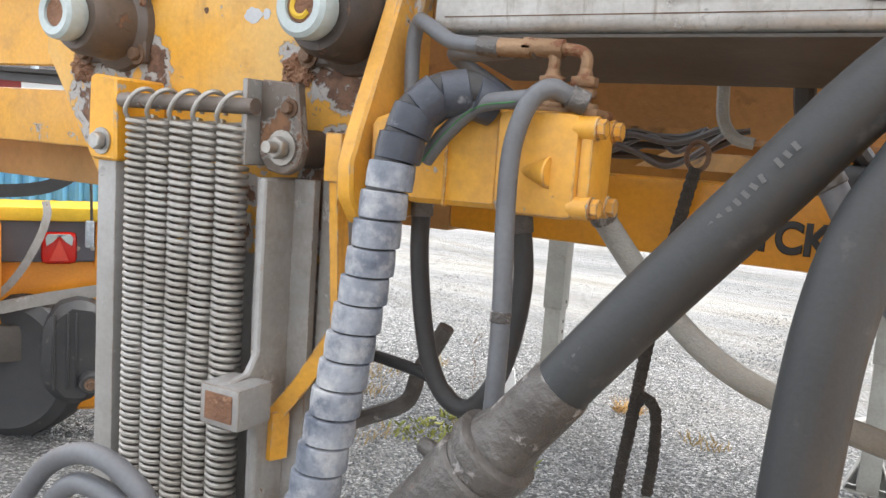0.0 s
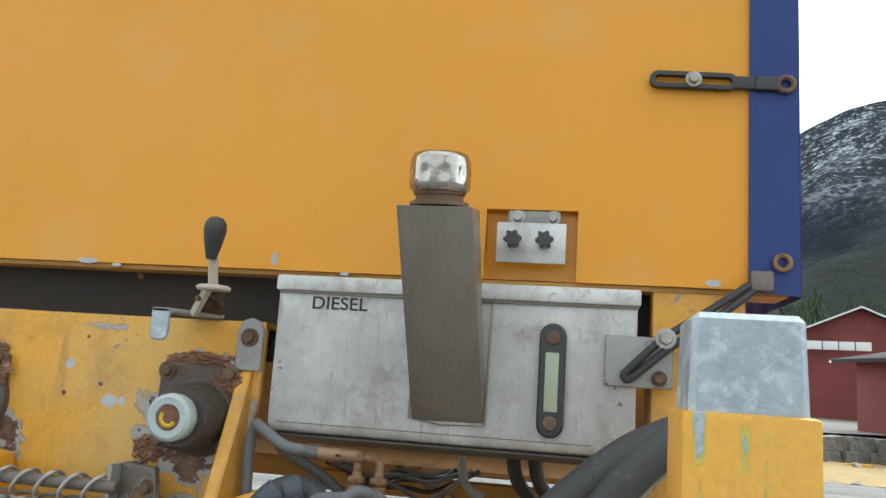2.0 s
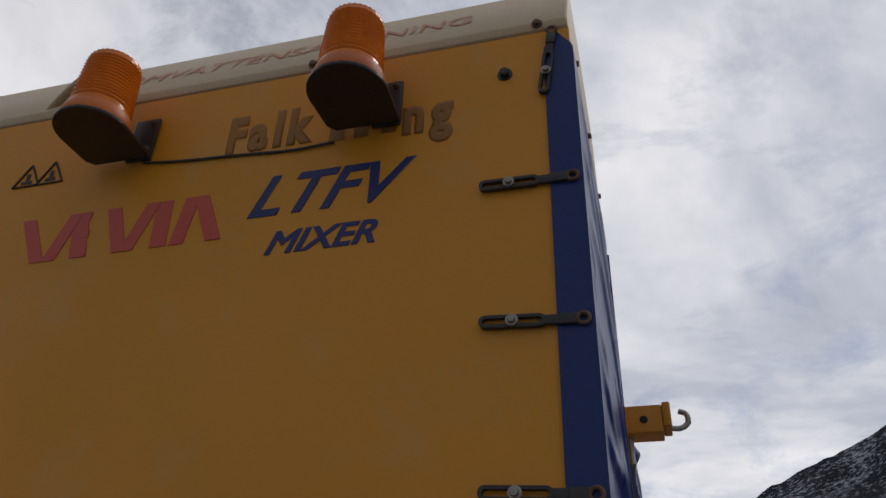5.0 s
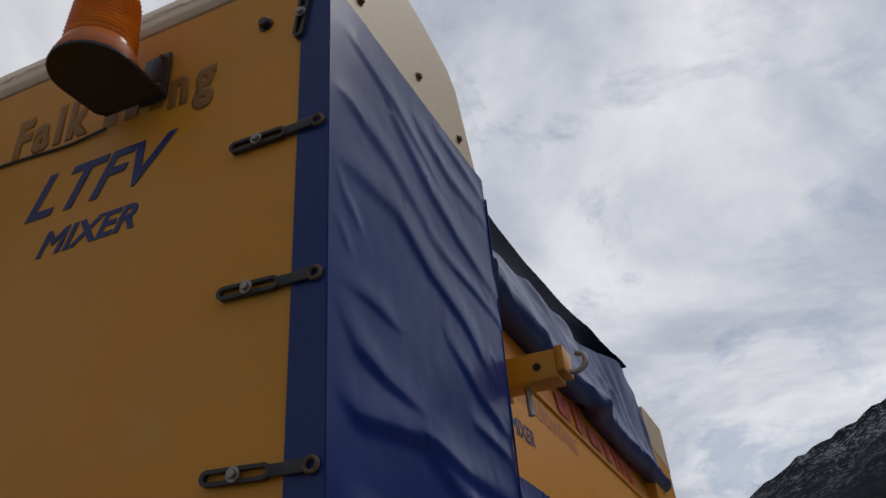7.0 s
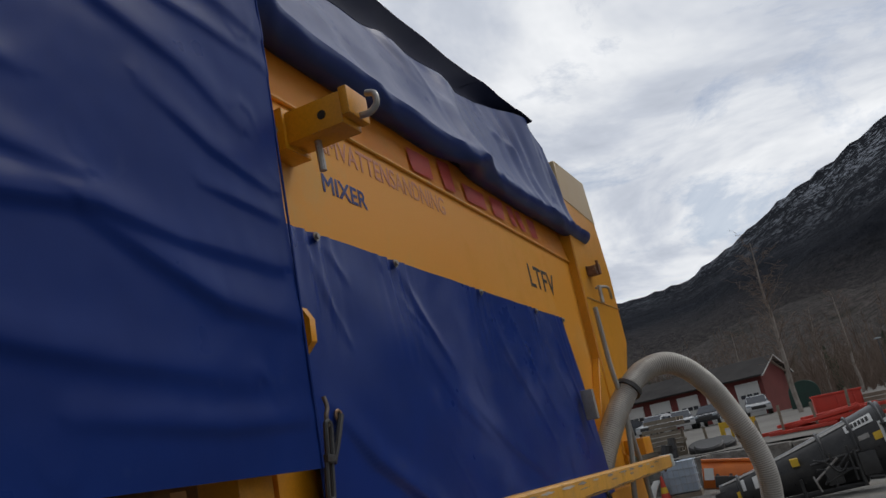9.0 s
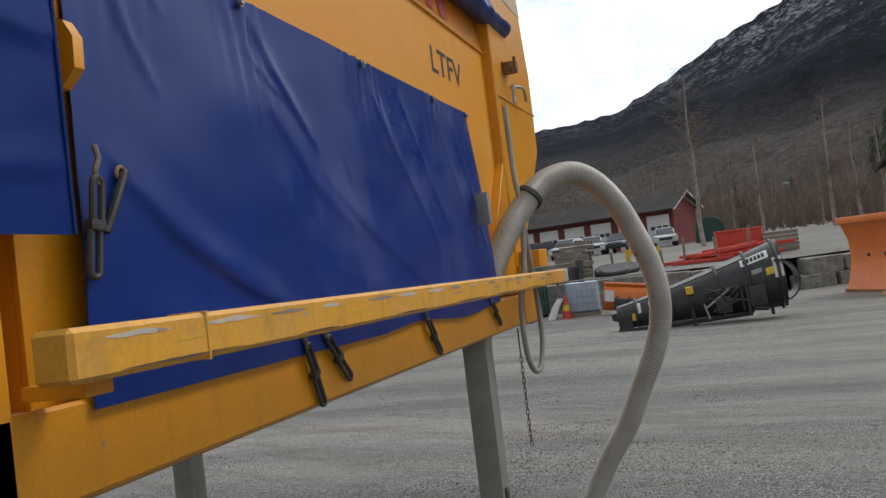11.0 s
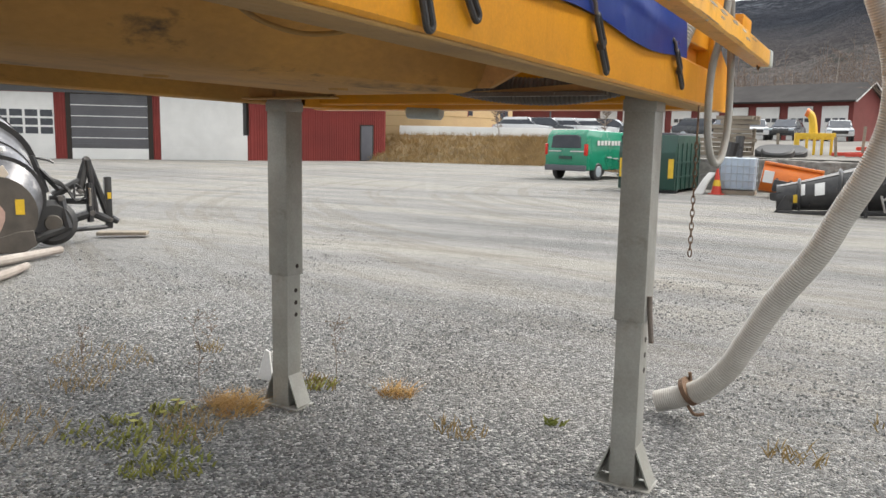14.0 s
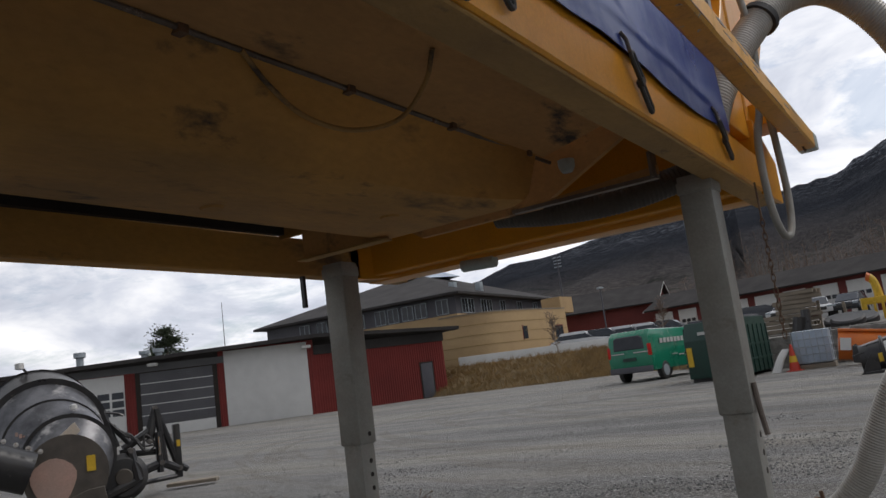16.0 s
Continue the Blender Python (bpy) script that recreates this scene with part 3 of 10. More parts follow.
def prism(outline, plane, a, c, bm=None, bev=0.0):
    """A plate: the outline (2D) in a plane, 'x', 'y' or 'z' being the axis along which it is thick from a to c."""
    b = bm_new()
    put = {"x": lambda u, v, w: (w, u, v), "y": lambda u, v, w: (u, w, v), "z": lambda u, v, w: (u, v, w)}[plane]
    lo = [b.verts.new(put(u, v, a)) for u, v in outline]
    hi = [b.verts.new(put(u, v, c)) for u, v in outline]
    n = len(outline)
    b.faces.new(lo), b.faces.new(hi[::-1])
    for i in range(n):
        b.faces.new((lo[i], hi[i], hi[(i + 1) % n], lo[(i + 1) % n]))
    bmesh.ops.recalc_face_normals(b, faces=b.faces)
    if bev:
        bevel_all(b, bev, 1)
    return join(bm, b)


def spline(pts, per=8):
    """A smooth line through the points."""
    p = [Vector(q) for q in pts]
    p = [2 * p[0] - p[1]] + p + [2 * p[-1] - p[-2]]
    out = []
    for i in range(1, len(p) - 2):
        for k in range(per):
            t = k / per
            a, b, c, d = p[i - 1], p[i], p[i + 1], p[i + 2]
            out.append(0.5 * (2 * b + (c - a) * t + (2 * a - 5 * b + 4 * c - d) * t * t + (3 * b - a - 3 * c + d) * t ** 3))
    out.append(p[-2])
    return out


def tube(pts, r, seg=10, per=8, bm=None, smooth=True, rib=None):
    """A round tube along the points. rib: (pitch, depth) of its ribs."""
    line = spline(pts, per) if smooth else [Vector(q) for q in pts]
    if rib:
        fine, out, acc = [line[0]], [], 0.0
        step_len = rib[0] / 4
        for a, c in zip(line, line[1:]):
            n = max(1, int((c - a).length / step_len + 0.5))
            fine += [a.lerp(c, (k + 1) / n) for k in range(n)]
        line = fine
    b = bm_new()
    rings, up, run = [], Vector((0.3, 0.2, 1)).normalized(), 0.0
    for i, p in enumerate(line):
        d = (line[min(i + 1, len(line) - 1)] - line[max(i - 1, 0)]).normalized()
        s = d.cross(up)
        if s.length < 0.05:
            s = d.cross(Vector((1, 0, 0)))
        s.normalize()
        u = s.cross(d).normalized()
        up = u
        rr = r(i / (len(line) - 1)) if callable(r) else r
        if rib:
            rr += rib[1] * (0.5 + 0.5 * math.cos(i * math.pi / 2))
        rings.append([b.verts.new(p + rr * (math.cos(6.28319 * k / seg) * s + math.sin(6.28319 * k / seg) * u)) for k in range(seg)])
    for a, c in zip(rings, rings[1:]):
        for k in range(seg):
            b.faces.new((a[k], a[(k + 1) % seg], c[(k + 1) % seg], c[k]))
    b.faces.new(rings[0][::-1]), b.faces.new(rings[-1])
    bmesh.ops.recalc_face_normals(b, faces=b.faces)
    return join(bm, b)


def lathe(profile, seg=24, bm=None, m=None):
    """Turned about z from (radius, height) pairs."""
    b = bm_new()
    rings = []
    for r, z in profile:
        rings.append([b.verts.new((max(r, 1e-4) * math.cos(6.28319 * k / seg), max(r, 1e-4) * math.sin(6.28319 * k / seg), z)) for k in range(seg)])
    for a, c in zip(rings, rings[1:]):
        for k in range(seg):
            b.faces.new((a[k], a[(k + 1) % seg], c[(k + 1) % seg], c[k]))
    b.faces.new(rings[0][::-1]), b.faces.new(rings[-1])
    bmesh.ops.recalc_face_normals(b, faces=b.faces)
    if m is not None:
        b.transform(m)
    return join(bm, b)


def hexbolt(p, axis, r=0.008, h=0.007, washer=True, bm=None):
    """A bolt head at p, pointing along axis."""
    p, axis = Vector(p), Vector(axis).normalized()
    b = bm
    if washer:
        b = cyl(p, p + axis * 0.0025, r * 1.5, seg=14, bm=b)
        p = p + axis * 0.0025
    return cyl(p, p + axis * h, r, seg=6, bm=b, bev=r * 0.12)


def sheet(nu, nv, fn, thick=0.003):
    """A cloth or sheet: fn(u, v) over the unit square, given a thickness."""
    b = bm_new()
    g = [[b.verts.new(fn(i / nu, j / nv)) for j in range(nv + 1)] for i in range(nu + 1)]
    for i in range(nu):
        for j in range(nv):
            b.faces.new((g[i][j], g[i + 1][j], g[i + 1][j + 1], g[i][j + 1]))
    bmesh.ops.recalc_face_normals(b, faces=b.faces)
    if thick:
        bmesh.ops.solidify(b, geom=list(b.faces), thickness=thick)
    return b


def lettering(name, text, size, m, material, parent, shear=0.0, squeeze=1.0, label="", bold=0.0):
    """Flat letters, 1 mm thick, in the plane of m (x along the words, y up)."""
    cu = bpy.data.curves.new(name, "FONT")
    cu.body, cu.size, cu.shear, cu.extrude, cu.bevel_depth, cu.bevel_resolution = text, size, shear, 0.002, bold, 0
    tmp = bpy.data.objects.new(name, cu)
    scene.collection.objects.link(tmp)
    bpy.context.view_layer.update()
    me = bpy.data.meshes.new_from_object(tmp.evaluated_get(bpy.context.evaluated_depsgraph_get()))
    bpy.data.objects.remove(tmp)
    bpy.data.curves.remove(cu)
    me.transform(m @ Matrix.Diagonal((squeeze, 1, 0.04, 1)))
    me.materials.clear()
    me.materials.append(M[material])
    me.name = name
    ob = new(name, me)
    ob.parent = parent
    if parent.type == "EMPTY":
        ob.matrix_parent_inverse = parent.matrix_basis.inverted()
    if label:
        ob["label"] = label
    return ob


FRONT = Matrix(((1, 0, 0, 0), (0, 0, -1, 0), (0, 1, 0, 0), (0, 0, 0, 1)))
SIDE = Matrix(((0, 0, 1, 0), (1, 0, 0, 0), (0, 1, 0, 0), (0, 0, 0, 1)))


def on_front(x, z, y):
    return Matrix.Translation((x, y, z)) @ FRONT


def on_side(y, z, x):
    return Matrix.Translation((x, y, z)) @ SIDE


# ---- the sander body: its box, hood, frame ----
WY = -0.03            # front wall
body = thing("sander_body", "yellow sand spreader body standing on grey support legs", "spreader body", at=(-1.0, 2.0, 1.36))

wall_o = [(-2.03, 1.755), (-0.417, 1.755), (-0.417, 1.856), (-0.288, 1.856), (-0.288, 1.755), (-0.002, 1.755), (-0.002, 3.047), (-2.03, 3.047)]
front_wall = part("front_wall", prism(wall_o, "y", WY, 0.0), "yellow", body)
b = box(-0.417, -0.012, 1.757, -0.288, 0.0, 1.856)
part("recess_plate", b, "yellow_frame", front_wall)
b = box(-2.03, -0.022, 1.748, -0.01, 0.05, 1.7545)
part("bottom_fold", b, "yellow_under", front_wall)

# hood with its sloping face
HOOD = [(-0.032, 3.050), (-0.036, 3.075), (0.10, 3.335), (0.30, 3.352), (0.46, 3.345), (0.62, 3.32), (0.68, 3.28), (0.80, 3.02), (0.80, 2.9), (0.0, 2.9), (0.0, 3.05)]
part("hood", prism(HOOD, "x", -2.03, -0.004, bev=0.004), "beige", body, "faded beige sloping top hood")
hood = body.children[-1] if body.children else None

# side panels
SX = -0.10
part("side_wall", prism([(0.80, 1.5), (4.0, 1.5), (4.0, 2.66), (0.80, 2.63)], "x", SX - 0.03, SX), "yellow", body)
# far wall near-black: the shaded gap above the beam is put into its colour
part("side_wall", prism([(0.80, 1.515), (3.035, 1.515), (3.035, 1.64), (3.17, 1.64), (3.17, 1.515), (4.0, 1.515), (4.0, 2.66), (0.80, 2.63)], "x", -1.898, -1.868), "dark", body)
b = bm_new()
lo = [(0.80, SX + 0.006, 2.633), (4.0, SX + 0.006, 2.663)]
hi = [(0.80, SX - 0.05, 2.98), (4.0, SX - 0.05, 3.0)]
q = [b.verts.new((x, y, z)) for y, x, z in (*lo, *hi[::-1])]
b.faces.new(q)
bmesh.ops.solidify(b, geom=list(b.faces), thickness=0.02)
part("upper_side_panel", b, "yellow", body)
part("seam_rib", tube([(SX + 0.004, 0.82, 2.632), (SX + 0.004, 4.0, 2.662)], 0.007, 8, smooth=False), "yellow_frame", body)
# rear end housing
part("rear_housing", prism([(3.62, 1.36), (3.80, 1.36), (3.83, 1.70), (4.44, 2.25), (4.46, 2.70), (4.31, 3.29), (3.66, 3.25), (3.62, 2.7)], "x", -1.98, -0.052, bev=0.006), "yellow_frame", body)
part("rear_hood", prism([(3.64, 3.02), (4.385, 3.02), (4.318, 3.296), (3.655, 3.256)], "x", -1.982, -0.049, bev=0.006), "beige", body, "pale beige top of the rear housing")
part("rear_seam", tube([(-0.05, 3.66, 2.45), (-0.05, 4.46, 2.47)], 0.004, 6, smooth=False), "yellow_under", body)
part("corner_gusset", prism([(3.15, 1.55), (3.62, 2.12), (3.66, 1.55)], "x", -0.10, -0.06, bev=0.003), "yellow_frame", body)
part("rear_box", box(-0.10, 3.66, 1.60, 0.05, 3.86, 1.685, 0.006), "yellow_frame", body)
part("tie_bracket", box(-0.04, 2.99, 1.80, 0.012, 3.03, 1.93, 0.004), "steel_grey", body, "grey steel cleat")
# near-black plate: the shade behind the front wall, put into its colour
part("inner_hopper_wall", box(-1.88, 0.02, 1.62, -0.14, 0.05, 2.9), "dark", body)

# longitudinal beams, a little lower at the rear
def beam(name, xo, xi, material):
    pr = [(0.62, 1.372), (3.93, 1.342), (3.93, 1.476), (0.62, 1.512)]
    part(name, prism(pr, "x", min(xo, xi), max(xo, xi), bev=0.006), material, body)


beam("side_beam", -0.045, -0.062, "yellow_frame")
part("beam_flange", prism([(0.62, 1.366), (3.93, 1.336), (3.93, 1.346), (0.62, 1.376)], "x", -0.140, -0.055, bev=0.003), "flange", body, "dirty ochre bottom flange")
part("beam_top", prism([(0.62, 1.500), (3.93, 1.464), (3.93, 1.474), (0.62, 1.508)], "x", -0.165, -0.06), "brown_under", body)
part("beam_web", prism([(0.62, 1.374), (3.93, 1.344), (3.93, 1.466), (0.62, 1.502)], "x", -0.070, -0.062), "brown_under", body)
part("side_beam", prism([(0.62, 1.372), (3.93, 1.342), (3.93, 1.512), (0.62, 1.530)], "x", -1.985, -1.90, bev=0.006), "yellow_under", body)
part("rear_crossbeam", box(-1.98, 3.70, 1.338, -0.05, 3.84, 1.47, 0.006), "yellow_frame", body)
part("rear_corner_plate", prism([(3.62, 1.335), (3.95, 1.335), (3.95, 1.50), (3.62, 1.62)], "x", -0.056, -0.040, bev=0.002), "yellow_frame", body)

# hopper belly: a flat-bottomed trough with sloping sides
b = bm_new()
rows_ = []
for y, right in ((0.75, -0.84), (1.5, -0.84), (2.10, -0.835), (2.45, -0.82), (2.70, -0.785), (2.86, -0.735), (2.93, -0.70)):
    sec = [(-1.40, 1.72), (-1.275, 1.375), (-1.25, 1.362), (right - 0.02, 1.362), (right + 0.03, 1.378), (-0.665, 1.56)]
    rows_.append([b.verts.new((x, y, z)) for x, z in sec])
for a, c in zip(rows_, rows_[1:]):
    for k in range(len(sec) - 1):
        b.faces.new((a[k], a[k + 1], c[k + 1], c[k]))
end = [b.verts.new((x, 2.96 + (z - 1.36) * 0.6, z + 0.03)) for x, z in sec]
for k in range(len(sec) - 1):
    b.faces.new((rows_[-1][k], rows_[-1][k + 1], end[k + 1], end[k]))
bmesh.ops.recalc_face_normals(b, faces=b.faces)
bmesh.ops.solidify(b, geom=list(b.faces), thickness=0.006)
part("hopper_belly", b, "yellow_under", body, "dirt-stained yellow hopper belly")
# added dark plate closes the gap beside the belly, shade in its colour
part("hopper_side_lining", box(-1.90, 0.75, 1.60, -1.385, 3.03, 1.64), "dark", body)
part("lining_end", box(-1.90, 3.018, 1.50, -1.62, 3.034, 1.64), "yellow_under", body)
part("belly_wing", prism([(-0.666, 1.556), (-0.20, 1.656), (-0.20, 1.666), (-0.666, 1.566)], "y", 0.75, 3.12), "brown_under", body, "mud-brown sloping wing of the belly")
part("belly_flange", box(-1.285, 0.75, 1.368, -1.262, 2.93, 1.380, 0.002), "yellow_under", body)
part("hopper_end", prism([(-1.86, 1.74), (-1.30, 1.40), (-0.76, 1.40), (-0.2, 1.68), (-0.2, 2.2), (-1.86, 2.2)], "y", 3.22, 3.25), "brown_under", body)
part("hopper_front", prism([(-1.86, 1.74), (-1.30, 1.37), (-0.76, 1.37), (-0.2, 1.68), (-0.2, 2.2), (-1.86, 2.2)], "y", 0.74, 0.77), "yellow_under", body)
for cx, cy in ((-1.006, 2.615), (-1.16, 2.02)):
    part("drain_pad", lathe([(0.034, 0), (0.030, -0.006), (0.0, -0.007)], 16, m=Matrix.Translation((cx, cy, 1.362))), "yellow_under", body)
part("drain_plug", lathe([(0.03, 0), (0.03, -0.025), (0.02, -0.045), (0.0, -0.047)], 14, m=Matrix.Translation((-0.60, 3.16, 1.535))), "plastic_white", body, "pale plastic drain plug")
part("sloping_gusset", prism([(-0.74, 1.372), (-0.24, 1.372), (-0.24, 1.40)], "y", 3.02, 3.035), "brown_under", body)
part("gusset_bar", box(-0.76, 3.00, 1.355, -0.24, 3.03, 1.368), "steel", body)
part("gusset_bracket", prism([(2.98, 1.36), (3.04, 1.36), (3.04, 1.45), (2.98, 1.44)], "x", -0.255, -0.245), "steel", body)
b = prism([(-1.636, 1.352), (-1.215, 1.348), (-1.235, 1.392), (-1.636, 1.476)], "y", 2.876, 2.886)
part("sloping_gusset", b, "brown_under", body)
part("gusset_flange", box(-1.64, 2.84, 1.345, -1.21, 2.892, 1.352, 0.002), "flange", body)
corner_o = [(-1.985, 3.48), (-1.90, 3.48)] + [(-1.90 + 0.16 * (1 - math.cos(a)), 3.54 + 0.16 * math.sin(a)) for a in [0.157 * k for k in range(11)]] + [(-1.70, 3.71), (-1.985, 3.71)]
part("corner_plate", prism(corner_o, "z", 1.345, 1.50, bev=0.003), "yellow_frame", body)
part("drain_pipe", cyl((-1.43, 3.72, 1.328), (-1.25, 3.72, 1.322), 0.030, seg=20, bev=0.005), "plastic_white", body, "short pale pipe under the crossbeam")
part("belly_pipe", tube([(-0.660, 0.8, 1.552), (-0.668, 2.0, 1.552), (-0.68, 3.2, 1.552)], 0.007, 8, smooth=False), "steel", body)
for py in (1.55, 2.05, 2.514, 3.0):
    part("pipe_clip", box(-0.69, py - 0.012, 1.540, -0.655, py + 0.012, 1.566, 0.002), "bolt_rust", body)

# rail outside the beam
rail = part("side_rail", prism([(0.67, 1.550), (3.87, 1.508), (3.87, 1.574), (0.67, 1.618)], "x", 0.06, 0.125, bev=0.007), "yellow_worn", body, "scuffed yellow box rail")
part("rail_weld", box(0.058, 0.928, 1.544, 0.127, 0.933, 1.6165, 0.001), "yellow_worn", rail)
rs = random.Random(21)


def scrape(y0, ln, z_of, h, material):
    """A ragged scraped patch on the outer face of the rail."""
    n, up, lo = max(5, int(ln / 0.018)), [], []
    for k in range(n + 1):
        y = y0 + ln * k / n
        e = math.sin(math.pi * (k + 0.3) / (n + 0.6))
        up.append((y, z_of(y) + h * e * rs.uniform(0.5, 1.0))), lo.append((y, z_of(y) - h * e * rs.uniform(0.3, 0.9)))
    b = bm_new()
    f0, f1 = [b.verts.new((0.1257, *p)) for p in up], [b.verts.new((0.1257, *p)) for p in lo]
    g0, g1 = [b.verts.new((0.1246, *p)) for p in up], [b.verts.new((0.1246, *p)) for p in lo]
    for i in range(n):
        for q in ((f0[i], f0[i + 1], f1[i + 1], f1[i]), (f0[i], g0[i], g0[i + 1], f0[i + 1]), (f1[i], f1[i + 1], g1[i + 1], g1[i])):
            b.faces.new(q)
    bmesh.ops.recalc_face_normals(b, faces=b.faces)
    part("paint_scrape", b, material, rail, smooth=False)


rail_top, rail_mid = (lambda y: 1.6015 - 0.01375 * (y - 0.67)), (lambda y: 1.584 - 0.0131 * (y - 0.67))
for k in range(15):
    scrape(0.72 + 0.19 * k + rs.uniform(0, 0.03), rs.uniform(0.07, 0.15), rail_top, rs.uniform(0.003, 0.0075), rs.choice(["steel_grey", "bare", "steel_grey"]))
for k in range(7):
    scrape(0.8 + 0.38 * k + rs.uniform(0, 0.2), rs.uniform(0.05, 0.14), rail_mid, rs.uniform(0.002, 0.006), rs.choice(["steel_grey", "yellow_plain"]))
for k in range(6):
    scrape(0.75 + 0.45 * k, rs.uniform(0.12, 0.38), lambda y: 1.5585 - 0.0131 * (y - 0.67), 0.0025, "rust_plate")
part("end_plug", box(0.058, 3.865, 1.510, 0.127, 3.945, 1.574, 0.008), "plastic_white", rail, "pale plastic end plug")
for ry in (0.75,):
    part("rail_bracket", box(-0.045, ry, 1.525, 0.062, ry + 0.05, 1.545), "yellow_frame", rail)
part("rail_hook", tube([(0.09, 3.80, 1.522), (0.09, 3.80, 1.505), (0.09, 3.83, 1.497), (0.09, 3.85, 1.507)], 0.004, 6), "bolt_rust", rail)

# the boom stub with hook on the side
arm = part("arm", box(-0.12, 0.945, 2.475, 0.105, 1.03, 2.555, 0.006), "yellow_frame", body, "square yellow arm with a pin hole")
part("arm_sleeve", box(-0.12, 0.935, 2.462, -0.045, 1.04, 2.567, 0.004), "yellow_frame", arm)
part("end_cap", box(0.105, 0.94, 2.49, 0.128, 1.034, 2.560, 0.005), "yellow_frame", arm)
# flat dark disc: the hole's shade is painted, nothing is cut
part("pin_hole", cyl((0.053, 0.943, 2.512), (0.053, 0.9455, 2.512), 0.011, seg=16), "dark", arm)
part("hook", tube([(0.118, 0.99, 2.50), (0.15, 0.99, 2.497), (0.172, 0.99, 2.512), (0.170, 0.99, 2.538), (0.150, 0.99, 2.547)], 0.008, 10), "bolt", arm, "steel hook")
part("pin", tube([(0.01, 0.985, 2.475), (0.012, 0.985, 2.40)], 0.009, 10, smooth=False), "bolt", arm)
part("arm_bolt", hexbolt((-0.075, 0.934, 2.515), (0, -1, 0), 0.010), "bolt", arm)
b = bm_new()
lo_d = [(-0.095, 1.972), (-0.040, 1.972), (-0.012, 1.998), (-0.010, 2.045), (-0.026, 2.072), (-0.060, 2.084), (-0.095, 2.084)]
li_d = [(-0.080, 1.998), (-0.048, 1.998), (-0.038, 2.010), (-0.037, 2.040), (-0.044, 2.052), (-0.062, 2.058), (-0.080, 2.058)]
rings = [[b.verts.new((x, y, z)) for x, z in o] for o, y in ((lo_d, 0.872), (li_d, 0.872), (li_d, 0.892), (lo_d, 0.892))]
for a, c in zip(rings, rings[1:] + rings[:1]):
    for k in range(7):
        b.faces.new((a[k], a[(k + 1) % 7], c[(k + 1) % 7], c[k]))
bmesh.ops.recalc_face_normals(b, faces=b.faces)
part("lifting_lug", b, "yellow_frame", body, "flat yellow lug with a slot")
part("side_post", box(-0.135, 0.636, 1.38, -0.045, 0.733, 1.80, 0.005), "yellow_frame", body)
part("side_plate", box(-0.10, 0.80, 1.50, -0.085, 0.93, 2.6, 0.003), "yellow_frame", body)
part("side_bracket_hook", tube([(-0.05, 3.80, 2.64), (-0.02, 3.86, 2.625), (0.0, 3.9, 2.61)], 0.01, 8), "bolt_rust", body)
b = box(-0.06, 3.80, 2.595, 0.0, 3.86, 2.645, 0.006)
b = box(-0.05, 3.87, 2.60, 0.01, 3.90, 2.66, 0.004, b)
b = cyl((0.01, 3.83, 2.60), (0.01, 3.83, 2.67), 0.008, bm=b)
part("rusty_hinge", b, "rust", body, "rusty hinge at the rear corner")
b = tube([(0.0, 3.78, 2.52), (0.0, 3.775, 2.42)], 0.011, 10, smooth=False)
b = tube([(-0.04, 3.88, 2.53), (0.01, 3.95, 2.53), (0.0, 4.05, 2.48)], 0.008, 8, bm=b)
part("latch_lever", b, "bolt", body)

# lettering and marks on the front wall
fy = WY - 0.0012
lettering("lettering", "LTFV", 0.146, on_front(-0.706, 2.645, fy), "blue_text", front_wall, 0.42, 1.03, "blue italic letters LTFV", 0.0030)
lettering("lettering", "MIXER", 0.076, on_front(-0.647, 2.546, fy), "blue_text", front_wall, 0.35, 1.10, "blue italic letters MIXER", 0.0022)
# a worn red emblem of leaning strokes
for k, (x0, x1, w_) in enumerate(((-1.420, -1.375, 0.036), (-1.285, -1.225, 0.036), (-1.155, -1.195, 0.034), (-1.148, -1.122, 0.042), (-1.058, -1.015, 0.036), (-0.955, -0.998, 0.034), (-0.930, -0.922, 0.040), (-0.858, -0.875, 0.034), (-0.838, -0.788, 0.036))):
    part("emblem_stroke", prism([(x0, 2.722), (x0 + w_, 2.722), (x1 + w_, 2.600), (x1, 2.600)], "y", fy - 0.0004 - 0.0003 * (k % 3), fy + 0.001), "red_mark", front_wall)
for z0_, z1_ in ((2.700, 2.722), (2.651, 2.671), (2.600, 2.622)):
    part("emblem_stroke", box(-1.112, fy - 0.0013, z0_, -1.082 + (z0_ - 2.6) * -0.15, fy, z1_), "red_mark", front_wall)
# ghost of removed letters; the middle ones cannot be read
for ch_, gx in (("F", -0.790), ("a", -0.732), ("l", -0.672), ("k", -0.638)):
    lettering("ghost_letter", ch_, 0.138, on_front(gx, 2.838, fy), "brown_text", front_wall, 0.0, 0.70, "ghost of a brown letter", 0.0085)
for ch_, gx in (("n", -0.368), ("g", -0.302)):
    lettering("ghost_letter", ch_, 0.138, on_front(gx, 2.815, fy), "brown_text", front_wall, 0.0, 0.70, "ghost of a brown letter", 0.0085)
for gx in (-0.535, -0.478, -0.415):
    part("ghost_letter_bar", box(gx, fy - 0.0004, 2.822, gx + 0.034, fy, 2.882), "brown_text", front_wall)
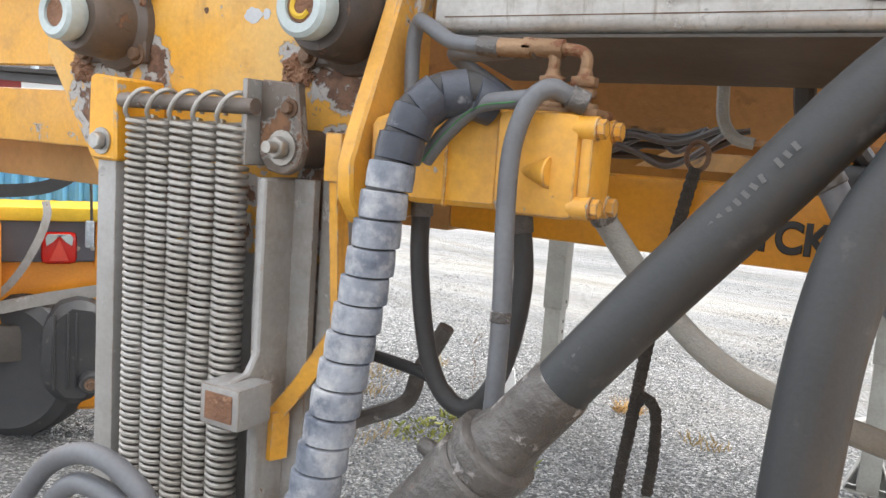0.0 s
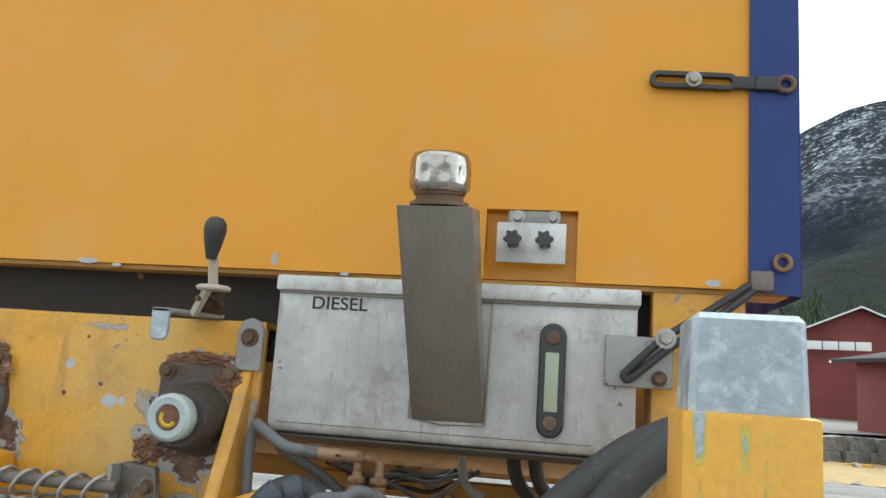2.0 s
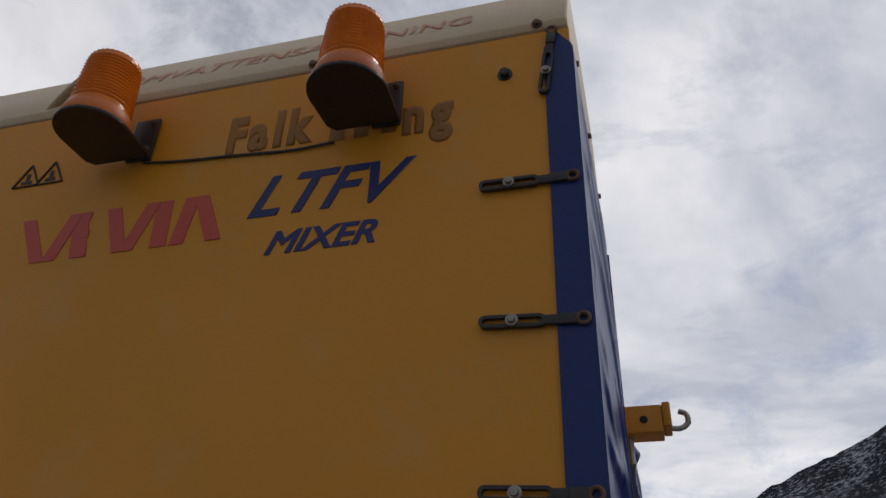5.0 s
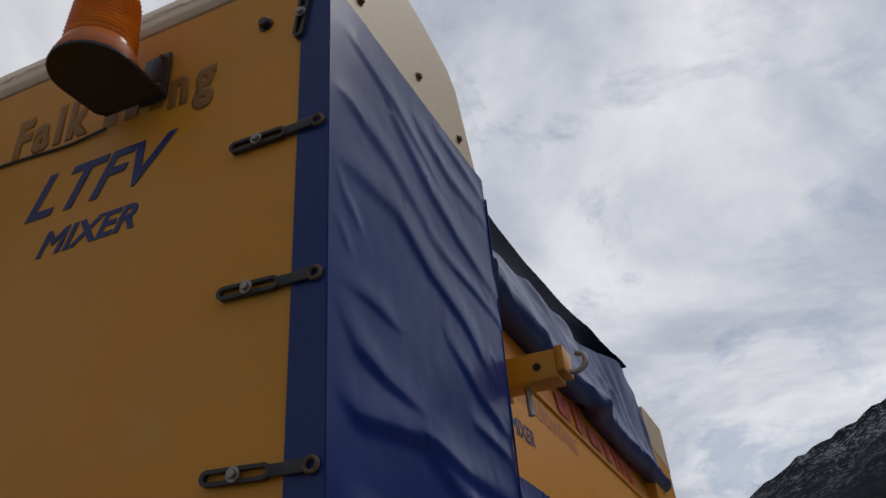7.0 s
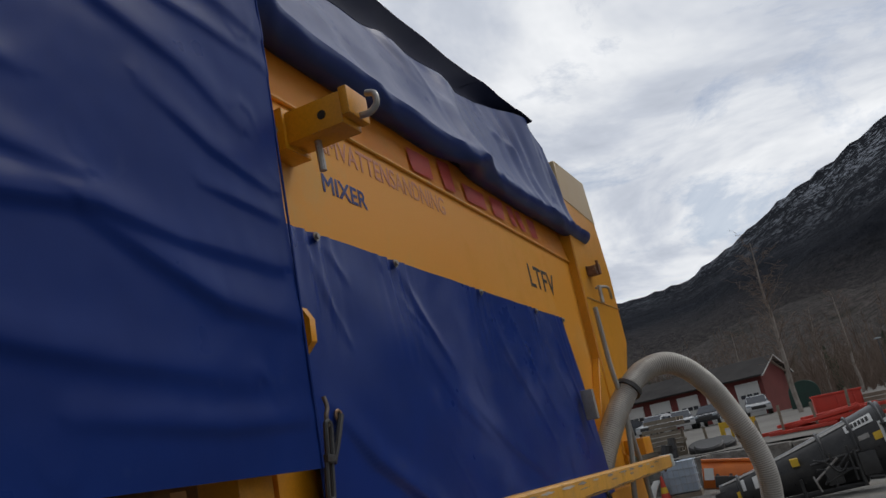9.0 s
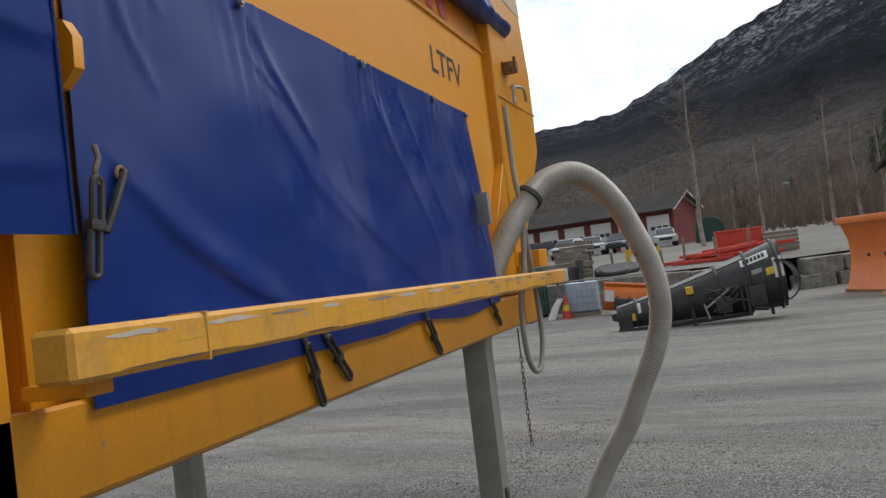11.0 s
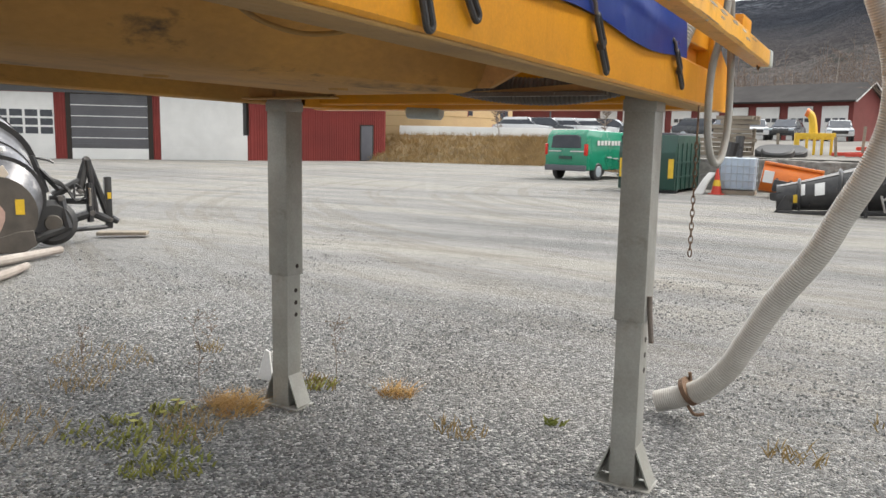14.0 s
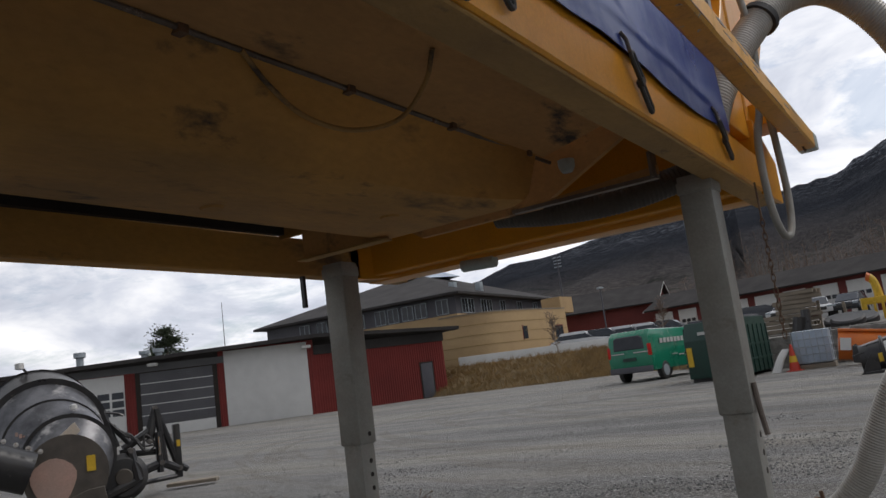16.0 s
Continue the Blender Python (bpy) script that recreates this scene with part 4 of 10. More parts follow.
for tx in (-1.293, -1.36):
    b = None
    tri_o = [(tx, 2.831), (tx + 0.074, 2.831), (tx + 0.037, 2.895)]
    for i in range(3):
        (xa, za), (xb, zb) = tri_o[i], tri_o[(i + 1) % 3]
        b = tube([(xa, fy, za), (xb, fy, zb)], 0.003, 5, smooth=False, bm=b)
    b = box(tx + 0.022, fy - 0.001, 2.838, tx + 0.052, fy, 2.846, bm=b)
    b = box(tx + 0.032, fy - 0.001, 2.846, tx + 0.042, fy, 2.868, bm=b)
    part("warning_triangle", b, "black_text", front_wall)
slope = math.atan2(3.335 - 3.075, 0.136)
HF = Matrix.Translation((-1.30, 0.0082, 3.165)) @ Matrix.Rotation(slope, 4, "X")
lettering("lettering", "VARMVATTENSANDNING", 0.105, HF, "pink_text", hood, 0.0, 0.88, "faded pink capital letters")
for hx in (-0.07, -0.60, -1.10, -1.6):
    part("hood_bolt", hexbolt((hx, -0.036, 3.068), (0, -1, 0), 0.008), "bolt_rust", hood)
for hy, hz in ((0.10, 3.065), (0.40, 3.10), (0.66, 3.09)):
    part("hood_bolt", hexbolt((-0.003, hy, hz), (1, 0, 0), 0.008), "bolt_rust", hood)
b = hexbolt((-0.144, WY, 2.935), (0, -1, 0), 0.011, 0.012)
part("wall_bolt", b, "black", front_wall)
for wx in (-0.97, -0.67, -1.3):
    part("wall_bolt", hexbolt((wx, 0.02, 1.747), (0, 0, -1), 0.007), "bolt_rust", front_wall)

# lettering on the side
sx = SX + 0.0012
side_wall = [o for o in body.children if o.name == "side_wall"][0]
lettering("lettering", "VARMVATTENSANDNING", 0.089, on_side(1.062, 2.552, sx), "pink_text", side_wall, 0.0, 0.885, "faded pink capital letters", 0.0014)
lettering("lettering", "MIXER", 0.072, on_side(1.158, 2.434, sx), "blue_text", side_wall, 0.0, 1.12, "blue capital letters MIXER", 0.0016)
lettering("lettering", "LTFV", 0.150, on_side(2.815, 2.414, sx), "black_text", side_wall, 0.0, 1.22, "dark capital letters LTFV", 0.0018)
for ya, yb, za, zb, ln in ((1.735, 1.90, 2.655, 2.76, 0.03), (2.00, 2.10, 2.66, 2.80, 0.03), (2.205, 2.42, 2.665, 2.755, 0.02), (2.50, 2.63, 2.67, 2.78, 0.06), (2.73, 2.80, 2.675, 2.79, 0.02), (2.85, 2.925, 2.675, 2.79, 0.0), (3.00, 3.10, 2.675, 2.79, 0.04)):
    b = bm_new()
    lean = 0.056 / 0.347
    q = [b.verts.new((SX + 0.0145 - (z - 2.633) * lean, y, z)) for y, z in ((ya, za), (yb, za + 0.008), (yb + ln, zb), (ya + ln * 0.4, zb - 0.012))]
    b.faces.new(q)
    bmesh.ops.solidify(b, geom=list(b.faces), thickness=0.0012)
    part("emblem_bar", b, "red_mark", side_wall)

# frame below the front wall: right corner post, cross member with its words
part("corner_post", box(-0.184, -0.02, 1.02, -0.062, 0.10, 1.752, 0.006), "yellow_worn", body)
part("corner_web", box(-0.19, 0.10, 1.05, -0.17, 0.62, 1.40), "yellow_frame", body)
# cross member split here: this end is browned by dirt and painted shade
part("crossmember_end", box(-1.90, 0.187, 1.295, -0.80, 0.29, 1.392, 0.006), "brown_under", body, "dirty brown end of the cross member, shade in its colour")
cross = part("front_crossmember", box(-0.80, 0.187, 1.300, -0.185, 0.29, 1.390, 0.006), "yellow_frame", body, "yellow cross member with stencilled words")
lettering("lettering", "TRYCK", 0.048, on_front(-0.465, 1.320, 0.1855), "black_text", cross, 0.0, 0.86, "black stencilled capitals", 0.0020)
lettering("lettering", "TTUP", 0.040, on_front(-0.292, 1.352, 0.1855), "black_text", cross, 0.0, 0.80, "black stencilled capitals", 0.0020)
# brown stands in for the orange web lying in shadow
part("rear_web", box(-1.85, 0.62, 1.43, -0.18, 0.66, 1.75), "brown_under", body)
part("left_frame_bar", box(-1.95, 0.08, 1.366, -1.30, 0.15, 1.455, 0.005), "yellow_worn", body)
part("left_frame_plate", prism([(-1.95, 1.49), (-1.40, 1.49), (-1.40, 1.675), (-1.95, 1.675)], "y", 0.05, 0.065, bev=0.002), "yellow_worn", body)
part("left_corner_post", box(-1.98, -0.02, 1.05, -1.86, 0.10, 1.752, 0.006), "yellow_worn", body)
# shelf browned likewise, shade below the tank put into its colour
part("under_shelf", box(-1.86, 0.32, 1.445, -0.2, 0.62, 1.455), "brown_under", body)

# front plate that carries the hubs and the spring pack
plate = part("front_plate", prism([(-1.36, 1.672), (-0.735, 1.677), (-0.735, 1.56), (-0.775, 1.40), (-0.775, 1.30), (-0.86, 1.26), (-1.16, 1.26), (-1.235, 1.319), (-1.345, 1.48), (-1.36, 1.50)], "y", -0.022, -0.008, bev=0.002),
             "yellow_rusty", body, "yellow front plate, paint flaking to rust")
part("plate_top_lip", box(-1.36, -0.02, 1.668, -0.735, 0.05, 1.676), "yellow_worn", plate)
part("lower_plate", prism([(-0.905, 1.30), (-0.775, 1.36), (-0.775, 1.19), (-0.86, 1.15), (-0.875, 0.90), (-0.90, 0.80), (-1.13, 0.80), (-1.13, 1.30)], "y", -0.018, -0.006), "steel_grey", plate, "bare grey steel lower plate")
rng = random.Random(3)
def rust_flake(cx, cz, w_, h_, y, seed=1):
    """A swollen, flaking crust of rust, ragged at its border."""
    b, nx, nz, vs = bm_new(), 46, 30, {}

    def field(u, v):
        return 1 - u * u - v * v + 0.75 * noise.noise((u * 3.1 + seed * 7, v * 3.1, seed)) + 0.35 * noise.noise((u * 9, v * 9 + seed, 3))

    def vert(i, j):
        if (i, j) not in vs:
            u, v = -1.35 + 2.7 * i / nx, -1.35 + 2.7 * j / nz
            f_ = field(u, v)
            ridge = abs(noise.noise((u * 4, v * 5, seed + 2))) + 0.6 * abs(noise.noise((u * 11, v * 11, seed)))
            vs[i, j] = b.verts.new((cx + w_ * u + 0.0012 * noise.noise((i * 0.9, j * 0.9, seed)), y - max(0.0, min(1.0, f_ * 1.6)) * (0.0012 + 0.0075 * ridge) + 0.0006, cz + h_ * v + 0.0012 * noise.noise((j * 0.9, i * 0.9, seed))))
        return vs[i, j]

    for i in range(nx):
        for j in range(nz):
            if field(-1.35 + 2.7 * (i + 0.5) / nx, -1.35 + 2.7 * (j + 0.5) / nz) > 0.12:
                b.faces.new((vert(i, j), vert(i + 1, j), vert(i + 1, j + 1), vert(i, j + 1)))
    bmesh.ops.recalc_face_normals(b, faces=b.faces)
    part("rust_flake", b, "rust", plate, "flaking rust crust")


for cx in (-0.826, -1.207):
    rust_flake(cx - 0.004, 1.612, 0.060, 0.017, -0.0235, 1 + int(cx * -10))
    rust_flake(cx - 0.072, 1.482, 0.026, 0.022, -0.0235, 4 + int(cx * -10))
    rust_flake(cx + 0.045, 1.580, 0.030, 0.024, -0.0345, 7 + int(cx * -10))
    hubp = part("hub_flange", prism([(cx - 0.062, 1.487), (cx + 0.062, 1.487), (cx + 0.062, 1.606), (cx - 0.062, 1.610)], "y", -0.034, -0.022, bev=0.003), "rust_plate", plate, "brown rusty hub flange")
    for dx, dz in ((-0.05, -0.05), (0.05, -0.05), (0.05, 0.05), (-0.05, 0.05)):
        part("flange_bolt", hexbolt((cx + dx, -0.034, 1.548 + dz), (0, -1, 0), 0.009, 0.008), "bolt_rust", hubp)
    MX = Matrix.Translation((cx + 0.008, -0.018, 1.536)) @ Matrix.Rotation(radians(90), 4, "X")
    part("hub_barrel", lathe([(0.060, 0.0), (0.058, 0.014), (0.048, 0.022), (0.046, 0.066), (0.040, 0.078), (0.0, 0.080)], 28, m=MX), "rust_plate", hubp)
    part("plastic_ring", lathe([(0.028, 0.078), (0.0315, 0.084), (0.0325, 0.095), (0.0315, 0.104), (0.027, 0.108), (0.018, 0.107), (0.0165, 0.098), (0.0, 0.098)], 32, m=MX), "plastic_white", hubp, "pale plastic bearing ring")
    part("shaft_end", lathe([(0.0168, 0.099), (0.0168, 0.104), (0.0, 0.104)], 20, m=MX), "rust", hubp)
    arc = [(cx + 0.008 + 0.011 * math.cos(a), -0.1215, 1.536 + 0.011 * math.sin(a)) for a in (2.6, 3.4, 4.2, 5.0, 5.7)]
    if cx > -1.0:
        part("paint_remnant", tube(arc, 0.0032, 6), "yellow_plain", hubp)
# chips in the paint down to grey primer
def chip(cx, cz, w_, h_, y, seed, parent, material="chip"):
    r = random.Random(seed)
    o = [(cx + w_ * math.cos(a) * r.uniform(0.7, 1.1), cz + h_ * math.sin(a) * r.uniform(0.7, 1.1)) for a in [6.28319 * k / 14 for k in range(14)]]
    part("paint_chip", prism(o, "y", y - 0.0005, y + 0.001), material, parent)


for k, (cx, cz, w_, h_) in enumerate(((-0.730, 1.771, 0.0050, 0.012), (-1.035, 1.757, 0.020, 0.0045), (-0.106, 1.762, 0.012, 0.006), (-0.985, 1.752, 0.010, 0.003), (-0.62, 1.753, 0.008, 0.003))):
    chip(cx, cz, w_, h_, WY, 40 + k, front_wall)
for k, (cx, cz, w_, h_, mt) in enumerate(((-1.045, 1.598, 0.010, 0.008, "chip"), (-1.049, 1.554, 0.004, 0.004, "bolt_rust"), (-0.973, 1.546, 0.015, 0.010, "chip"), (-0.951, 1.548, 0.006, 0.007, "chip"), (-1.02, 1.64, 0.003, 0.003, "bolt_rust"))):
    chip(cx, cz, w_, h_, -0.022, 60 + k, plate, mt)
# lug beside the tank
b = prism([(-0.775, 1.605), (-0.735, 1.605), (-0.735, 1.665), (-0.742, 1.677), (-0.755, 1.682), (-0.768, 1.677), (-0.775, 1.662)], "y", -0.030, -0.022, bev=0.001)
part("lug", b, "steel_grey", plate)
part("lug_bolt", hexbolt((-0.755, -0.030, 1.653), (0, -1, 0), 0.009), "bolt_rust", plate)
# side web plate seen edge-on, with rounded foot
web_o = [(-0.02, 1.612), (-0.030, 1.600), (-0.105, 1.420), (-0.118, 1.385), (-0.115, 1.350), (-0.095, 1.325), (-0.06, 1.318), (0.02, 1.33), (0.02, 1.60)]
part("side_web", prism(web_o, "x", -0.768, -0.748, bev=0.003), "yellow_worn", body, "thick yellow web plate with chipped edge")
b = box(-0.819, -0.070, 1.362, -0.797, -0.044, 1.414, 0.002)
b = tube([(-0.809, -0.056, 1.366), (-0.796, -0.056, 1.196)], 0.0105, 4, smooth=False, bm=b)
b = tube([(-0.796, -0.056, 1.200), (-0.838, -0.060, 1.134), (-0.876, -0.064, 1.084)], 0.0135, 4, smooth=False, bm=b)
b = tube([(-0.874, -0.064, 1.092), (-0.874, -0.066, 1.036)], 0.0165, 4, smooth=False, bm=b)
part("brace_bar", b, "yellow_worn", body, "bent yellow brace bar")

# spring pack
pack = thing("spring_pack", "five steel tension springs hung on a rod", "springs", at=(-1.0, -0.1, 0.72))
part("top_rod", cyl((-1.105, -0.098, 1.436), (-0.893, -0.098, 1.436), 0.009, seg=14), "steel", pack)
def coil(name, cx):
    pts, turns, r = [], 84, 0.0160
    z1, z0 = 1.418, 0.72
    n = turns * 12
    for i in range(n + 1):
        a = 6.28319 * i / 12
        pts.append((cx + r * math.cos(a), -0.098 + r * math.sin(a), z1 + (z0 - z1) * i / n))
    s = part(name, tube(pts, 0.0030, 8, smooth=False), "spring", pack)
    hk = [(cx - 0.013, -0.108, 1.416), (cx - 0.011, -0.113, 1.424), (cx - 0.003, -0.1125, 1.438), (cx + 0.005, -0.107, 1.4475), (cx + 0.010, -0.097, 1.4495), (cx + 0.012, -0.087, 1.442), (cx + 0.011, -0.085, 1.425)]
    part("spring_hook", tube(hk, 0.0029, 8), "spring", s)


for k in range(5):
    coil("spring", -1.0700 + 0.0366 * k)
def bracket(side):
    if side < 0:
        o = [(-1.155, 1.462), (-1.150, 1.466), (-1.108, 1.462), (-1.106, 1.362), (-1.150, 1.362), (-1.158, 1.372)]
        br = part("bracket", prism(o, "y", -0.106, -0.030, bev=0.003), "yellow_worn", pack, "chipped yellow spring bracket")
        part("bracket_bolt", hexbolt((-1.130, -0.106, 1.385), (0, -1, 0), 0.011, 0.011), "bolt", br)
        part("channel", box(-1.146, -0.10, 0.70, -1.112, -0.02, 1.365, 0.004), "steel_grey", pack)
    else:
        o = [(-0.903, 1.467), (-0.852, 1.464), (-0.846, 1.42), (-0.842, 1.395), (-0.848, 1.374), (-0.866, 1.364), (-0.890, 1.368), (-0.903, 1.385)]
        br = part("bracket", prism(o, "y", -0.080, -0.066, bev=0.002), "steel", pack, "rusty steel spring bracket")
        part("bracket_edge", box(-0.9115, -0.1, 1.372, -0.9035, -0.03, 1.466, 0.002), "steel_grey", br)
        part("bracket_spacer", cyl((-0.868, -0.066, 1.394), (-0.868, -0.02, 1.394), 0.022, seg=20), "rust_plate", br)
        b2 = hexbolt((-0.868, -0.081, 1.394), (0, -1, 0), 0.013, 0.012)
        b2 = cyl((-0.868, -0.081, 1.394), (-0.868, -0.108, 1.394), 0.0065, seg=14, bm=b2)
        part("bracket_nut", b2, "bolt", br)
        part("bracket_bolt", hexbolt((-0.860, -0.080, 1.437), (0, -1, 0), 0.007), "bolt_rust", br)
        o = [(-0.098, 1.36), (-0.098, 1.165), (-0.112, 1.145), (-0.145, 1.14), (-0.145, 1.10), (-0.105, 1.095), (-0.095, 1.06), (-0.098, 0.70), (-0.02, 0.70), (-0.02, 1.36)]
        part("channel", prism(o, "x", -0.884, -0.874, bev=0.002), "steel_grey", pack)
        part("channel", box(-0.874, -0.05, 0.72, -0.845, -0.04, 1.36), "steel_grey", pack)
        part("back_plate", prism([(-0.846, 1.36), (-0.79, 1.36), (-0.785, 1.20), (-0.80, 1.12), (-0.846, 1.05)], "y", -0.034, -0.026), "steel_grey", pack, "brown-grey back plate")
        part("tube_stub", box(-0.906, -0.152, 1.094, -0.850, -0.10, 1.140, 0.004), "steel_grey", pack, "square tube end with rust inside")
        part("stub_bore", box(-0.897, -0.1535, 1.102, -0.859, -0.151, 1.132), "rust", pack)


bracket(-1)
bracket(1)
part("guide_plate", box(-0.893, -0.09, 0.72, -0.886, -0.03, 1.36), "steel_grey", pack)

# diesel tank with its filler neck
tank = thing("diesel_tank", "stained stainless steel diesel tank below the front wall", "fuel tank", at=(-0.46, 0.05, 1.523))
b = prism([(-0.040, 1.535), (-0.036, 1.526), (-0.024, 1.5225), (0.16, 1.500), (0.16, 1.745), (-0.040, 1.745)], "x", -0.712, -0.204, bev=0.002)
part("tank_body", b, "tank", tank)
# thin dark sheet: shade under the tank painted on, with grime
part("tank_underside", prism([(-0.030, 1.5215), (0.158, 1.4985), (0.158, 1.4955), (-0.030, 1.5185)], "x", -0.710, -0.206), "grime", tank, "dark tank underside, shade and grime in its colour")
part("seam_scratch", box(-0.70, -0.0408, 1.5370, -0.26, -0.0398, 1.5380), "bolt_rust", tank)
part("top_lip", box(-0.716, -0.047, 1.724, -0.200, 0.0, 1.7465, 0.004), "tank", tank)
part("weld_bead", tube([(-0.71, -0.043, 1.7225), (-0.45, -0.0435, 1.7215), (-0.205, -0.043, 1.7225)], 0.0025, 6), "neck", tank)
lettering("lettering", "DIESEL", 0.0255, on_front(-0.662, 1.6995, -0.0408), "black_text", tank, 0.0, 1.12, "black capital letters DIESEL", 0.0003)
b = bm_new()
prof = [(-0.505, -0.213, 1.816), (-0.411, -0.213, 1.816), (-0.411, -0.145, 1.828), (-0.505, -0.145, 1.828)]
base = [(-0.503, -0.0415, 1.553), (-0.403, -0.0415, 1.555), (-0.403, -0.03, 1.575), (-0.503, -0.03, 1.575)]
lo_, hi_ = [b.verts.new(p) for p in base], [b.verts.new(p) for p in prof]
b.faces.new(lo_), b.faces.new(hi_[::-1])
for i in range(4):
    b.faces.new((lo_[i], hi_[i], hi_[(i + 1) % 4], lo_[(i + 1) % 4]))
bmesh.ops.recalc_face_normals(b, faces=b.faces)
bevel_all(b, 0.003, 2)
neck = part("filler_neck", b, "neck", tank, "square brushed steel filler neck leaning out")
part("neck_weld", tube([(-0.505, -0.043, 1.72), (-0.507, -0.043, 1.556), (-0.46, -0.046, 1.550), (-0.402, -0.044, 1.553), (-0.400, -0.042, 1.72)], 0.0016, 6, smooth=False), "neck", neck)
NK = Matrix.Translation((-0.4575, -0.180, 1.823)) @ Matrix.Rotation(radians(9), 4, "X")
part("neck_ring", lathe([(0.037, 0), (0.037, 0.004), (0.030, 0.007), (0.030, 0.012), (0.0325, 0.014), (0.0325, 0.020), (0, 0.020)], 28, m=NK), "bolt_rust", neck)
b = bm_new()
prof = [(0.0335, 0.017), (0.0380, 0.020), (0.0385, 0.028), (0.0385, 0.034), (0.0385, 0.040), (0.0385, 0.046), (0.0382, 0.052), (0.0370, 0.059), (0.034, 0.064), (0.029, 0.0665), (0.018, 0.0672), (0.0, 0.0675)]
seg = 60
rings = []
for r, z in prof:
    dent = 0.0034 * max(0.0, 1 - abs(z - 0.040) / 0.016)
    rings.append([b.verts.new(((r - dent * max(0.0, math.cos(5 * 6.28319 * k / seg * 2)) ** 2) * math.cos(6.28319 * k / seg), (r - dent * max(0.0, math.cos(5 * 6.28319 * k / seg * 2)) ** 2) * math.sin(6.28319 * k / seg), z)) for k in range(seg)])
for a, c in zip(rings, rings[1:]):
    for k in range(seg):
        b.faces.new((a[k], a[(k + 1) % seg], c[(k + 1) % seg], c[k]))
for fc in b.faces:
    fc.smooth = True
b.transform(NK)
part("fuel_cap", b, "chrome", neck, "dented chrome fuel cap with rust spots")
# sight gauge
def slot_o(cx, cz, w_, h_, n=10):
    r = w_ / 2
    return [(cx + r * math.cos(a), cz + h_ / 2 - r + r * math.sin(a)) for a in [math.pi * i / n for i in range(n + 1)]] + \
           [(cx + r * math.cos(a), cz - h_ / 2 + r + r * math.sin(a)) for a in [math.pi + math.pi * i / n for i in range(n + 1)]]


gauge = part("sight_gauge", prism(slot_o(-0.3145, 1.6195, 0.036, 0.152), "y", -0.052, -0.040, bev=0.003), "black", tank, "black oval level gauge")
part("gauge_window", box(-0.3235, -0.0545, 1.578, -0.3055, -0.050, 1.656, 0.001), "gauge_glass", gauge, "yellow-green fluid window")
part("gauge_back", box(-0.322, -0.053, 1.580, -0.307, -0.0515, 1.654), "plastic_white", gauge)
for gz in (1.676, 1.563):
    part("gauge_bolt", cyl((-0.3145, -0.052, gz), (-0.3145, -0.057, gz), 0.0095, seg=16, bev=0.001), "bolt_rust", gauge)
lugp = part("tank_lug", box(-0.246, -0.050, 1.617, -0.158, -0.0405, 1.684, 0.003), "steel_grey", tank, "welded steel lug")
part("lug_bolt", hexbolt((-0.176, -0.050, 1.630), (0, -1, 0), 0.007), "bolt_rust", lugp)

# plate with two star knobs in the recess
knobp = thing("knob_plate", "stainless plate with two black star knobs in the wall recess", "clamp plate", at=(-0.35, -0.04, 1.778))
part("plate", box(-0.399, -0.046, 1.777, -0.303, -0.041, 1.834, 0.002), "tank", knobp)
part("back_strap", box(-0.385, -0.040, 1.825, -0.312, -0.020, 1.852, 0.002), "steel_grey", knobp)
for kx in (-0.371, -0.322):
    part("strap_bolt", hexbolt((kx, -0.041, 1.842), (0, -1, 0), 0.007), "bolt", knobp)
for kx in (-0.374, -0.331):
    o = [((0.0125 if i % 4 < 2 else 0.009) * math.cos(6.28319 * i / 24) + kx, (0.0125 if i % 4 < 2 else 0.009) * math.sin(6.28319 * i / 24) + 1.805) for i in range(24)]
    b = prism(o, "y", -0.082, -0.066, bev=0.001)
    b = cyl((kx, -0.066, 1.805), (kx, -0.046, 1.805), 0.007, seg=12, bm=b)
    part("star_knob", b, "black", knobp)

# shift lever
lever = thing("shift_lever", "black-knobbed lever on a bent steel bracket above the plate", "lever", at=(-0.79, -0.06, 1.677))
part("bracket", prism([(-0.872, 1.646), (-0.866, 1.639), (-0.851, 1.639), (-0.845, 1.646), (-0.845, 1.684), (-0.872, 1.684)], "y", -0.106, -0.100, bev=0.0015), "galv", lever, "pale worn bracket lip bent down")
part("bracket_arm", prism([(-0.872, -0.106), (-0.845, -0.106), (-0.802, -0.020), (-0.850, -0.020)], "z", 1.678, 1.6845, bev=0.0015), "steel_grey", lever)
b = bm_new()
b.faces.new([b.verts.new(p) for p in ((-0.838, -0.062, 1.684), (-0.805, -0.026, 1.682), (-0.776, -0.082, 1.713), (-0.802, -0.088, 1.713))])
bmesh.ops.solidify(b, geom=list(b.faces), thickness=0.003)
part("tab", b, "steel", lever, "tan-brown tab under the collar")
part("clevis", tube([(-0.792, -0.104, 1.714), (-0.826, -0.072, 1.680)], 0.0065, 4, smooth=False), "bare", lever)
part("clevis_pin", cyl((-0.806, -0.094, 1.700), (-0.808, -0.104, 1.700), 0.0035, seg=10), "bolt_rust", lever)
part("collar", lathe([(0.0, -0.003), (0.022, -0.003), (0.0235, -0.001), (0.0235, 0.002), (0.021, 0.004), (0.010, 0.005), (0.0, 0.009)], 28, m=Matrix.Translation((-0.787, -0.098, 1.715))), "bare", lever)
part("stem", cyl((-0.787, -0.100, 1.715), (-0.778, -0.130, 1.768), 0.0068, seg=14), "bare", lever)
KM = Matrix.Translation((-0.780, -0.130, 1.752)) @ Matrix.Rotation(radians(12), 4, "X") @ Matrix.Rotation(radians(8), 4, "Y")
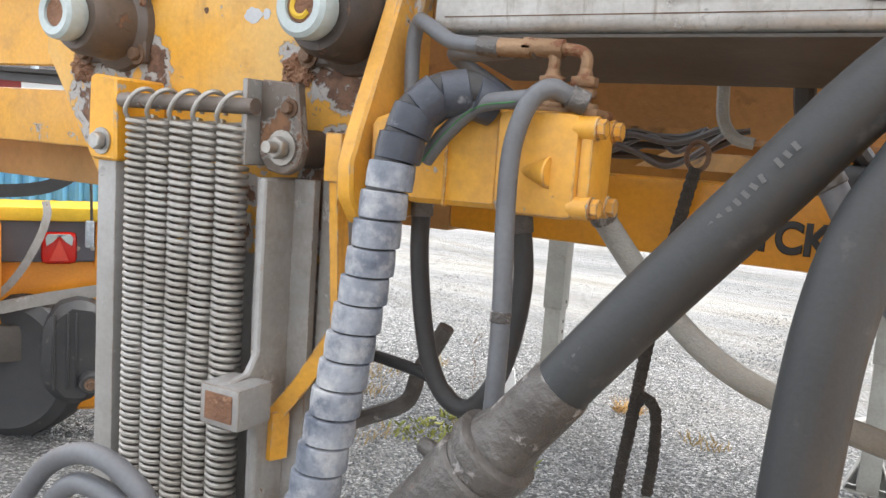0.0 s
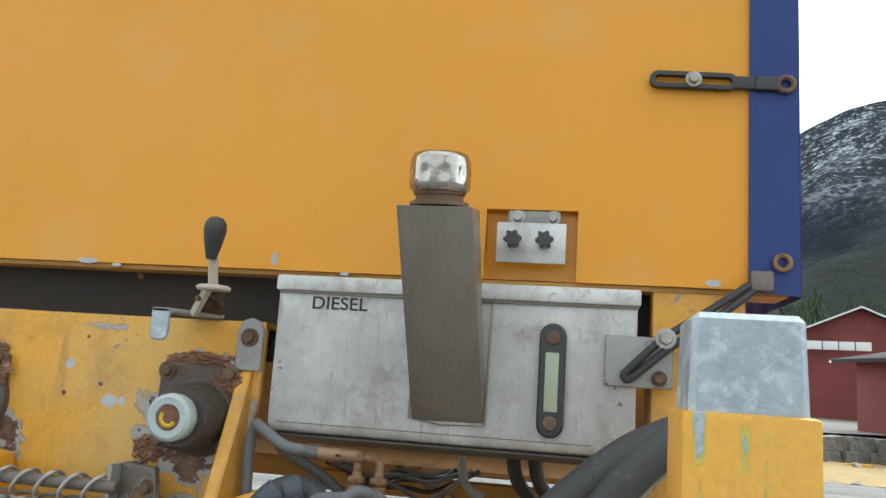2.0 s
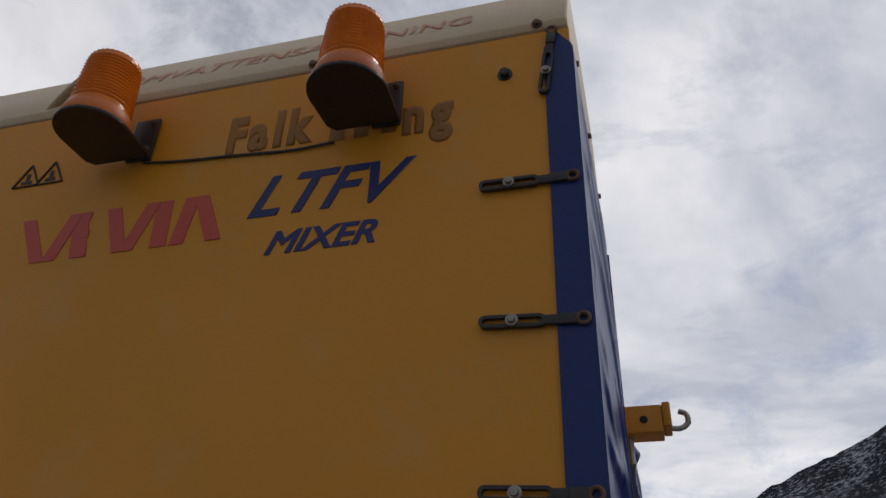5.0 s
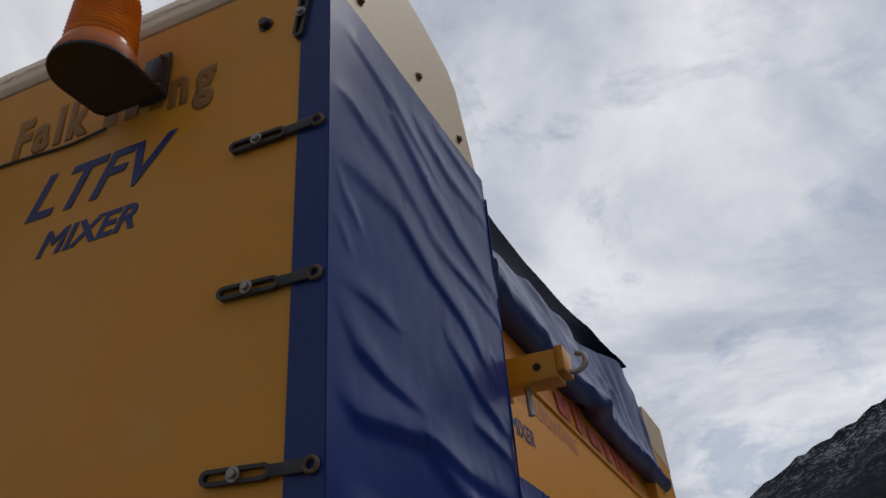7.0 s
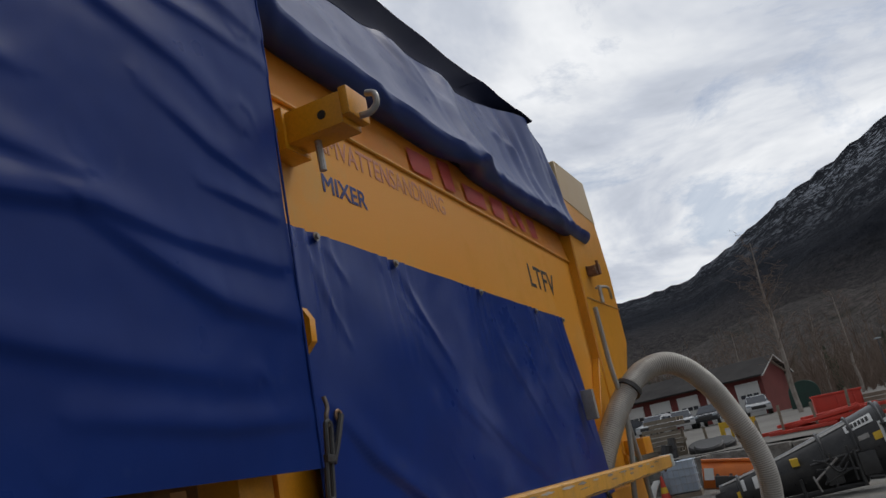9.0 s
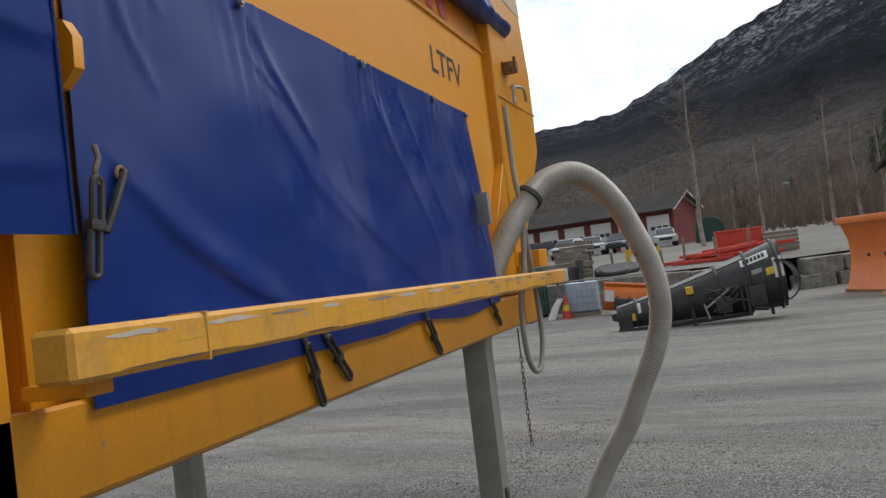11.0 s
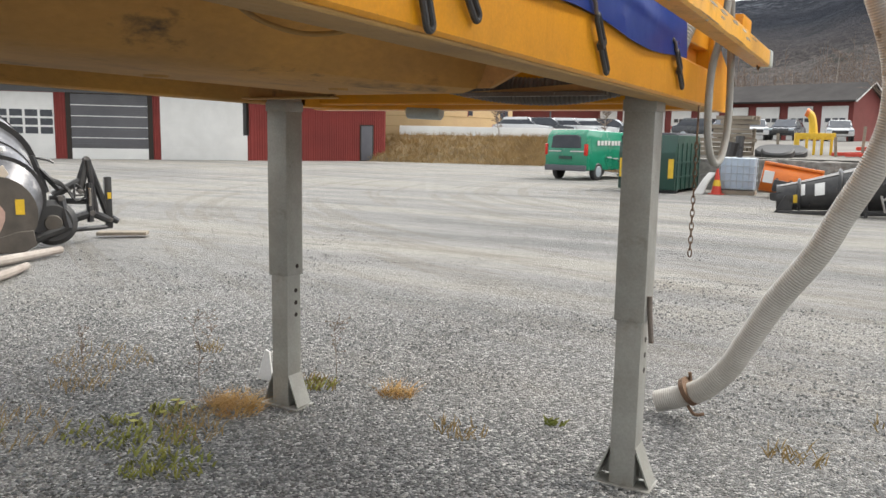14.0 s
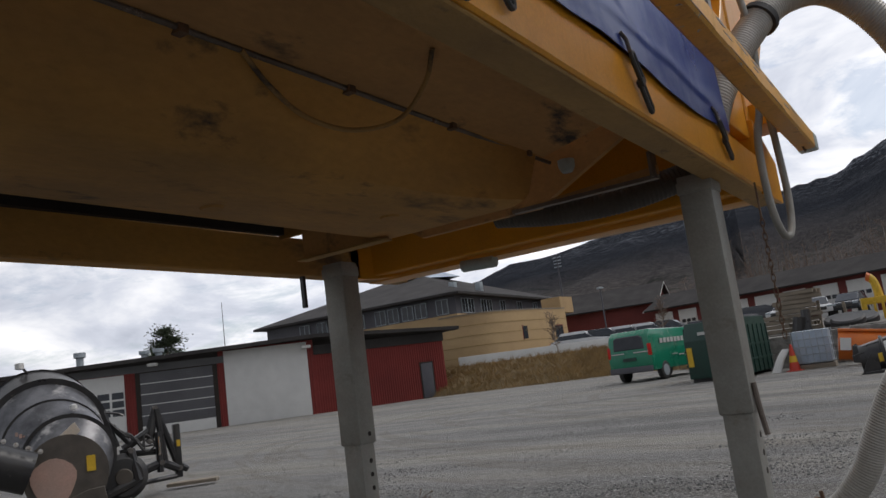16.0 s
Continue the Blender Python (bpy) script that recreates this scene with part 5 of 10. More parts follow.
part("knob", lathe([(0.007, 0), (0.009, 0.008), (0.013, 0.024), (0.0155, 0.040), (0.0145, 0.050), (0.009, 0.057), (0, 0.059)], 20, m=KM), "rubber", lever)

# hydraulic motor
motor = thing("hydraulic_motor", "yellow painted hydraulic motor with rusty fittings on top", "hydraulic motor", at=(-0.6, -0.06, 1.34))
part("gear_case", prism([(-0.745, 1.360), (-0.69, 1.352), (-0.60, 1.354), (-0.60, 1.446), (-0.69, 1.450), (-0.745, 1.43)], "y", -0.095, -0.03, bev=0.005), "yellow_worn", motor)
part("motor_body", box(-0.600, -0.110, 1.352, -0.522, -0.042, 1.445, 0.010), "yellow_worn", motor)
part("end_cover", box(-0.523, -0.104, 1.356, -0.511, -0.047, 1.440, 0.004), "yellow_worn", motor)
for dy in (-0.099, -0.052):
    for dz in (1.364, 1.432):
        b = cyl((-0.570, dy, dz), (-0.509, dy, dz), 0.0105, seg=14)
        b = cyl((-0.509, dy, dz), (-0.502, dy, dz), 0.0085, seg=6, bm=b)
        part("motor_bolt", b, "yellow_worn", motor)
part("boss", cyl((-0.574, -0.106, 1.392), (-0.545, -0.110, 1.392), 0.003, 0.0145, seg=18, bev=0.0015), "yellow_worn", motor)
part("top_block", box(-0.585, -0.100, 1.441, -0.512, -0.052, 1.449, 0.003), "brass", motor)
part("seam", box(-0.6575, -0.097, 1.352, -0.6545, -0.03, 1.451), "yellow_worn", motor)
for fx in (-0.563, -0.533):
    b = cyl((fx, -0.078, 1.444), (fx, -0.078, 1.454), 0.0145, seg=6, bev=0.001)
    b = cyl((fx, -0.078, 1.454), (fx, -0.078, 1.459), 0.0075, seg=12, bm=b)
    b = cyl((fx, -0.078, 1.459), (fx, -0.078, 1.466), 0.0120, seg=6, bm=b, bev=0.0008)
    b = cyl((fx, -0.078, 1.466), (fx, -0.078, 1.468), 0.0088, seg=12, bm=b)
    b = cyl((fx, -0.078, 1.468), (fx, -0.078, 1.477), 0.0125, seg=6, bm=b, bev=0.0008)
    b = cyl((fx, -0.078, 1.474), (fx, -0.078, 1.484), 0.0085, 0.0055, seg=12, bm=b)
    b = tube([(fx, -0.078, 1.482), (fx, -0.078, 1.493), (fx - 0.006, -0.078, 1.499), (fx - 0.022, -0.078, 1.501)], 0.0055, 10, bm=b)
    b = cyl((fx - 0.022, -0.078, 1.501), (fx - 0.06, -0.078, 1.503), 0.0085, seg=14, bm=b)
    part("fitting", b, "brass", motor, "rusty hose fitting")

# hoses and guard at the front
solo("hydraulic_hose", tube([(-0.620, -0.078, 1.502), (-0.66, -0.075, 1.506), (-0.68, -0.07, 1.512), (-0.71, -0.06, 1.528), (-0.724, -0.05, 1.53), (-0.732, -0.045, 1.50), (-0.730, -0.04, 1.40)], 0.0078, 12), "hose_grey",
     "thin grey hydraulic hose looping to the motor fitting", "hose", "hoses at the motor")
solo("hydraulic_hose", tube([(-0.580, -0.078, 1.502), (-0.65, -0.05, 1.50), (-0.69, -0.03, 1.50), (-0.64, 0.02, 1.46), (-0.60, 0.05, 1.42)], 0.0078, 12), "hose_grey",
     "thin grey hydraulic hose looping to the motor fitting", "hose", "hoses at the motor")
solo("hydraulic_hose", tube([(-0.536, -0.105, 1.458), (-0.548, -0.118, 1.463), (-0.561, -0.124, 1.454), (-0.570, -0.128, 1.432), (-0.574, -0.132, 1.400), (-0.571, -0.138, 1.345), (-0.565, -0.144, 1.272), (-0.563, -0.150, 1.18), (-0.57, -0.15, 1.0), (-0.575, -0.15, 0.6), (-0.60, -0.15, 0.009)], 0.0085, 12), "hose_grey",
     "grey hydraulic hose hanging in front of the motor", "hose", "hoses at the motor")
solo("hydraulic_hose", tube([(-0.562, -0.118, 1.454), (-0.577, -0.118, 1.453), (-0.615, -0.118, 1.446), (-0.647, -0.116, 1.420), (-0.668, -0.115, 1.394)], 0.0078, 12), "hose_grey",
     "grey hydraulic hose with a green stripe", "hose", "hoses at the motor")
part("green_stripe", tube([(-0.577, -0.1252, 1.4502), (-0.615, -0.1252, 1.4432), (-0.647, -0.1232, 1.4172), (-0.668, -0.1222, 1.3912)], 0.0007, 6), surface("green_print", (0.05, 0.22, 0.06), None, 0.6, bump=0.0), bpy.data.objects["hydraulic_hose.003"], "thin green printed stripe")
solo("hydraulic_hose", tube([(-0.735, 0.0, 1.36), (-0.733, 0.0, 1.28), (-0.716, 0.0, 1.185), (-0.69, 0.0, 1.135), (-0.655, 0.0, 1.128), (-0.622, 0.0, 1.18), (-0.607, 0.0, 1.27), (-0.617, 0.0, 1.35)], 0.0105, 12), "rubber",
     "black hose hanging in a loop below the motor", "hose", "hoses at the motor")
solo("hydraulic_hose", tube([(-0.90, 0.05, 1.15), (-0.82, 0.05, 1.145), (-0.74, 0.05, 1.135), (-0.70, 0.05, 1.11), (-0.66, 0.05, 1.06), (-0.63, 0.05, 1.0), (-0.6, 0.05, 0.85), (-0.58, 0.05, 0.008)], 0.0075, 12), "rubber", "thin black hose below the motor", "hose", "hoses at the motor")
for k, p, q, r in (("hydraulic_hose.002", (-0.536, -0.105, 1.458), (-0.522, -0.098, 1.452), 0.0105), ("hydraulic_hose.002", (-0.565, -0.144, 1.272), (-0.565, -0.145, 1.262), 0.0095), ("hydraulic_hose.004", (-0.617, 0.0, 1.35), (-0.613, 0.0, 1.325), 0.0125),
                   ("hydraulic_hose.004", (-0.735, 0.0, 1.36), (-0.7335, 0.0, 1.33), 0.0125), ("hydraulic_hose", (-0.617, -0.078, 1.502), (-0.640, -0.0765, 1.504), 0.0092), ("hydraulic_hose.001", (-0.578, -0.078, 1.502), (-0.605, -0.066, 1.5015), 0.0092)):
    part("ferrule", cyl(p, q, r, seg=14, bev=0.001), "coupling", bpy.data.objects[k], "crimped steel hose end")
# spiral guard
guard = thing("wrapped_hose", "hose in a dusty grey-blue spiral plastic guard, curving down", "hose", "hoses at the motor", at=(-0.68, -0.2, 0.7))
gp = spline([(-0.610, -0.095, 1.448), (-0.624, -0.112, 1.458), (-0.646, -0.125, 1.457), (-0.668, -0.138, 1.438), (-0.679, -0.150, 1.395), (-0.685, -0.158, 1.35), (-0.696, -0.165, 1.27), (-0.708, -0.18, 1.17), (-0.722, -0.195, 1.06), (-0.735, -0.21, 0.94), (-0.74, -0.22, 0.78)], 12)
part("hose_core", tube(gp, 0.0175, 12, smooth=False), "rubber", guard)
cum = [0.0]
for a, c in zip(gp, gp[1:]):
    cum.append(cum[-1] + (c - a).length)
def at_len(s):
    for i in range(len(cum) - 1):
        if s <= cum[i + 1]:
            return gp[i].lerp(gp[i + 1], (s - cum[i]) / max(cum[i + 1] - cum[i], 1e-6))
    return gp[-1]


s_ = 0.0
while s_ < cum[-1] - 0.03:
    p, d = at_len(s_), (at_len(s_ + 0.026) - at_len(s_))
    tilt = Vector((0.05, 0.02, -0.10)).normalized()
    dn = (d.normalized() + Vector((0.22, 0.0, 0.05))).normalized()
    q0, q1 = p + d.normalized() * 0.001, p + d.normalized() * 0.0255
    mm = Matrix.Translation(q0) @ (q1 - q0).to_track_quat("Z", "Y").to_matrix().to_4x4() @ Matrix.Rotation(0.13, 4, "X")
    part("guard_turn", lathe([(r_ * (1 + min(s_, 0.4) * 0.45), z_) for r_, z_ in ((0.0185, 0), (0.0202, 0.0008), (0.0208, 0.012), (0.0204, 0.0238), (0.0185, 0.0246))], 20, m=mm), "wrap_dark" if s_ < 0.12 else "wrap", guard)
    s_ += 0.0265

# two thick hoses and others by the right post
th = thing("thick_hose", "thick black rubber hose with white print and a worn steel coupling", "hose", "thick hoses", at=(-0.35, -0.2, 1.3))
h1 = [(-0.12, -0.15, 1.578), (-0.173, -0.155, 1.561), (-0.229, -0.166, 1.530), (-0.300, -0.178, 1.468), (-0.362, -0.190, 1.392), (-0.433, -0.20, 1.304), (-0.489, -0.20, 1.232)]
part("hose", tube(h1, 0.0232, 24), "hose", th)
dirv = Vector((-0.62, 0.0, -0.785)).normalized()
c0 = Vector((-0.484, -0.20, 1.238))
part("ferrule", lathe([(0.0238, 0.0), (0.0252, 0.004), (0.0256, 0.03), (0.0262, 0.058), (0.030, 0.070), (0.030, 0.078), (0.0, 0.078)], 28, m=Matrix.Translation(c0) @ dirv.to_track_quat("Z", "Y").to_matrix().to_4x4()), "coupling", th)
part("collar", lathe([(0.030, 0.076), (0.037, 0.079), (0.038, 0.090), (0.036, 0.094), (0.032, 0.096), (0.032, 0.104), (0.0, 0.104)], 28, m=Matrix.Translation(c0) @ dirv.to_track_quat("Z", "Y").to_matrix().to_4x4()), "coupling", th)
part("coupling", lathe([(0.033, 0.104), (0.036, 0.107), (0.036, 0.135), (0.034, 0.139), (0.034, 0.20), (0.0, 0.20)], 28, m=Matrix.Translation(c0) @ dirv.to_track_quat("Z", "Y").to_matrix().to_4x4()), "coupling", th, "worn grey steel coupling")
side_v = Vector((0.785, 0.0, -0.62))
for k_, o_ in ((0.112, 1), (0.128, -1)):
    q_ = c0 + dirv * k_
    part("coupling_lug", cyl(q_ + side_v * 0.030 * o_, q_ + side_v * 0.047 * o_ + dirv * 0.006, 0.009, 0.007, seg=12, bev=0.002), "coupling", th)
pr_ = random.Random(12)
for k in range(30):
    p = Vector((-0.470, -0.2222, 1.262)).lerp(Vector((-0.345, -0.2112, 1.420)), k / 29) + Vector((0, 0, 0.004))
    if k % 9 == 8:
        continue
    hgt = pr_.uniform(0.0022, 0.0034)
    part("print_bar", box(-0.0016, -0.0004, -hgt, 0.0016, 0.0004, hgt, m=Matrix.Translation(p) @ Matrix.Rotation(radians(-52), 4, "Y") @ Matrix.Rotation(pr_.uniform(-0.25, 0.25), 4, "Y")), "print_faint", th)
h2 = [(-0.12, -0.16, 1.570), (-0.174, -0.165, 1.554), (-0.221, -0.181, 1.512), (-0.251, -0.189, 1.470), (-0.276, -0.196, 1.42), (-0.297, -0.206, 1.375), (-0.309, -0.215, 1.325), (-0.316, -0.22, 1.25), (-0.322, -0.22, 1.10), (-0.335, -0.22, 0.85)]
th2 = thing("thick_hose", "thick black rubber hose dropping to the ground", "hose", "thick hoses", at=(-0.34, -0.22, 0.0))
part("hose", tube(h2 + [(-0.36, -0.22, 0.4), (-0.38, -0.24, 0.03)], 0.0232, 24), "hose", th2)
part("ferrule", cyl((-0.377, -0.238, 0.10), (-0.381, -0.241, 0.0), 0.026, seg=16), "steel", th2)
solo("pale_hose", tube([(-0.552, 0.03, 1.37), (-0.548, 0.05, 1.352), (-0.506, 0.05, 1.30), (-0.462, 0.05, 1.253), (-0.408, 0.05, 1.213), (-0.349, 0.05, 1.190), (-0.27, 0.06, 1.168), (-0.17, 0.07, 1.15)], 0.0125, 12), "hose_weave", "pale woven hose sagging across behind the thick hoses", "hose", "pale hoses")
solo("pale_hose", tube([(-0.10, -0.14, 1.552), (-0.140, -0.15, 1.545), (-0.174, -0.15, 1.529), (-0.199, -0.15, 1.505), (-0.222, -0.15, 1.468), (-0.233, -0.15, 1.413), (-0.237, -0.15, 1.354), (-0.239, -0.15, 1.277), (-0.24, -0.15, 1.1), (-0.26, -0.15, 0.6), (-0.3, -0.15, 0.012)], 0.0098, 12), "hose_weave", "pale woven hose hanging beside the thick hoses", "hose", "pale hoses")
solo("pale_hose", tube([(-0.35, 0.05, 1.42), (-0.333, 0.05, 1.396), (-0.30, 0.05, 1.34), (-0.264, 0.05, 1.29), (-0.195, 0.05, 1.23), (-0.12, 0.05, 1.19)], 0.0135, 12), "hose_grey", "grey hose crossing below the cross member", "hose", "pale hoses")
solo("pale_hose", tube([(-0.30, 0.05, 1.40), (-0.281, 0.05, 1.367), (-0.229, 0.05, 1.307), (-0.16, 0.05, 1.258), (-0.08, 0.05, 1.22)], 0.0135, 12), "hose_grey", "grey hose crossing below the cross member", "hose", "pale hoses")
for k, p, q, r in (("pale_hose", (-0.552, 0.03, 1.37), (-0.542, 0.05, 1.345), 0.0145), ("pale_hose.001", (-0.150, -0.15, 1.5415), (-0.168, -0.15, 1.533), 0.0118), ("pale_hose.002", (-0.344, 0.05, 1.412), (-0.333, 0.05, 1.396), 0.0152), ("pale_hose.003", (-0.296, 0.05, 1.393), (-0.281, 0.05, 1.367), 0.0152)):
    part("ferrule", cyl(p, q, r, seg=14, bev=0.001), "coupling", bpy.data.objects[k], "crimped steel hose end")
for hx in (-0.38, -0.345):
    solo("dark_hose", tube([(hx, 0.17, 1.52), (hx + 0.008, 0.20, 1.46), (hx + 0.05, 0.235, 1.405)], 0.0115, 10), "rubber", "black hose dropping behind the tank", "hose", "hoses behind the tank")
solo("hose_manifold", box(-0.335, 0.20, 1.388, -0.285, 0.27, 1.42, 0.004), "black", "black hose block on the cross member", "manifold")
# rope
rope = thing("rope", "dark frayed rope tied to a ring, hanging in a knot", "rope", at=(-0.478, 0.16, 0.7))
part("ring", tube([(-0.478 + 0.012 * math.cos(a), 0.165, 1.418 + 0.016 * math.sin(a)) for a in [i * 0.5236 for i in range(13)]], 0.003, 8), "bolt_rust", rope)
b = tube([(-0.478, 0.16, 1.405), (-0.486, 0.158, 1.36), (-0.497, 0.155, 1.29), (-0.507, 0.15, 1.20), (-0.517, 0.15, 1.10), (-0.527, 0.15, 0.98), (-0.53, 0.15, 0.70)], 0.0068, 10, rib=(0.010, 0.0012))
part("strand", b, "rope", rope)
part("loop", tube([(-0.515, 0.15, 1.12), (-0.505, 0.15, 1.135), (-0.490, 0.15, 1.12), (-0.487, 0.15, 1.07), (-0.490, 0.15, 1.02)], 0.0062, 10, rib=(0.010, 0.0012)), "rope", rope)
loom = thing("wiring_loom", "tangled brown-grey wiring hanging behind the tank", "wiring", at=(-0.58, 0.3, 1.42))
wr = random.Random(6)
for k in range(9):
    y_ = 0.27 + 0.008 * k
    part("wire", tube([(-0.70 + wr.uniform(-0.03, 0.03), y_, 1.452), (-0.64, y_, 1.425 + wr.uniform(-0.015, 0.02)), (-0.58 + wr.uniform(-0.02, 0.02), y_, 1.43 + wr.uniform(-0.02, 0.02)),
                       (-0.53, y_, 1.415 + wr.uniform(-0.01, 0.03)), (-0.47 + wr.uniform(-0.03, 0.03), y_, 1.455)], wr.uniform(0.0025, 0.006), 6), wr.choice(["grime", "hose", "hose_grey"]), loom)
solo("thin_pipe", tube([(-0.46, 0.17, 1.50), (-0.455, 0.165, 1.46), (-0.44, 0.16, 1.44), (-0.42, 0.16, 1.435)], 0.007, 8), "hose_weave", "short pale pipe under the tank", "pipe")

# right front post with galvanised inner tube
post = thing("front_support_leg", "front support leg, galvanised tube in a chipped yellow sleeve", "support leg", at=(-0.148, -0.435, 0))
part("inner_tube", prism([(-0.194, 1.56), (-0.102, 1.56), (-0.106, 1.675), (-0.190, 1.675)], "y", -0.478, -0.392, bev=0.005), "galv", post, "galvanised square tube top")
part("sleeve", box(-0.199, -0.484, 0.62, -0.096, -0.386, 1.598, 0.006), "yellow_streaked", post, "yellow sleeve, paint peeling in streaks")
part("sleeve_bracket", prism([(-0.184, 0.9), (-0.184, 1.505), (-0.166, 1.520), (-0.07, 1.520), (-0.07, 0.9)], "y", -0.105, -0.024, bev=0.003), "yellow_worn", post)
part("bracket_flange", prism([(-0.203, 0.9), (-0.203, 1.398), (-0.188, 1.398), (-0.188, 0.9)], "y", -0.12, -0.024, bev=0.002), "yellow_worn", post)
part("carrier_arm", box(-0.235, -0.40, 0.98, -0.11, -0.02, 1.10, 0.006), "yellow_worn", post)
part("lower_tube", box(-0.190, -0.474, 0.02, -0.104, -0.396, 0.66, 0.004), "leg", post)
part("foot_plate", box(-0.24, -0.53, 0.0, -0.05, -0.34, 0.02, 0.003), "leg", post)

# ---- warning beacons ----
def beacon(cx, zb):
    e = thing("warning_beacon", "amber rotating beacon on a black wall bracket", "beacon", "beacons on the front wall", at=(cx, WY, zb))
    bk = part("bracket", box(cx + 0.02, WY - 0.012, zb - 0.01, cx + 0.085, WY - 0.004, zb + 0.115, 0.003), "black", e)
    o = [(cx + 0.085, WY - 0.01), (cx - 0.06, WY - 0.012), (cx - 0.075, WY - 0.03)] + [(cx + 0.005 + 0.085 * math.cos(a), -0.145 + 0.085 * math.sin(a)) for a in [math.pi + math.pi * i / 12 for i in range(13)]]
    part("shelf", prism(o, "z", zb - 0.006, zb + 0.004, bev=0.002), "black", e)
    C = Matrix.Translation((cx + 0.005, -0.145, zb + 0.004))
    part("base", lathe([(0.080, 0), (0.082, 0.010), (0.074, 0.034), (0.0, 0.034)], 32, m=C), "orange", e)
    prof = [(0.070, 0.034), (0.068, 0.05)]
    for i in range(14):
        z = 0.05 + i * 0.010
        r = 0.068 - i * 0.0005
        prof += [(r, z), (r - 0.0034, z + 0.005)]
    prof += [(0.058, 0.196), (0.050, 0.204), (0.0, 0.206)]
    lens = lathe(prof, 64, m=C)
    for v in lens.verts:
        d_ = Vector((v.co.x - C.translation.x, v.co.y - C.translation.y, 0))
        if d_.length > 0.055 and v.co.z - C.translation.z > 0.06:
            v.co += d_ * (0.05 if int(math.atan2(d_.y, d_.x) * 32 / math.pi + 64.5) % 2 else 0.0)
    part("lens", lens, "amber", e, "ribbed amber lens")
    part("reflector", lathe([(0.03, 0.036), (0.03, 0.11), (0.012, 0.12), (0, 0.12)], 16, m=C), "orange", e)
    for bz in (0.02, 0.10):
        part("bracket_bolt", hexbolt((cx + 0.07, WY - 0.012, zb + bz), (0, -1, 0), 0.006), "bolt_rust", e)
    return e


beacon(-0.455, 2.845)
beacon(-1.065, 2.858)
solo("beacon_cable", tube([(-0.52, -0.036, 2.815), (-0.62, -0.034, 2.812), (-0.75, -0.034, 2.822), (-0.90, -0.034, 2.832), (-1.0, -0.034, 2.845)], 0.0035, 6), "rubber", "thin black cable along the wall between the beacons", "cable")
solo("mirror_stay", tube([(-1.45, 0.02, 3.02), (-1.32, -0.03, 3.12), (-1.20, -0.06, 3.17), (-1.15, -0.05, 3.14), (-1.14, -0.02, 3.08)], 0.011, 10), "beige", "bent pale tube above the front wall", "tube")

# ---- rubber latches ----
def latch(p, angle, group, long=True):
    """A slotted black rubber strap with a bolt and a hook plate, lying in the xz plane before turning."""
    e = thing("rubber_latch", "black slotted rubber latch strap holding the tarpaulin", "latch", group)
    L = 0.118 if long else 0.085
    b = bm_new()
    out_o, in_o = slot_o(0, 0, 0.0235, L), slot_o(0, 0, 0.0115, L - 0.014)
    vs = []
    for y in (-0.005, 0.005):
        vs.append(([b.verts.new((u, y, v)) for u, v in out_o], [b.verts.new((u, y, v)) for u, v in in_o]))
    n = len(out_o)
    for i in range(n):
        j = (i + 1) % n
        (o0, i0), (o1, i1) = vs
        b.faces.new((o0[i], o0[j], i0[j], i0[i])), b.faces.new((o1[j], o1[i], i1[i], i1[j]))
        b.faces.new((o0[j], o0[i], o1[i], o1[j])), b.faces.new((i0[i], i0[j], i1[j], i1[i]))
    bmesh.ops.recalc_face_normals(b, faces=b.faces)
    part("strap", b, "rubber", e)
    if long:
        part("strap_tail", box(-0.009, -0.004, 0.055, 0.009, 0.005, 0.105, 0.002), "rubber", e)
        part("hook_plate", box(-0.010, -0.0065, 0.082, 0.010, 0.004, 0.112, 0.002), "black", e)
        part("strap_bolt", hexbolt((0, -0.006, 0.0), (0, -1, 0), 0.0075, 0.006), "bolt", e)
        ring = [(0.010 * math.cos(a), -0.003, 0.122 + 0.010 * math.sin(a)) for a in [i * 0.5236 for i in range(13)]]
        part("eyelet_ring", tube(ring, 0.0036, 8), "bolt_rust", e)
    e.matrix_basis = Matrix.Translation(p) @ Matrix.Rotation(angle, 4, "Y")
    return e


first = latch((-0.138, WY - 0.008, 2.636), radians(91), "latches on the front wall")
for z in (2.338, 2.045):
    copy_thing(first, Matrix.Translation((-0.137, WY - 0.008, z)) @ Matrix.Rotation(radians(93), 4, "Y"))
copy_thing(first, Matrix.Translation((-0.055, WY - 0.008, 2.915)) @ Matrix.Rotation(radians(8), 4, "Y"))
# the stretched lower strap across to the tank lug
low = thing("rubber_latch", "black rubber strap stretched from tarpaulin corner to tank lug", "latch", "latches on the front wall", at=(-0.17, -0.06, 1.68))
part("strap", tube([(-0.215, -0.056, 1.640), (-0.172, -0.062, 1.682), (-0.11, -0.055, 1.725), (-0.055, -0.045, 1.765)], 0.0055, 8), "rubber", low)
part("strap", tube([(-0.208, -0.056, 1.632), (-0.162, -0.062, 1.672), (-0.10, -0.055, 1.718), (-0.05, -0.045, 1.758)], 0.0055, 8), "rubber", low)
part("strap_end", tube([(-0.215, -0.056, 1.640), (-0.221, -0.056, 1.633), (-0.217, -0.056, 1.627), (-0.208, -0.056, 1.632)], 0.0055, 8), "rubber", low)
part("hook_plate", box(-0.062, -0.052, 1.752, -0.034, -0.040, 1.778, 0.003), "steel", low)
part("strap_bolt", hexbolt((-0.170, -0.066, 1.682), (0, -1, 0), 0.009), "bolt", low)
part("eyelet_ring", tube([(-0.021 + 0.0095 * math.cos(a), -0.042, 1.791 + 0.0095 * math.sin(a)) for a in [i * 0.5236 for i in range(13)]], 0.0034, 8), "brass", low)
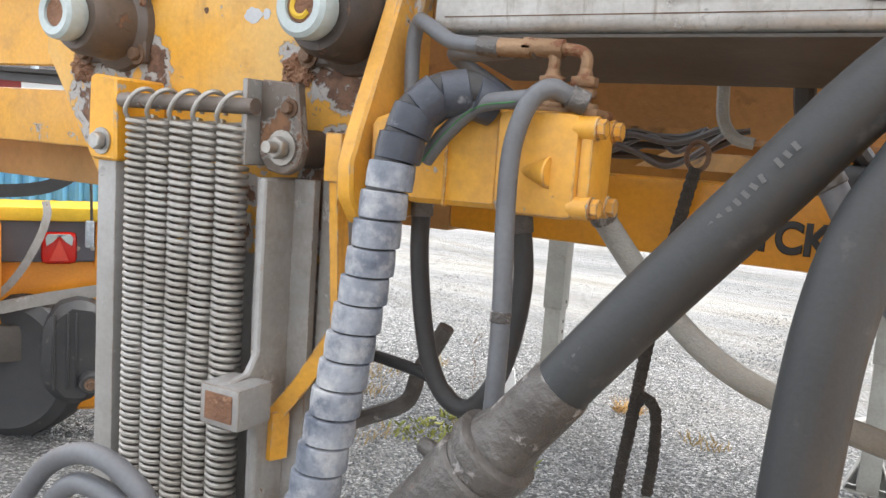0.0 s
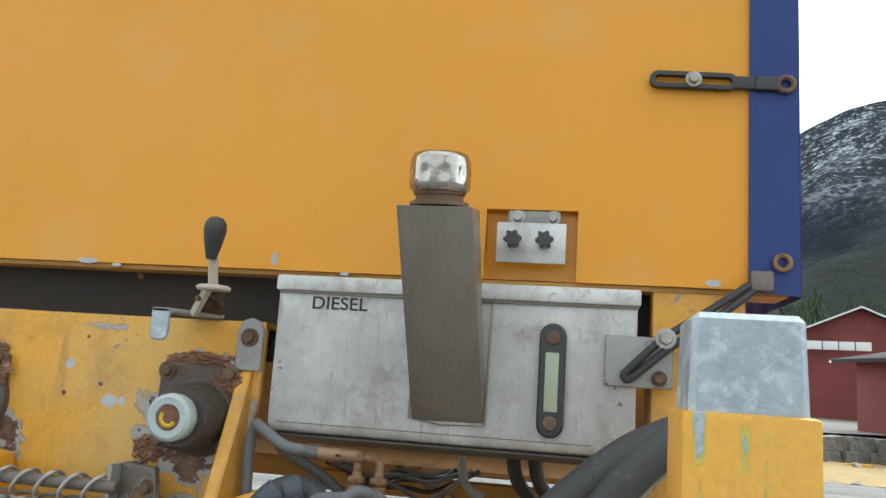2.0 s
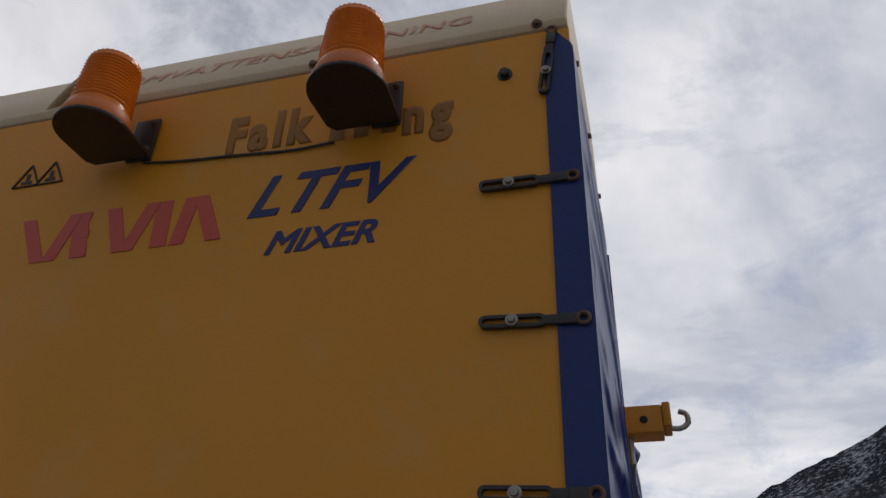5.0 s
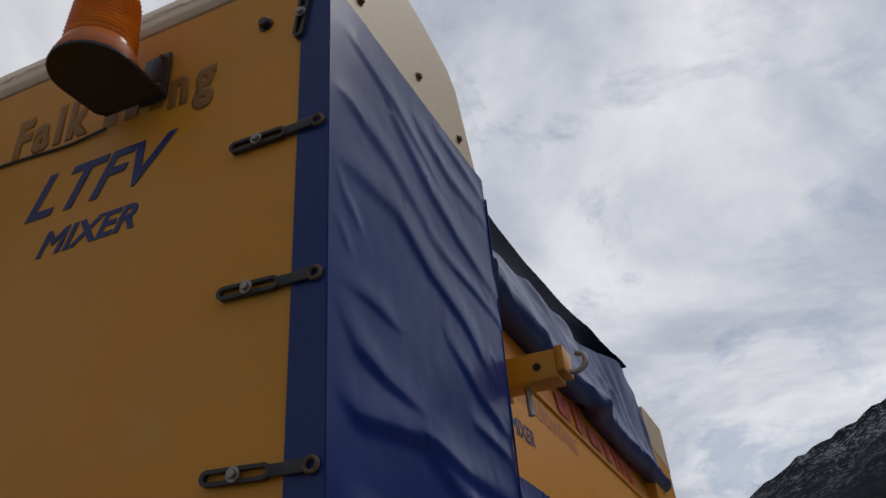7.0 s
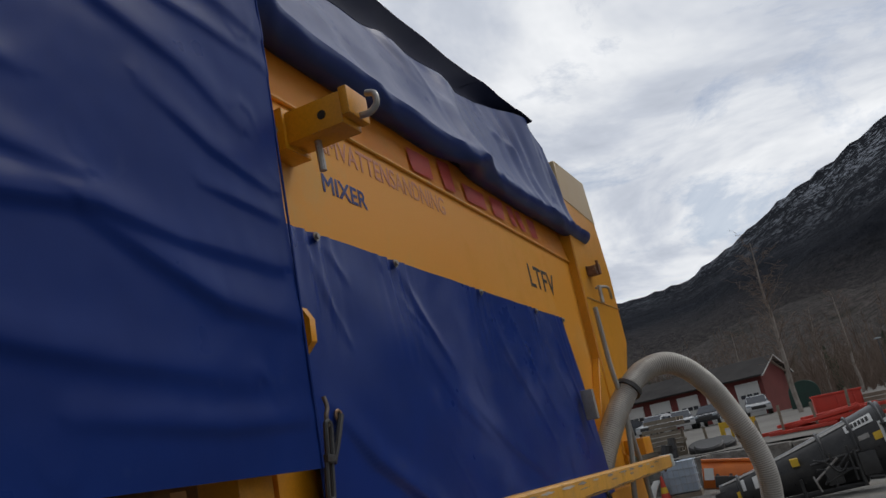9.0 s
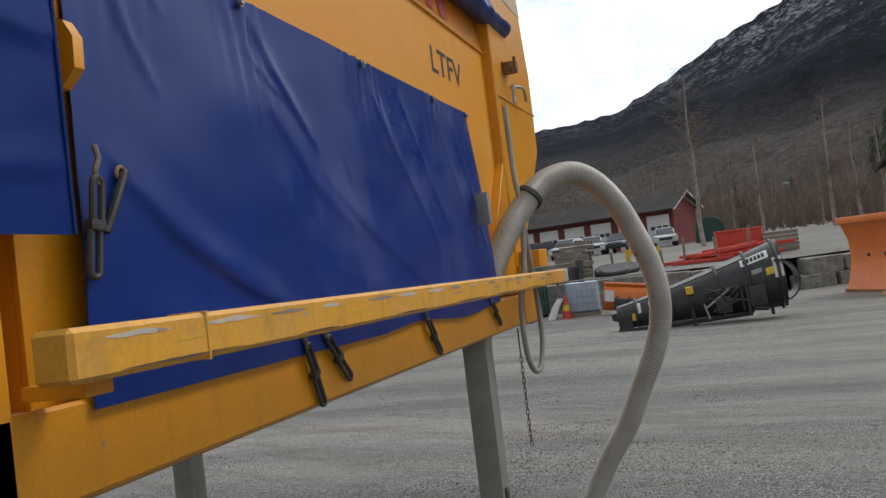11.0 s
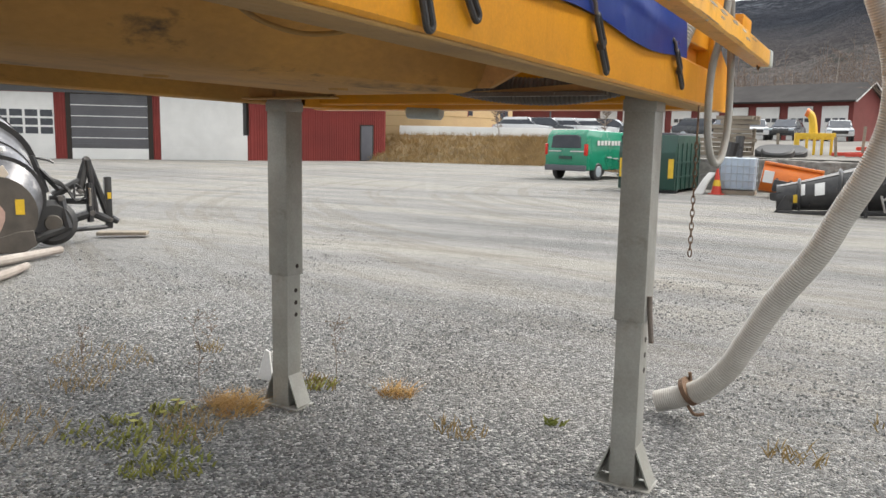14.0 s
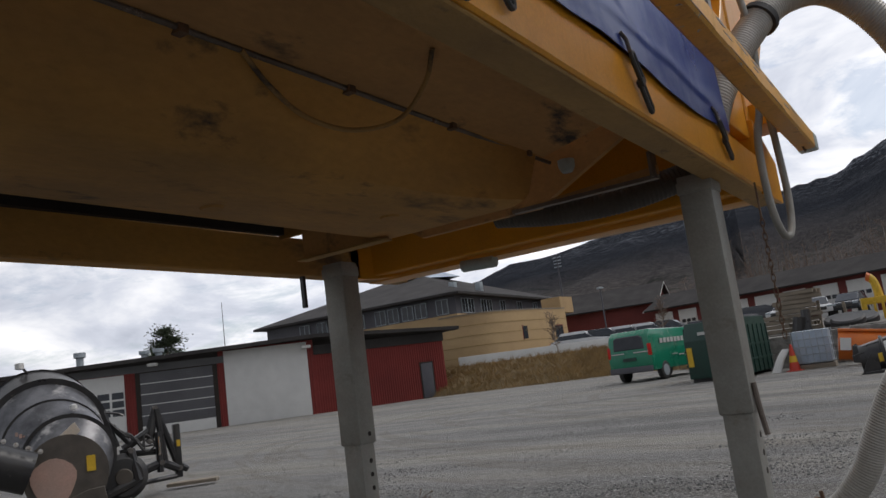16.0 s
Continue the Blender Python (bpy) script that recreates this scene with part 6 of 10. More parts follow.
# side straps hanging over the beam
sfirst = None
for (y0, zs_, tilt_) in ((1.526, 1.416, -20), (1.657, 1.440, -43), (2.328, 1.412, -40), (3.092, 1.421, -49)):
    m_ = Matrix.Translation((-0.034, y0, zs_)) @ Matrix.Rotation(radians(90), 4, "Z") @ Matrix.Rotation(radians(tilt_), 4, "Y")
    if sfirst is None:
        sfirst = thing("rubber_latch", "black rubber strap hanging from the tarpaulin over the beam", "latch", "straps over the beam")
        for za, zb, yo in ((-0.055, 0.030, 0.0), (0.018, 0.098, -0.004)):
            lk = [(0.0095 * math.cos(a), yo, (zb - 0.0095 if math.sin(a) > 0 else za + 0.0095) + 0.0095 * math.sin(a)) for a in [6.28319 * (k + 0.5) / 16 for k in range(17)]]
            part("strap_link", tube(lk, 0.0056, 8, smooth=False), "rubber", sfirst)
        part("strap_hook", tube([(0.004, -0.002, 0.088), (-0.004, -0.004, 0.108), (0.003, -0.003, 0.128), (0.0, 0.002, 0.150)], 0.0048, 8), "steel", sfirst, "dull steel hook")
        part("cross_tie", box(-0.015, -0.009, 0.016, 0.015, 0.007, 0.032, 0.002), "rubber", sfirst)
        sfirst.matrix_basis = m_
    else:
        copy_thing(sfirst, m_)
copy_thing(sfirst, Matrix.Translation((-0.03, 0.895, 1.74)) @ Matrix.Rotation(radians(90), 4, "Z") @ Matrix.Rotation(radians(8), 4, "Y"))

# ---- tarpaulins ----
def fold(u, v, seed, n=9, amp=1.0):
    """Creases that run slantwise over the cloth."""
    r = random.Random(seed)
    d = 0.0
    for _ in range(n):
        a, p, w, h = r.uniform(0.35, 1.25), r.uniform(0, 1.6), r.uniform(0.02, 0.07), r.uniform(0.3, 1.0)
        s = u * math.cos(a) + v * math.sin(a) - p * 0.8
        c = u * math.sin(a) - v * math.cos(a)
        d += h * math.exp(-(s / w) ** 2) * (0.5 + 0.5 * math.sin(3 * c + p * 9))
    return amp * d


def creases(u, v, lines):
    """Heights of the cloth (arrays u, v, v from the top) from its creases: each a line of (u, v) points with its height, steep and gentle widths."""
    d = np.zeros_like(u)
    for pts, h, w1, w2 in lines:
        best, side, along = np.full_like(u, 9.0), np.ones_like(u), np.zeros_like(u)
        n = len(pts) - 1
        for i in range(n):
            (ax, ay), (bx, by) = pts[i], pts[i + 1]
            ex, ey = bx - ax, by - ay
            t = np.clip(((u - ax) * ex + (v - ay) * ey) / (ex * ex + ey * ey), 0, 1)
            dx, dy = u - ax - t * ex, v - ay - t * ey
            q = np.hypot(dx, dy)
            near = q < best
            best = np.where(near, q, best)
            side = np.where(near, np.where(ex * dy - ey * dx > 0, 1.0, -1.0), side)
            along = np.where(near, (i + t) / n, along)
        w = np.where(side > 0, w1, w2)
        d += h * np.exp(-(best / w) ** 2) * np.sin(np.pi * (0.08 + 0.84 * along)) ** 0.7
    return d


def wrinkles(seed, n, u1, lean, length):
    """Short sharp wrinkles that lie about the given slope."""
    r, out = random.Random(seed), []
    for _ in range(n):
        u0, v0, a, ln = r.uniform(0, u1), r.random(), r.gauss(lean, 0.16), r.uniform(0.4, 1.0) * length
        bow = r.uniform(-0.03, 0.03)
        p = [(u0 + ln * k * math.cos(a) - bow * 4 * k * (1 - k) * math.sin(a), v0 + ln * k * math.sin(a) + bow * 4 * k * (1 - k) * math.cos(a)) for k in (0.0, 0.33, 0.67, 1.0)]
        out.append((p, r.uniform(0.0012, 0.0042), r.uniform(0.006, 0.010), r.uniform(0.012, 0.030)))
    return out


CORNER = [([(0.01, 0.33), (0.29, 0.33), (0.46, 0.385), (0.67, 0.42), (0.86, 0.485)], 0.0080, 0.016, 0.060), ([(0.30, 0.13), (0.51, 0.21), (0.68, 0.25), (0.97, 0.29)], 0.0085, 0.016, 0.060),
          ([(0.47, 0.31), (0.62, 0.325), (0.76, 0.33), (0.97, 0.345)], 0.0060, 0.012, 0.030), ([(0.02, 0.55), (0.10, 0.60), (0.21, 0.62), (0.40, 0.635)], 0.0075, 0.014, 0.045),
          ([(0.02, 0.66), (0.10, 0.69), (0.26, 0.68), (0.42, 0.67), (0.62, 0.69), (0.95, 0.70)], 0.0095, 0.016, 0.050), ([(0.40, 0.68), (0.61, 0.74), (0.73, 0.77), (0.97, 0.785)], 0.0105, 0.018, 0.055),
          ([(0.02, 0.80), (0.12, 0.82), (0.24, 0.84), (0.42, 0.855), (0.80, 0.875)], 0.0085, 0.018, 0.055), ([(0.01, 0.34), (0.06, 0.39), (0.12, 0.42)], 0.0050, 0.010, 0.024),
          ([(0.02, 0.43), (0.08, 0.47)], 0.0045, 0.010, 0.022), ([(0.46, 0.08), (0.66, 0.12), (0.97, 0.125)], 0.0070, 0.014, 0.045), ([(0.02, 0.52), (0.16, 0.52), (0.30, 0.53)], 0.0045, 0.012, 0.035),
          ([(0.02, 0.06), (0.30, 0.10), (0.60, 0.17)], 0.0050, 0.016, 0.055), ([(0.0, 0.20), (0.25, 0.235), (0.50, 0.30)], 0.0055, 0.016, 0.055), ([(0.60, 0.03), (0.97, 0.06)], 0.0050, 0.012, 0.030),
          ([(0.55, 0.48), (0.75, 0.54), (0.96, 0.575)], 0.0060, 0.013, 0.040), ([(0.35, 0.92), (0.70, 0.935), (0.97, 0.93)], 0.0060, 0.014, 0.035), ([(0.70, 0.60), (0.96, 0.62)], 0.0045, 0.010, 0.025)]
CORNER = [(p, h, w1 * 0.8, w2 * 0.72) for p, h, w1, w2 in CORNER] + [(p, h * 0.5, w1 * 0.9, w2 * 0.8) for p, h, w1, w2 in wrinkles(5, 16, 1.0, 0.20, 0.16)]
NU, NV = 150, 210
gu, gv = np.meshgrid(np.linspace(0, 1, NU + 1), np.linspace(0, 1, NV + 1), indexing="ij")
CH = creases(gu, 1 - gv, CORNER)


def corner_tarp(u, v):
    # u along the side from the corner, v upwards
    y = WY - 0.004 + u * 0.855
    top = 2.985 + 0.065 * u
    z = 1.745 + v * (top - 1.745)
    edge = min(1.0, u / 0.12)
    x = 0.004 + edge * CH[round(u * NU), round(v * NV)] + 0.004 * noise.noise((u * 2, v * 2.6, 1)) * edge + 0.0008 * noise.noise((u * 17, v * 22, 4)) * edge
    return (x, y + 0.006 * math.sin(11 * v) * u, z)


ct = thing("corner_tarpaulin", "blue tarpaulin stretched round the front corner, creased", "tarpaulin", at=(0, 0.4, 1.745))
part("side_sheet", sheet(NU, NV, corner_tarp, 0.002), "tarp", ct)
b = prism([(-0.062, 1.752), (0.0025, 1.748), (0.0025, 2.99), (-0.03, 3.035), (-0.058, 2.99)], "y", WY - 0.0055, WY - 0.001)
# same cloth as the side sheet, coloured paler because it faces the front
part("front_strip", b, "tarp_lit", ct)
part("edge_hem", tube([(0.006, 0.821, 1.745), (0.006, 0.822, 2.2), (0.004, 0.820, 2.985)], 0.003, 6), "tarp", ct)


SIDE_FOLDS = [([(0.58, 0.02), (0.66, 0.18), (0.82, 0.36)], 0.012, 0.016, 0.05), ([(0.10, 0.56), (0.22, 0.68), (0.40, 0.80), (0.62, 0.90)], 0.020, 0.022, 0.09), ([(0.08, 0.04), (0.13, 0.20), (0.20, 0.34)], 0.010, 0.014, 0.03),
              ([(0.16, 0.03), (0.24, 0.14)], 0.008, 0.012, 0.03), ([(1.30, 0.10), (1.42, 0.30), (1.62, 0.55), (1.70, 0.68)], 0.011, 0.016, 0.05), ([(1.55, 0.08), (1.70, 0.35), (1.86, 0.60)], 0.010, 0.015, 0.05),
              ([(1.9, 0.05), (2.0, 0.30), (2.14, 0.62)], 0.009, 0.014, 0.04), ([(2.12, 0.08), (2.22, 0.4), (2.30, 0.7)], 0.009, 0.014, 0.04), ([(0.9, 0.5), (1.2, 0.7), (1.5, 0.86)], 0.010, 0.02, 0.09),
              ([(0.15, 0.85), (0.7, 0.93), (1.2, 0.95)], 0.010, 0.02, 0.06), ([(1.2, 0.9), (1.8, 0.88), (2.3, 0.93)], 0.009, 0.02, 0.05), ([(0.62, 0.30), (0.80, 0.52), (1.05, 0.66)], 0.008, 0.02, 0.08)]
SIDE_FOLDS = [(p, h * 0.62, w1 * 0.6, w2 * 0.7) for p, h, w1, w2 in SIDE_FOLDS] + wrinkles(9, 7, 2.2, 1.05, 0.30)
SU, SV = 240, 90
su_, sv_ = np.meshgrid(np.linspace(0, 2.4, SU + 1), np.linspace(0, 1, SV + 1), indexing="ij")
SH = creases(su_, 1 - sv_, SIDE_FOLDS)


def side_tarp(u, v):
    y = 0.945 + u * 2.235 + 0.02 * (1 - v) * (0.5 - u)
    y -= 0.09 * (1 - v) * max(0.0, 1 - u / 0.25)
    z0 = 1.492 - 0.025 * u + 0.012 * math.sin(14 * u) * (u > 0.45)
    z = z0 + v * (2.296 - z0)
    x = -0.088 + 0.054 * (1 - v) ** 1.3
    x += SH[round(u * SU), round(v * SV)] * min(1.0, 0.2 + v * 6) + 0.010 * math.sin(7 * u + 1) * math.sin(math.pi * v) + 0.004 * noise.noise((u * 11, v * 5, 2))
    for ey in (0.05, 0.23, 0.52, 0.80, 0.98):
        x += 0.006 * math.exp(-((u - ey) / 0.035) ** 2) * math.sin((u - ey) * 260) * max(0.0, v - 0.6) * 2
    return (x, y, z)


lt = thing("side_tarpaulin", "blue tarpaulin hung on eyelets along the body side, dusty and coloured lighter", "tarpaulin", at=(-0.06, 2.0, 1.49))
part("sheet", sheet(SU, SV, side_tarp, 0.002), "tarp_dusty_lit", lt)
for ey in (1.06, 1.46, 2.105, 2.74, 3.15):
    part("eyelet", hexbolt((-0.080, ey, 2.282), (1, 0, 0), 0.008, 0.006), "bolt", lt)
for ey, ez in ((0.985, 1.852), (2.82, 1.53), (3.05, 1.55)):
    part("eyelet", tube([(-0.046, ey + 0.011 * math.cos(a), ez + 0.011 * math.sin(a)) for a in [i * 0.5236 for i in range(13)]], 0.0035, 6), "brass", lt)
solo("tarp_strap", tube([(-0.04, 0.985, 1.852), (-0.038, 0.955, 1.80), (-0.04, 0.93, 1.755)], 0.007, 8), "rubber", "short rubber strap at the tarpaulin eyelet", "strap")


BAND_END = [(3.38, 3.365), (3.50, 3.27), (3.59, 3.155), (3.69, 2.90), (3.95, 2.825)]


def cover_band(u, v):
    y = 0.86 + u * 3.09
    zt = 3.15 + 0.31 * (u * 0.954) ** 0.7
    if y > BAND_END[0][0]:
        z_e = float(np.interp(y, [p[0] for p in BAND_END], [p[1] for p in BAND_END]))
        zt = min(zt, z_e)
    z = 2.785 + 0.025 * u + v * (zt - 2.785)
    out = max(0.0, min(1.0, (y - 2.9) / 0.6))
    x = -0.055 - (0.10 * v + 0.05 * v * v) * (1 - 0.85 * out) + 0.022 * out
    if v < 0.40:
        a = radians(-150 + 150 * v / 0.40)
        x, z = -0.090 + 0.058 * math.cos(a) + 0.022 * out, 2.838 + 0.025 * u + 0.058 * math.sin(a)
    elif v < 0.55:
        w = (v - 0.40) / 0.15
        z = (2.838 + 0.025 * u) * (1 - w) + z * w
        x = (-0.032 + 0.022 * out) * (1 - w) ** 1.5 + x * (1 - (1 - w) ** 1.5)
    x += 0.016 * fold(u * 3.0, v * 0.6, 31, 22) * (0.3 + v) * 0.8 + 0.012 * math.sin(70 * u + 4 * v) * v * (1.15 - v) * (0.25 + max(0.0, u - 0.35) * 1.6) * (0.6 + 0.4 * math.sin(23 * u))
    x += 0.012 * math.sin(150 * u + 3 * v) * math.sin(math.pi * max(0.0, v - 0.35) / 0.65) * max(0.0, u - 0.40) * 2.2 * (0.5 + 0.5 * math.sin(37 * u))
    x += 0.045 * math.exp(-((u - 0.42 - 0.10 * v) / 0.035) ** 2) * (1 - 0.6 * v) + 0.006 * math.sin(46 * u + 3 * v) * v
    return (x, y, z + 0.008 * math.sin(19 * u) * v)


cov = thing("hopper_cover", "blue tarpaulin hopper cover with a rolled edge, wrinkled", "tarpaulin", at=(-0.3, 2.4, 2.78))
# the band's sheen is put into its paler colour
part("lower_band", sheet(330, 40, cover_band, 0.002), "tarp_lit", cov)
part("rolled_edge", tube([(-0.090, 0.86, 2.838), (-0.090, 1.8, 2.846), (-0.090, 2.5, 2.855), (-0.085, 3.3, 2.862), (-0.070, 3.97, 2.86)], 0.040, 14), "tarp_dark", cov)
RX = [(0.80, -0.28, 3.42), (1.6, -0.31, 3.62), (2.64, -0.29, 3.66), (3.1, -0.16, 3.53), (3.42, -0.06, 3.42)]
RS = spline([(x, y, z) for y, x, z in RX], 20)


def cover_flap(u, v):
    p = RS[min(int(u * (len(RS) - 1)), len(RS) - 1)]
    q = Vector(cover_band(u * 0.82, 1.0))
    w = q.lerp(p, v)
    return (w.x - 0.05 * math.sin(math.pi * v), w.y, w.z + 0.010 * math.sin(28 * u) * v)


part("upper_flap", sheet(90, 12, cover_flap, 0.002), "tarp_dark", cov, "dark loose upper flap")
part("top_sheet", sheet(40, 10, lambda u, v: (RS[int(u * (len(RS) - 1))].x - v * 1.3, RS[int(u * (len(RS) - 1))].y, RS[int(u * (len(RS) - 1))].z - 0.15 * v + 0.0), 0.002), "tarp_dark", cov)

# ---- support legs at the rear ----
def support_leg(m):
    e = thing("support_leg", "grey telescopic support leg with gusseted foot on gravel", "support leg", "support legs")
    part("sleeve", box(-0.053, -0.053, 0.60, 0.053, 0.053, 1.37, 0.006), "leg", e)
    part("sleeve_collar", box(-0.057, -0.057, 1.31, 0.057, 0.057, 1.350, 0.004), "leg", e)
    inner = part("inner_tube", box(-0.045, -0.045, 0.01, 0.045, 0.045, 0.605, 0.005), "leg", e)
    for k, z in enumerate((0.64, 0.53, 0.475, 0.42)):
        xf = 0.0535 if z > 0.60 else 0.0455
        # holes are flat dark discs, their inner shade put into the colour
        part("pin_hole", cyl((xf - 0.001, 0.012, z), (xf + 0.0006, 0.012, z), 0.010, seg=12), "dark", inner)
    foot = part("foot_plate", box(-0.105, -0.062, 0.0, 0.105, 0.062, 0.010, 0.002), "leg", e)
    for s in (-1, 1):
        b = prism([(s * 0.046, 0.15), (s * 0.100, 0.014), (s * 0.094, 0.012), (s * 0.041, 0.15)], "y", -0.045, 0.045)
        part("foot_gusset", b, "leg", foot)
        part("foot_web", prism([(s * 0.046, 0.14), (s * 0.092, 0.014), (s * 0.046, 0.014)], "y", 0.030, 0.036), "leg", foot)
    e.matrix_basis = m
    return e


legR = support_leg(Matrix.Translation((-0.170, 3.195, 0)))
o = part("locking_lever", tube([(0.060, -0.02, 0.69), (0.066, -0.02, 0.60), (0.074, -0.02, 0.53)], 0.009, 8), "steel", legR, "dull steel locking lever")
o.matrix_parent_inverse = Matrix.Identity(4)
support_leg(Matrix.Translation((-1.727, 3.19, 0)))
solo("white_scrap", box(-0.03, -0.004, 0.0, 0.03, 0.004, 0.16, 0.001, m=Matrix.Translation((-1.90, 3.30, 0.0)) @ Matrix.Rotation(radians(14), 4, "Y")), "white", "white plastic scrap leaning behind a support leg", "scrap")

# ---- suction hose, loops, chain at the rear ----
duct = thing("suction_hose", "ribbed grey suction hose arching from the body down to the gravel", "hose", at=(-0.17, 4.1, 0.0))
dp = [(-0.115, 3.22, 1.47), (-0.075, 3.26, 1.62), (0.0, 3.36, 1.79), (0.050, 3.43, 1.880), (0.092, 3.48, 1.940), (0.158, 3.55, 1.998), (0.260, 3.62, 2.018), (0.350, 3.68, 1.966), (0.432, 3.73, 1.855), (0.492, 3.77, 1.716), (0.545, 3.80, 1.560),
      (0.568, 3.82, 1.420), (0.556, 3.845, 1.270), (0.506, 3.86, 1.120), (0.430, 3.88, 0.965), (0.342, 3.89, 0.782), (0.213, 3.91, 0.587), (0.104, 3.93, 0.383), (0.048, 3.94, 0.277), (-0.049, 3.95, 0.164), (-0.147, 3.97, 0.106), (-0.255, 3.97, 0.062)]
part("ribbed_tube", tube(dp, lambda t: 0.0535 - 0.007 * t * t, 20, rib=(0.0105, 0.0021)), "duct", duct)
def clamp_on(p, d, name, material, r=0.062):
    p, d = Vector(p), Vector(d).normalized()
    b = lathe([(r - 0.004, -0.011), (r + 0.003, -0.011), (r + 0.003, 0.011), (r - 0.004, 0.011)], 24, m=Matrix.Translation(p) @ d.to_track_quat("Z", "Y").to_matrix().to_4x4())
    part(name, b, material, duct)


clamp_on((0.078, 3.465, 1.922), (0.042, 0.05, 0.06), "collar", "rubber", 0.064)
clamp_on((-0.115, 3.965, 0.135), (-0.125, 0.02, -0.09), "hose_clamp", "bolt_rust")
part("clamp_lever", tube([(-0.12, 3.95, 0.08), (-0.08, 3.92, 0.05), (-0.04, 3.93, 0.055)], 0.007, 6), "bolt_rust", duct)
part("clamp_screw", cyl((-0.12, 4.0, 0.175), (-0.125, 4.0, 0.21), 0.008, seg=8), "bolt_rust", duct)
solo("rubber_loop", tube([(0.02, 3.45, 2.35), (0.03, 3.42, 2.05), (0.05, 3.40, 1.85), (0.04, 3.35, 1.60), (0.02, 3.30, 1.45), (0.02, 3.30, 1.25), (0.03, 3.36, 1.15), (0.04, 3.46, 1.16), (0.04, 3.55, 1.28), (0.035, 3.56, 1.48), (0.03, 3.52, 1.70), (0.03, 3.46, 1.92)], 0.0125, 12), "hose_weave",
     "pale grey hose hanging in a loop at the rear corner", "hose")
ch = thing("chain", "rusty short-link chain hanging below the beam", "chain", at=(-0.02, 3.36, 1.34))
link_me = None
for k in range(17):
    z = 1.20 - k * 0.0235
    ring = [(0.0065 * math.cos(a), 0, 0.016 * math.sin(a)) for a in [i * 0.5236 for i in range(13)]]
    if link_me is None:
        o = part("link", tube(ring, 0.0019, 6, smooth=False), "bolt_rust", ch)
        link_me = o.data
    else:
        o = new("link", link_me)
        o.parent = ch
    o.matrix_parent_inverse = ch.matrix_basis.inverted()
    o.matrix_basis = Matrix.Translation((-0.03, 3.38 - 0.0, z)) @ Matrix.Rotation(radians(90 if k % 2 else 15), 4, "Z")
part("hanger", tube([(-0.03, 3.38, 1.34), (-0.03, 3.38, 1.205)], 0.0035, 6, smooth=False), "bolt_rust", ch)
solo("under_cable", tube([(-0.663, 1.70, 1.550), (-0.69, 1.80, 1.505), (-0.71, 1.93, 1.468), (-0.68, 2.06, 1.452), (-0.60, 2.15, 1.475), (-0.51, 2.15, 1.54), (-0.45, 2.11, 1.60)], 0.0062, 10), "flange", "dusty brown cable sagging below the hopper", "cable")
solo("vent_pipe", tube([(-1.60, 1.55, 1.50), (-1.62, 1.65, 1.46), (-1.62, 1.65, 1.42)], 0.03, 14), "hose_weave", "pale pipe end under the frame", "pipe")
solo("ribbed_duct", tube([(-0.25, 3.55, 1.46), (-0.5, 3.42, 1.40), (-0.75, 3.36, 1.40), (-1.0, 3.34, 1.44)], 0.05, 16, rib=(0.016, 0.004)), "grime", "ribbed dark duct slung under the rear crossbeam", "hose")
solo("hanging_strap", box(-1.915, 3.135, 1.205, -1.895, 3.15, 1.345), "black", "short dark strap hanging below the frame", "strap")


# ---- ground and distance ----
EX, EY, EZ = 0.5, 0.63, 0.885


def far(az, d, z=0.0):
    a = radians(az)
    return (EX + d * math.sin(a), EY + d * math.cos(a), z)


def ground_z(x, y):
    r = math.hypot(x - 0.5, y - 1.5)
    fall = 0.0095 + 0.006 * max(0.0, min(1.0, (6.0 - x) / 6.0))
    return -fall * max(0.0, min(r, 22.0) - 7.0)


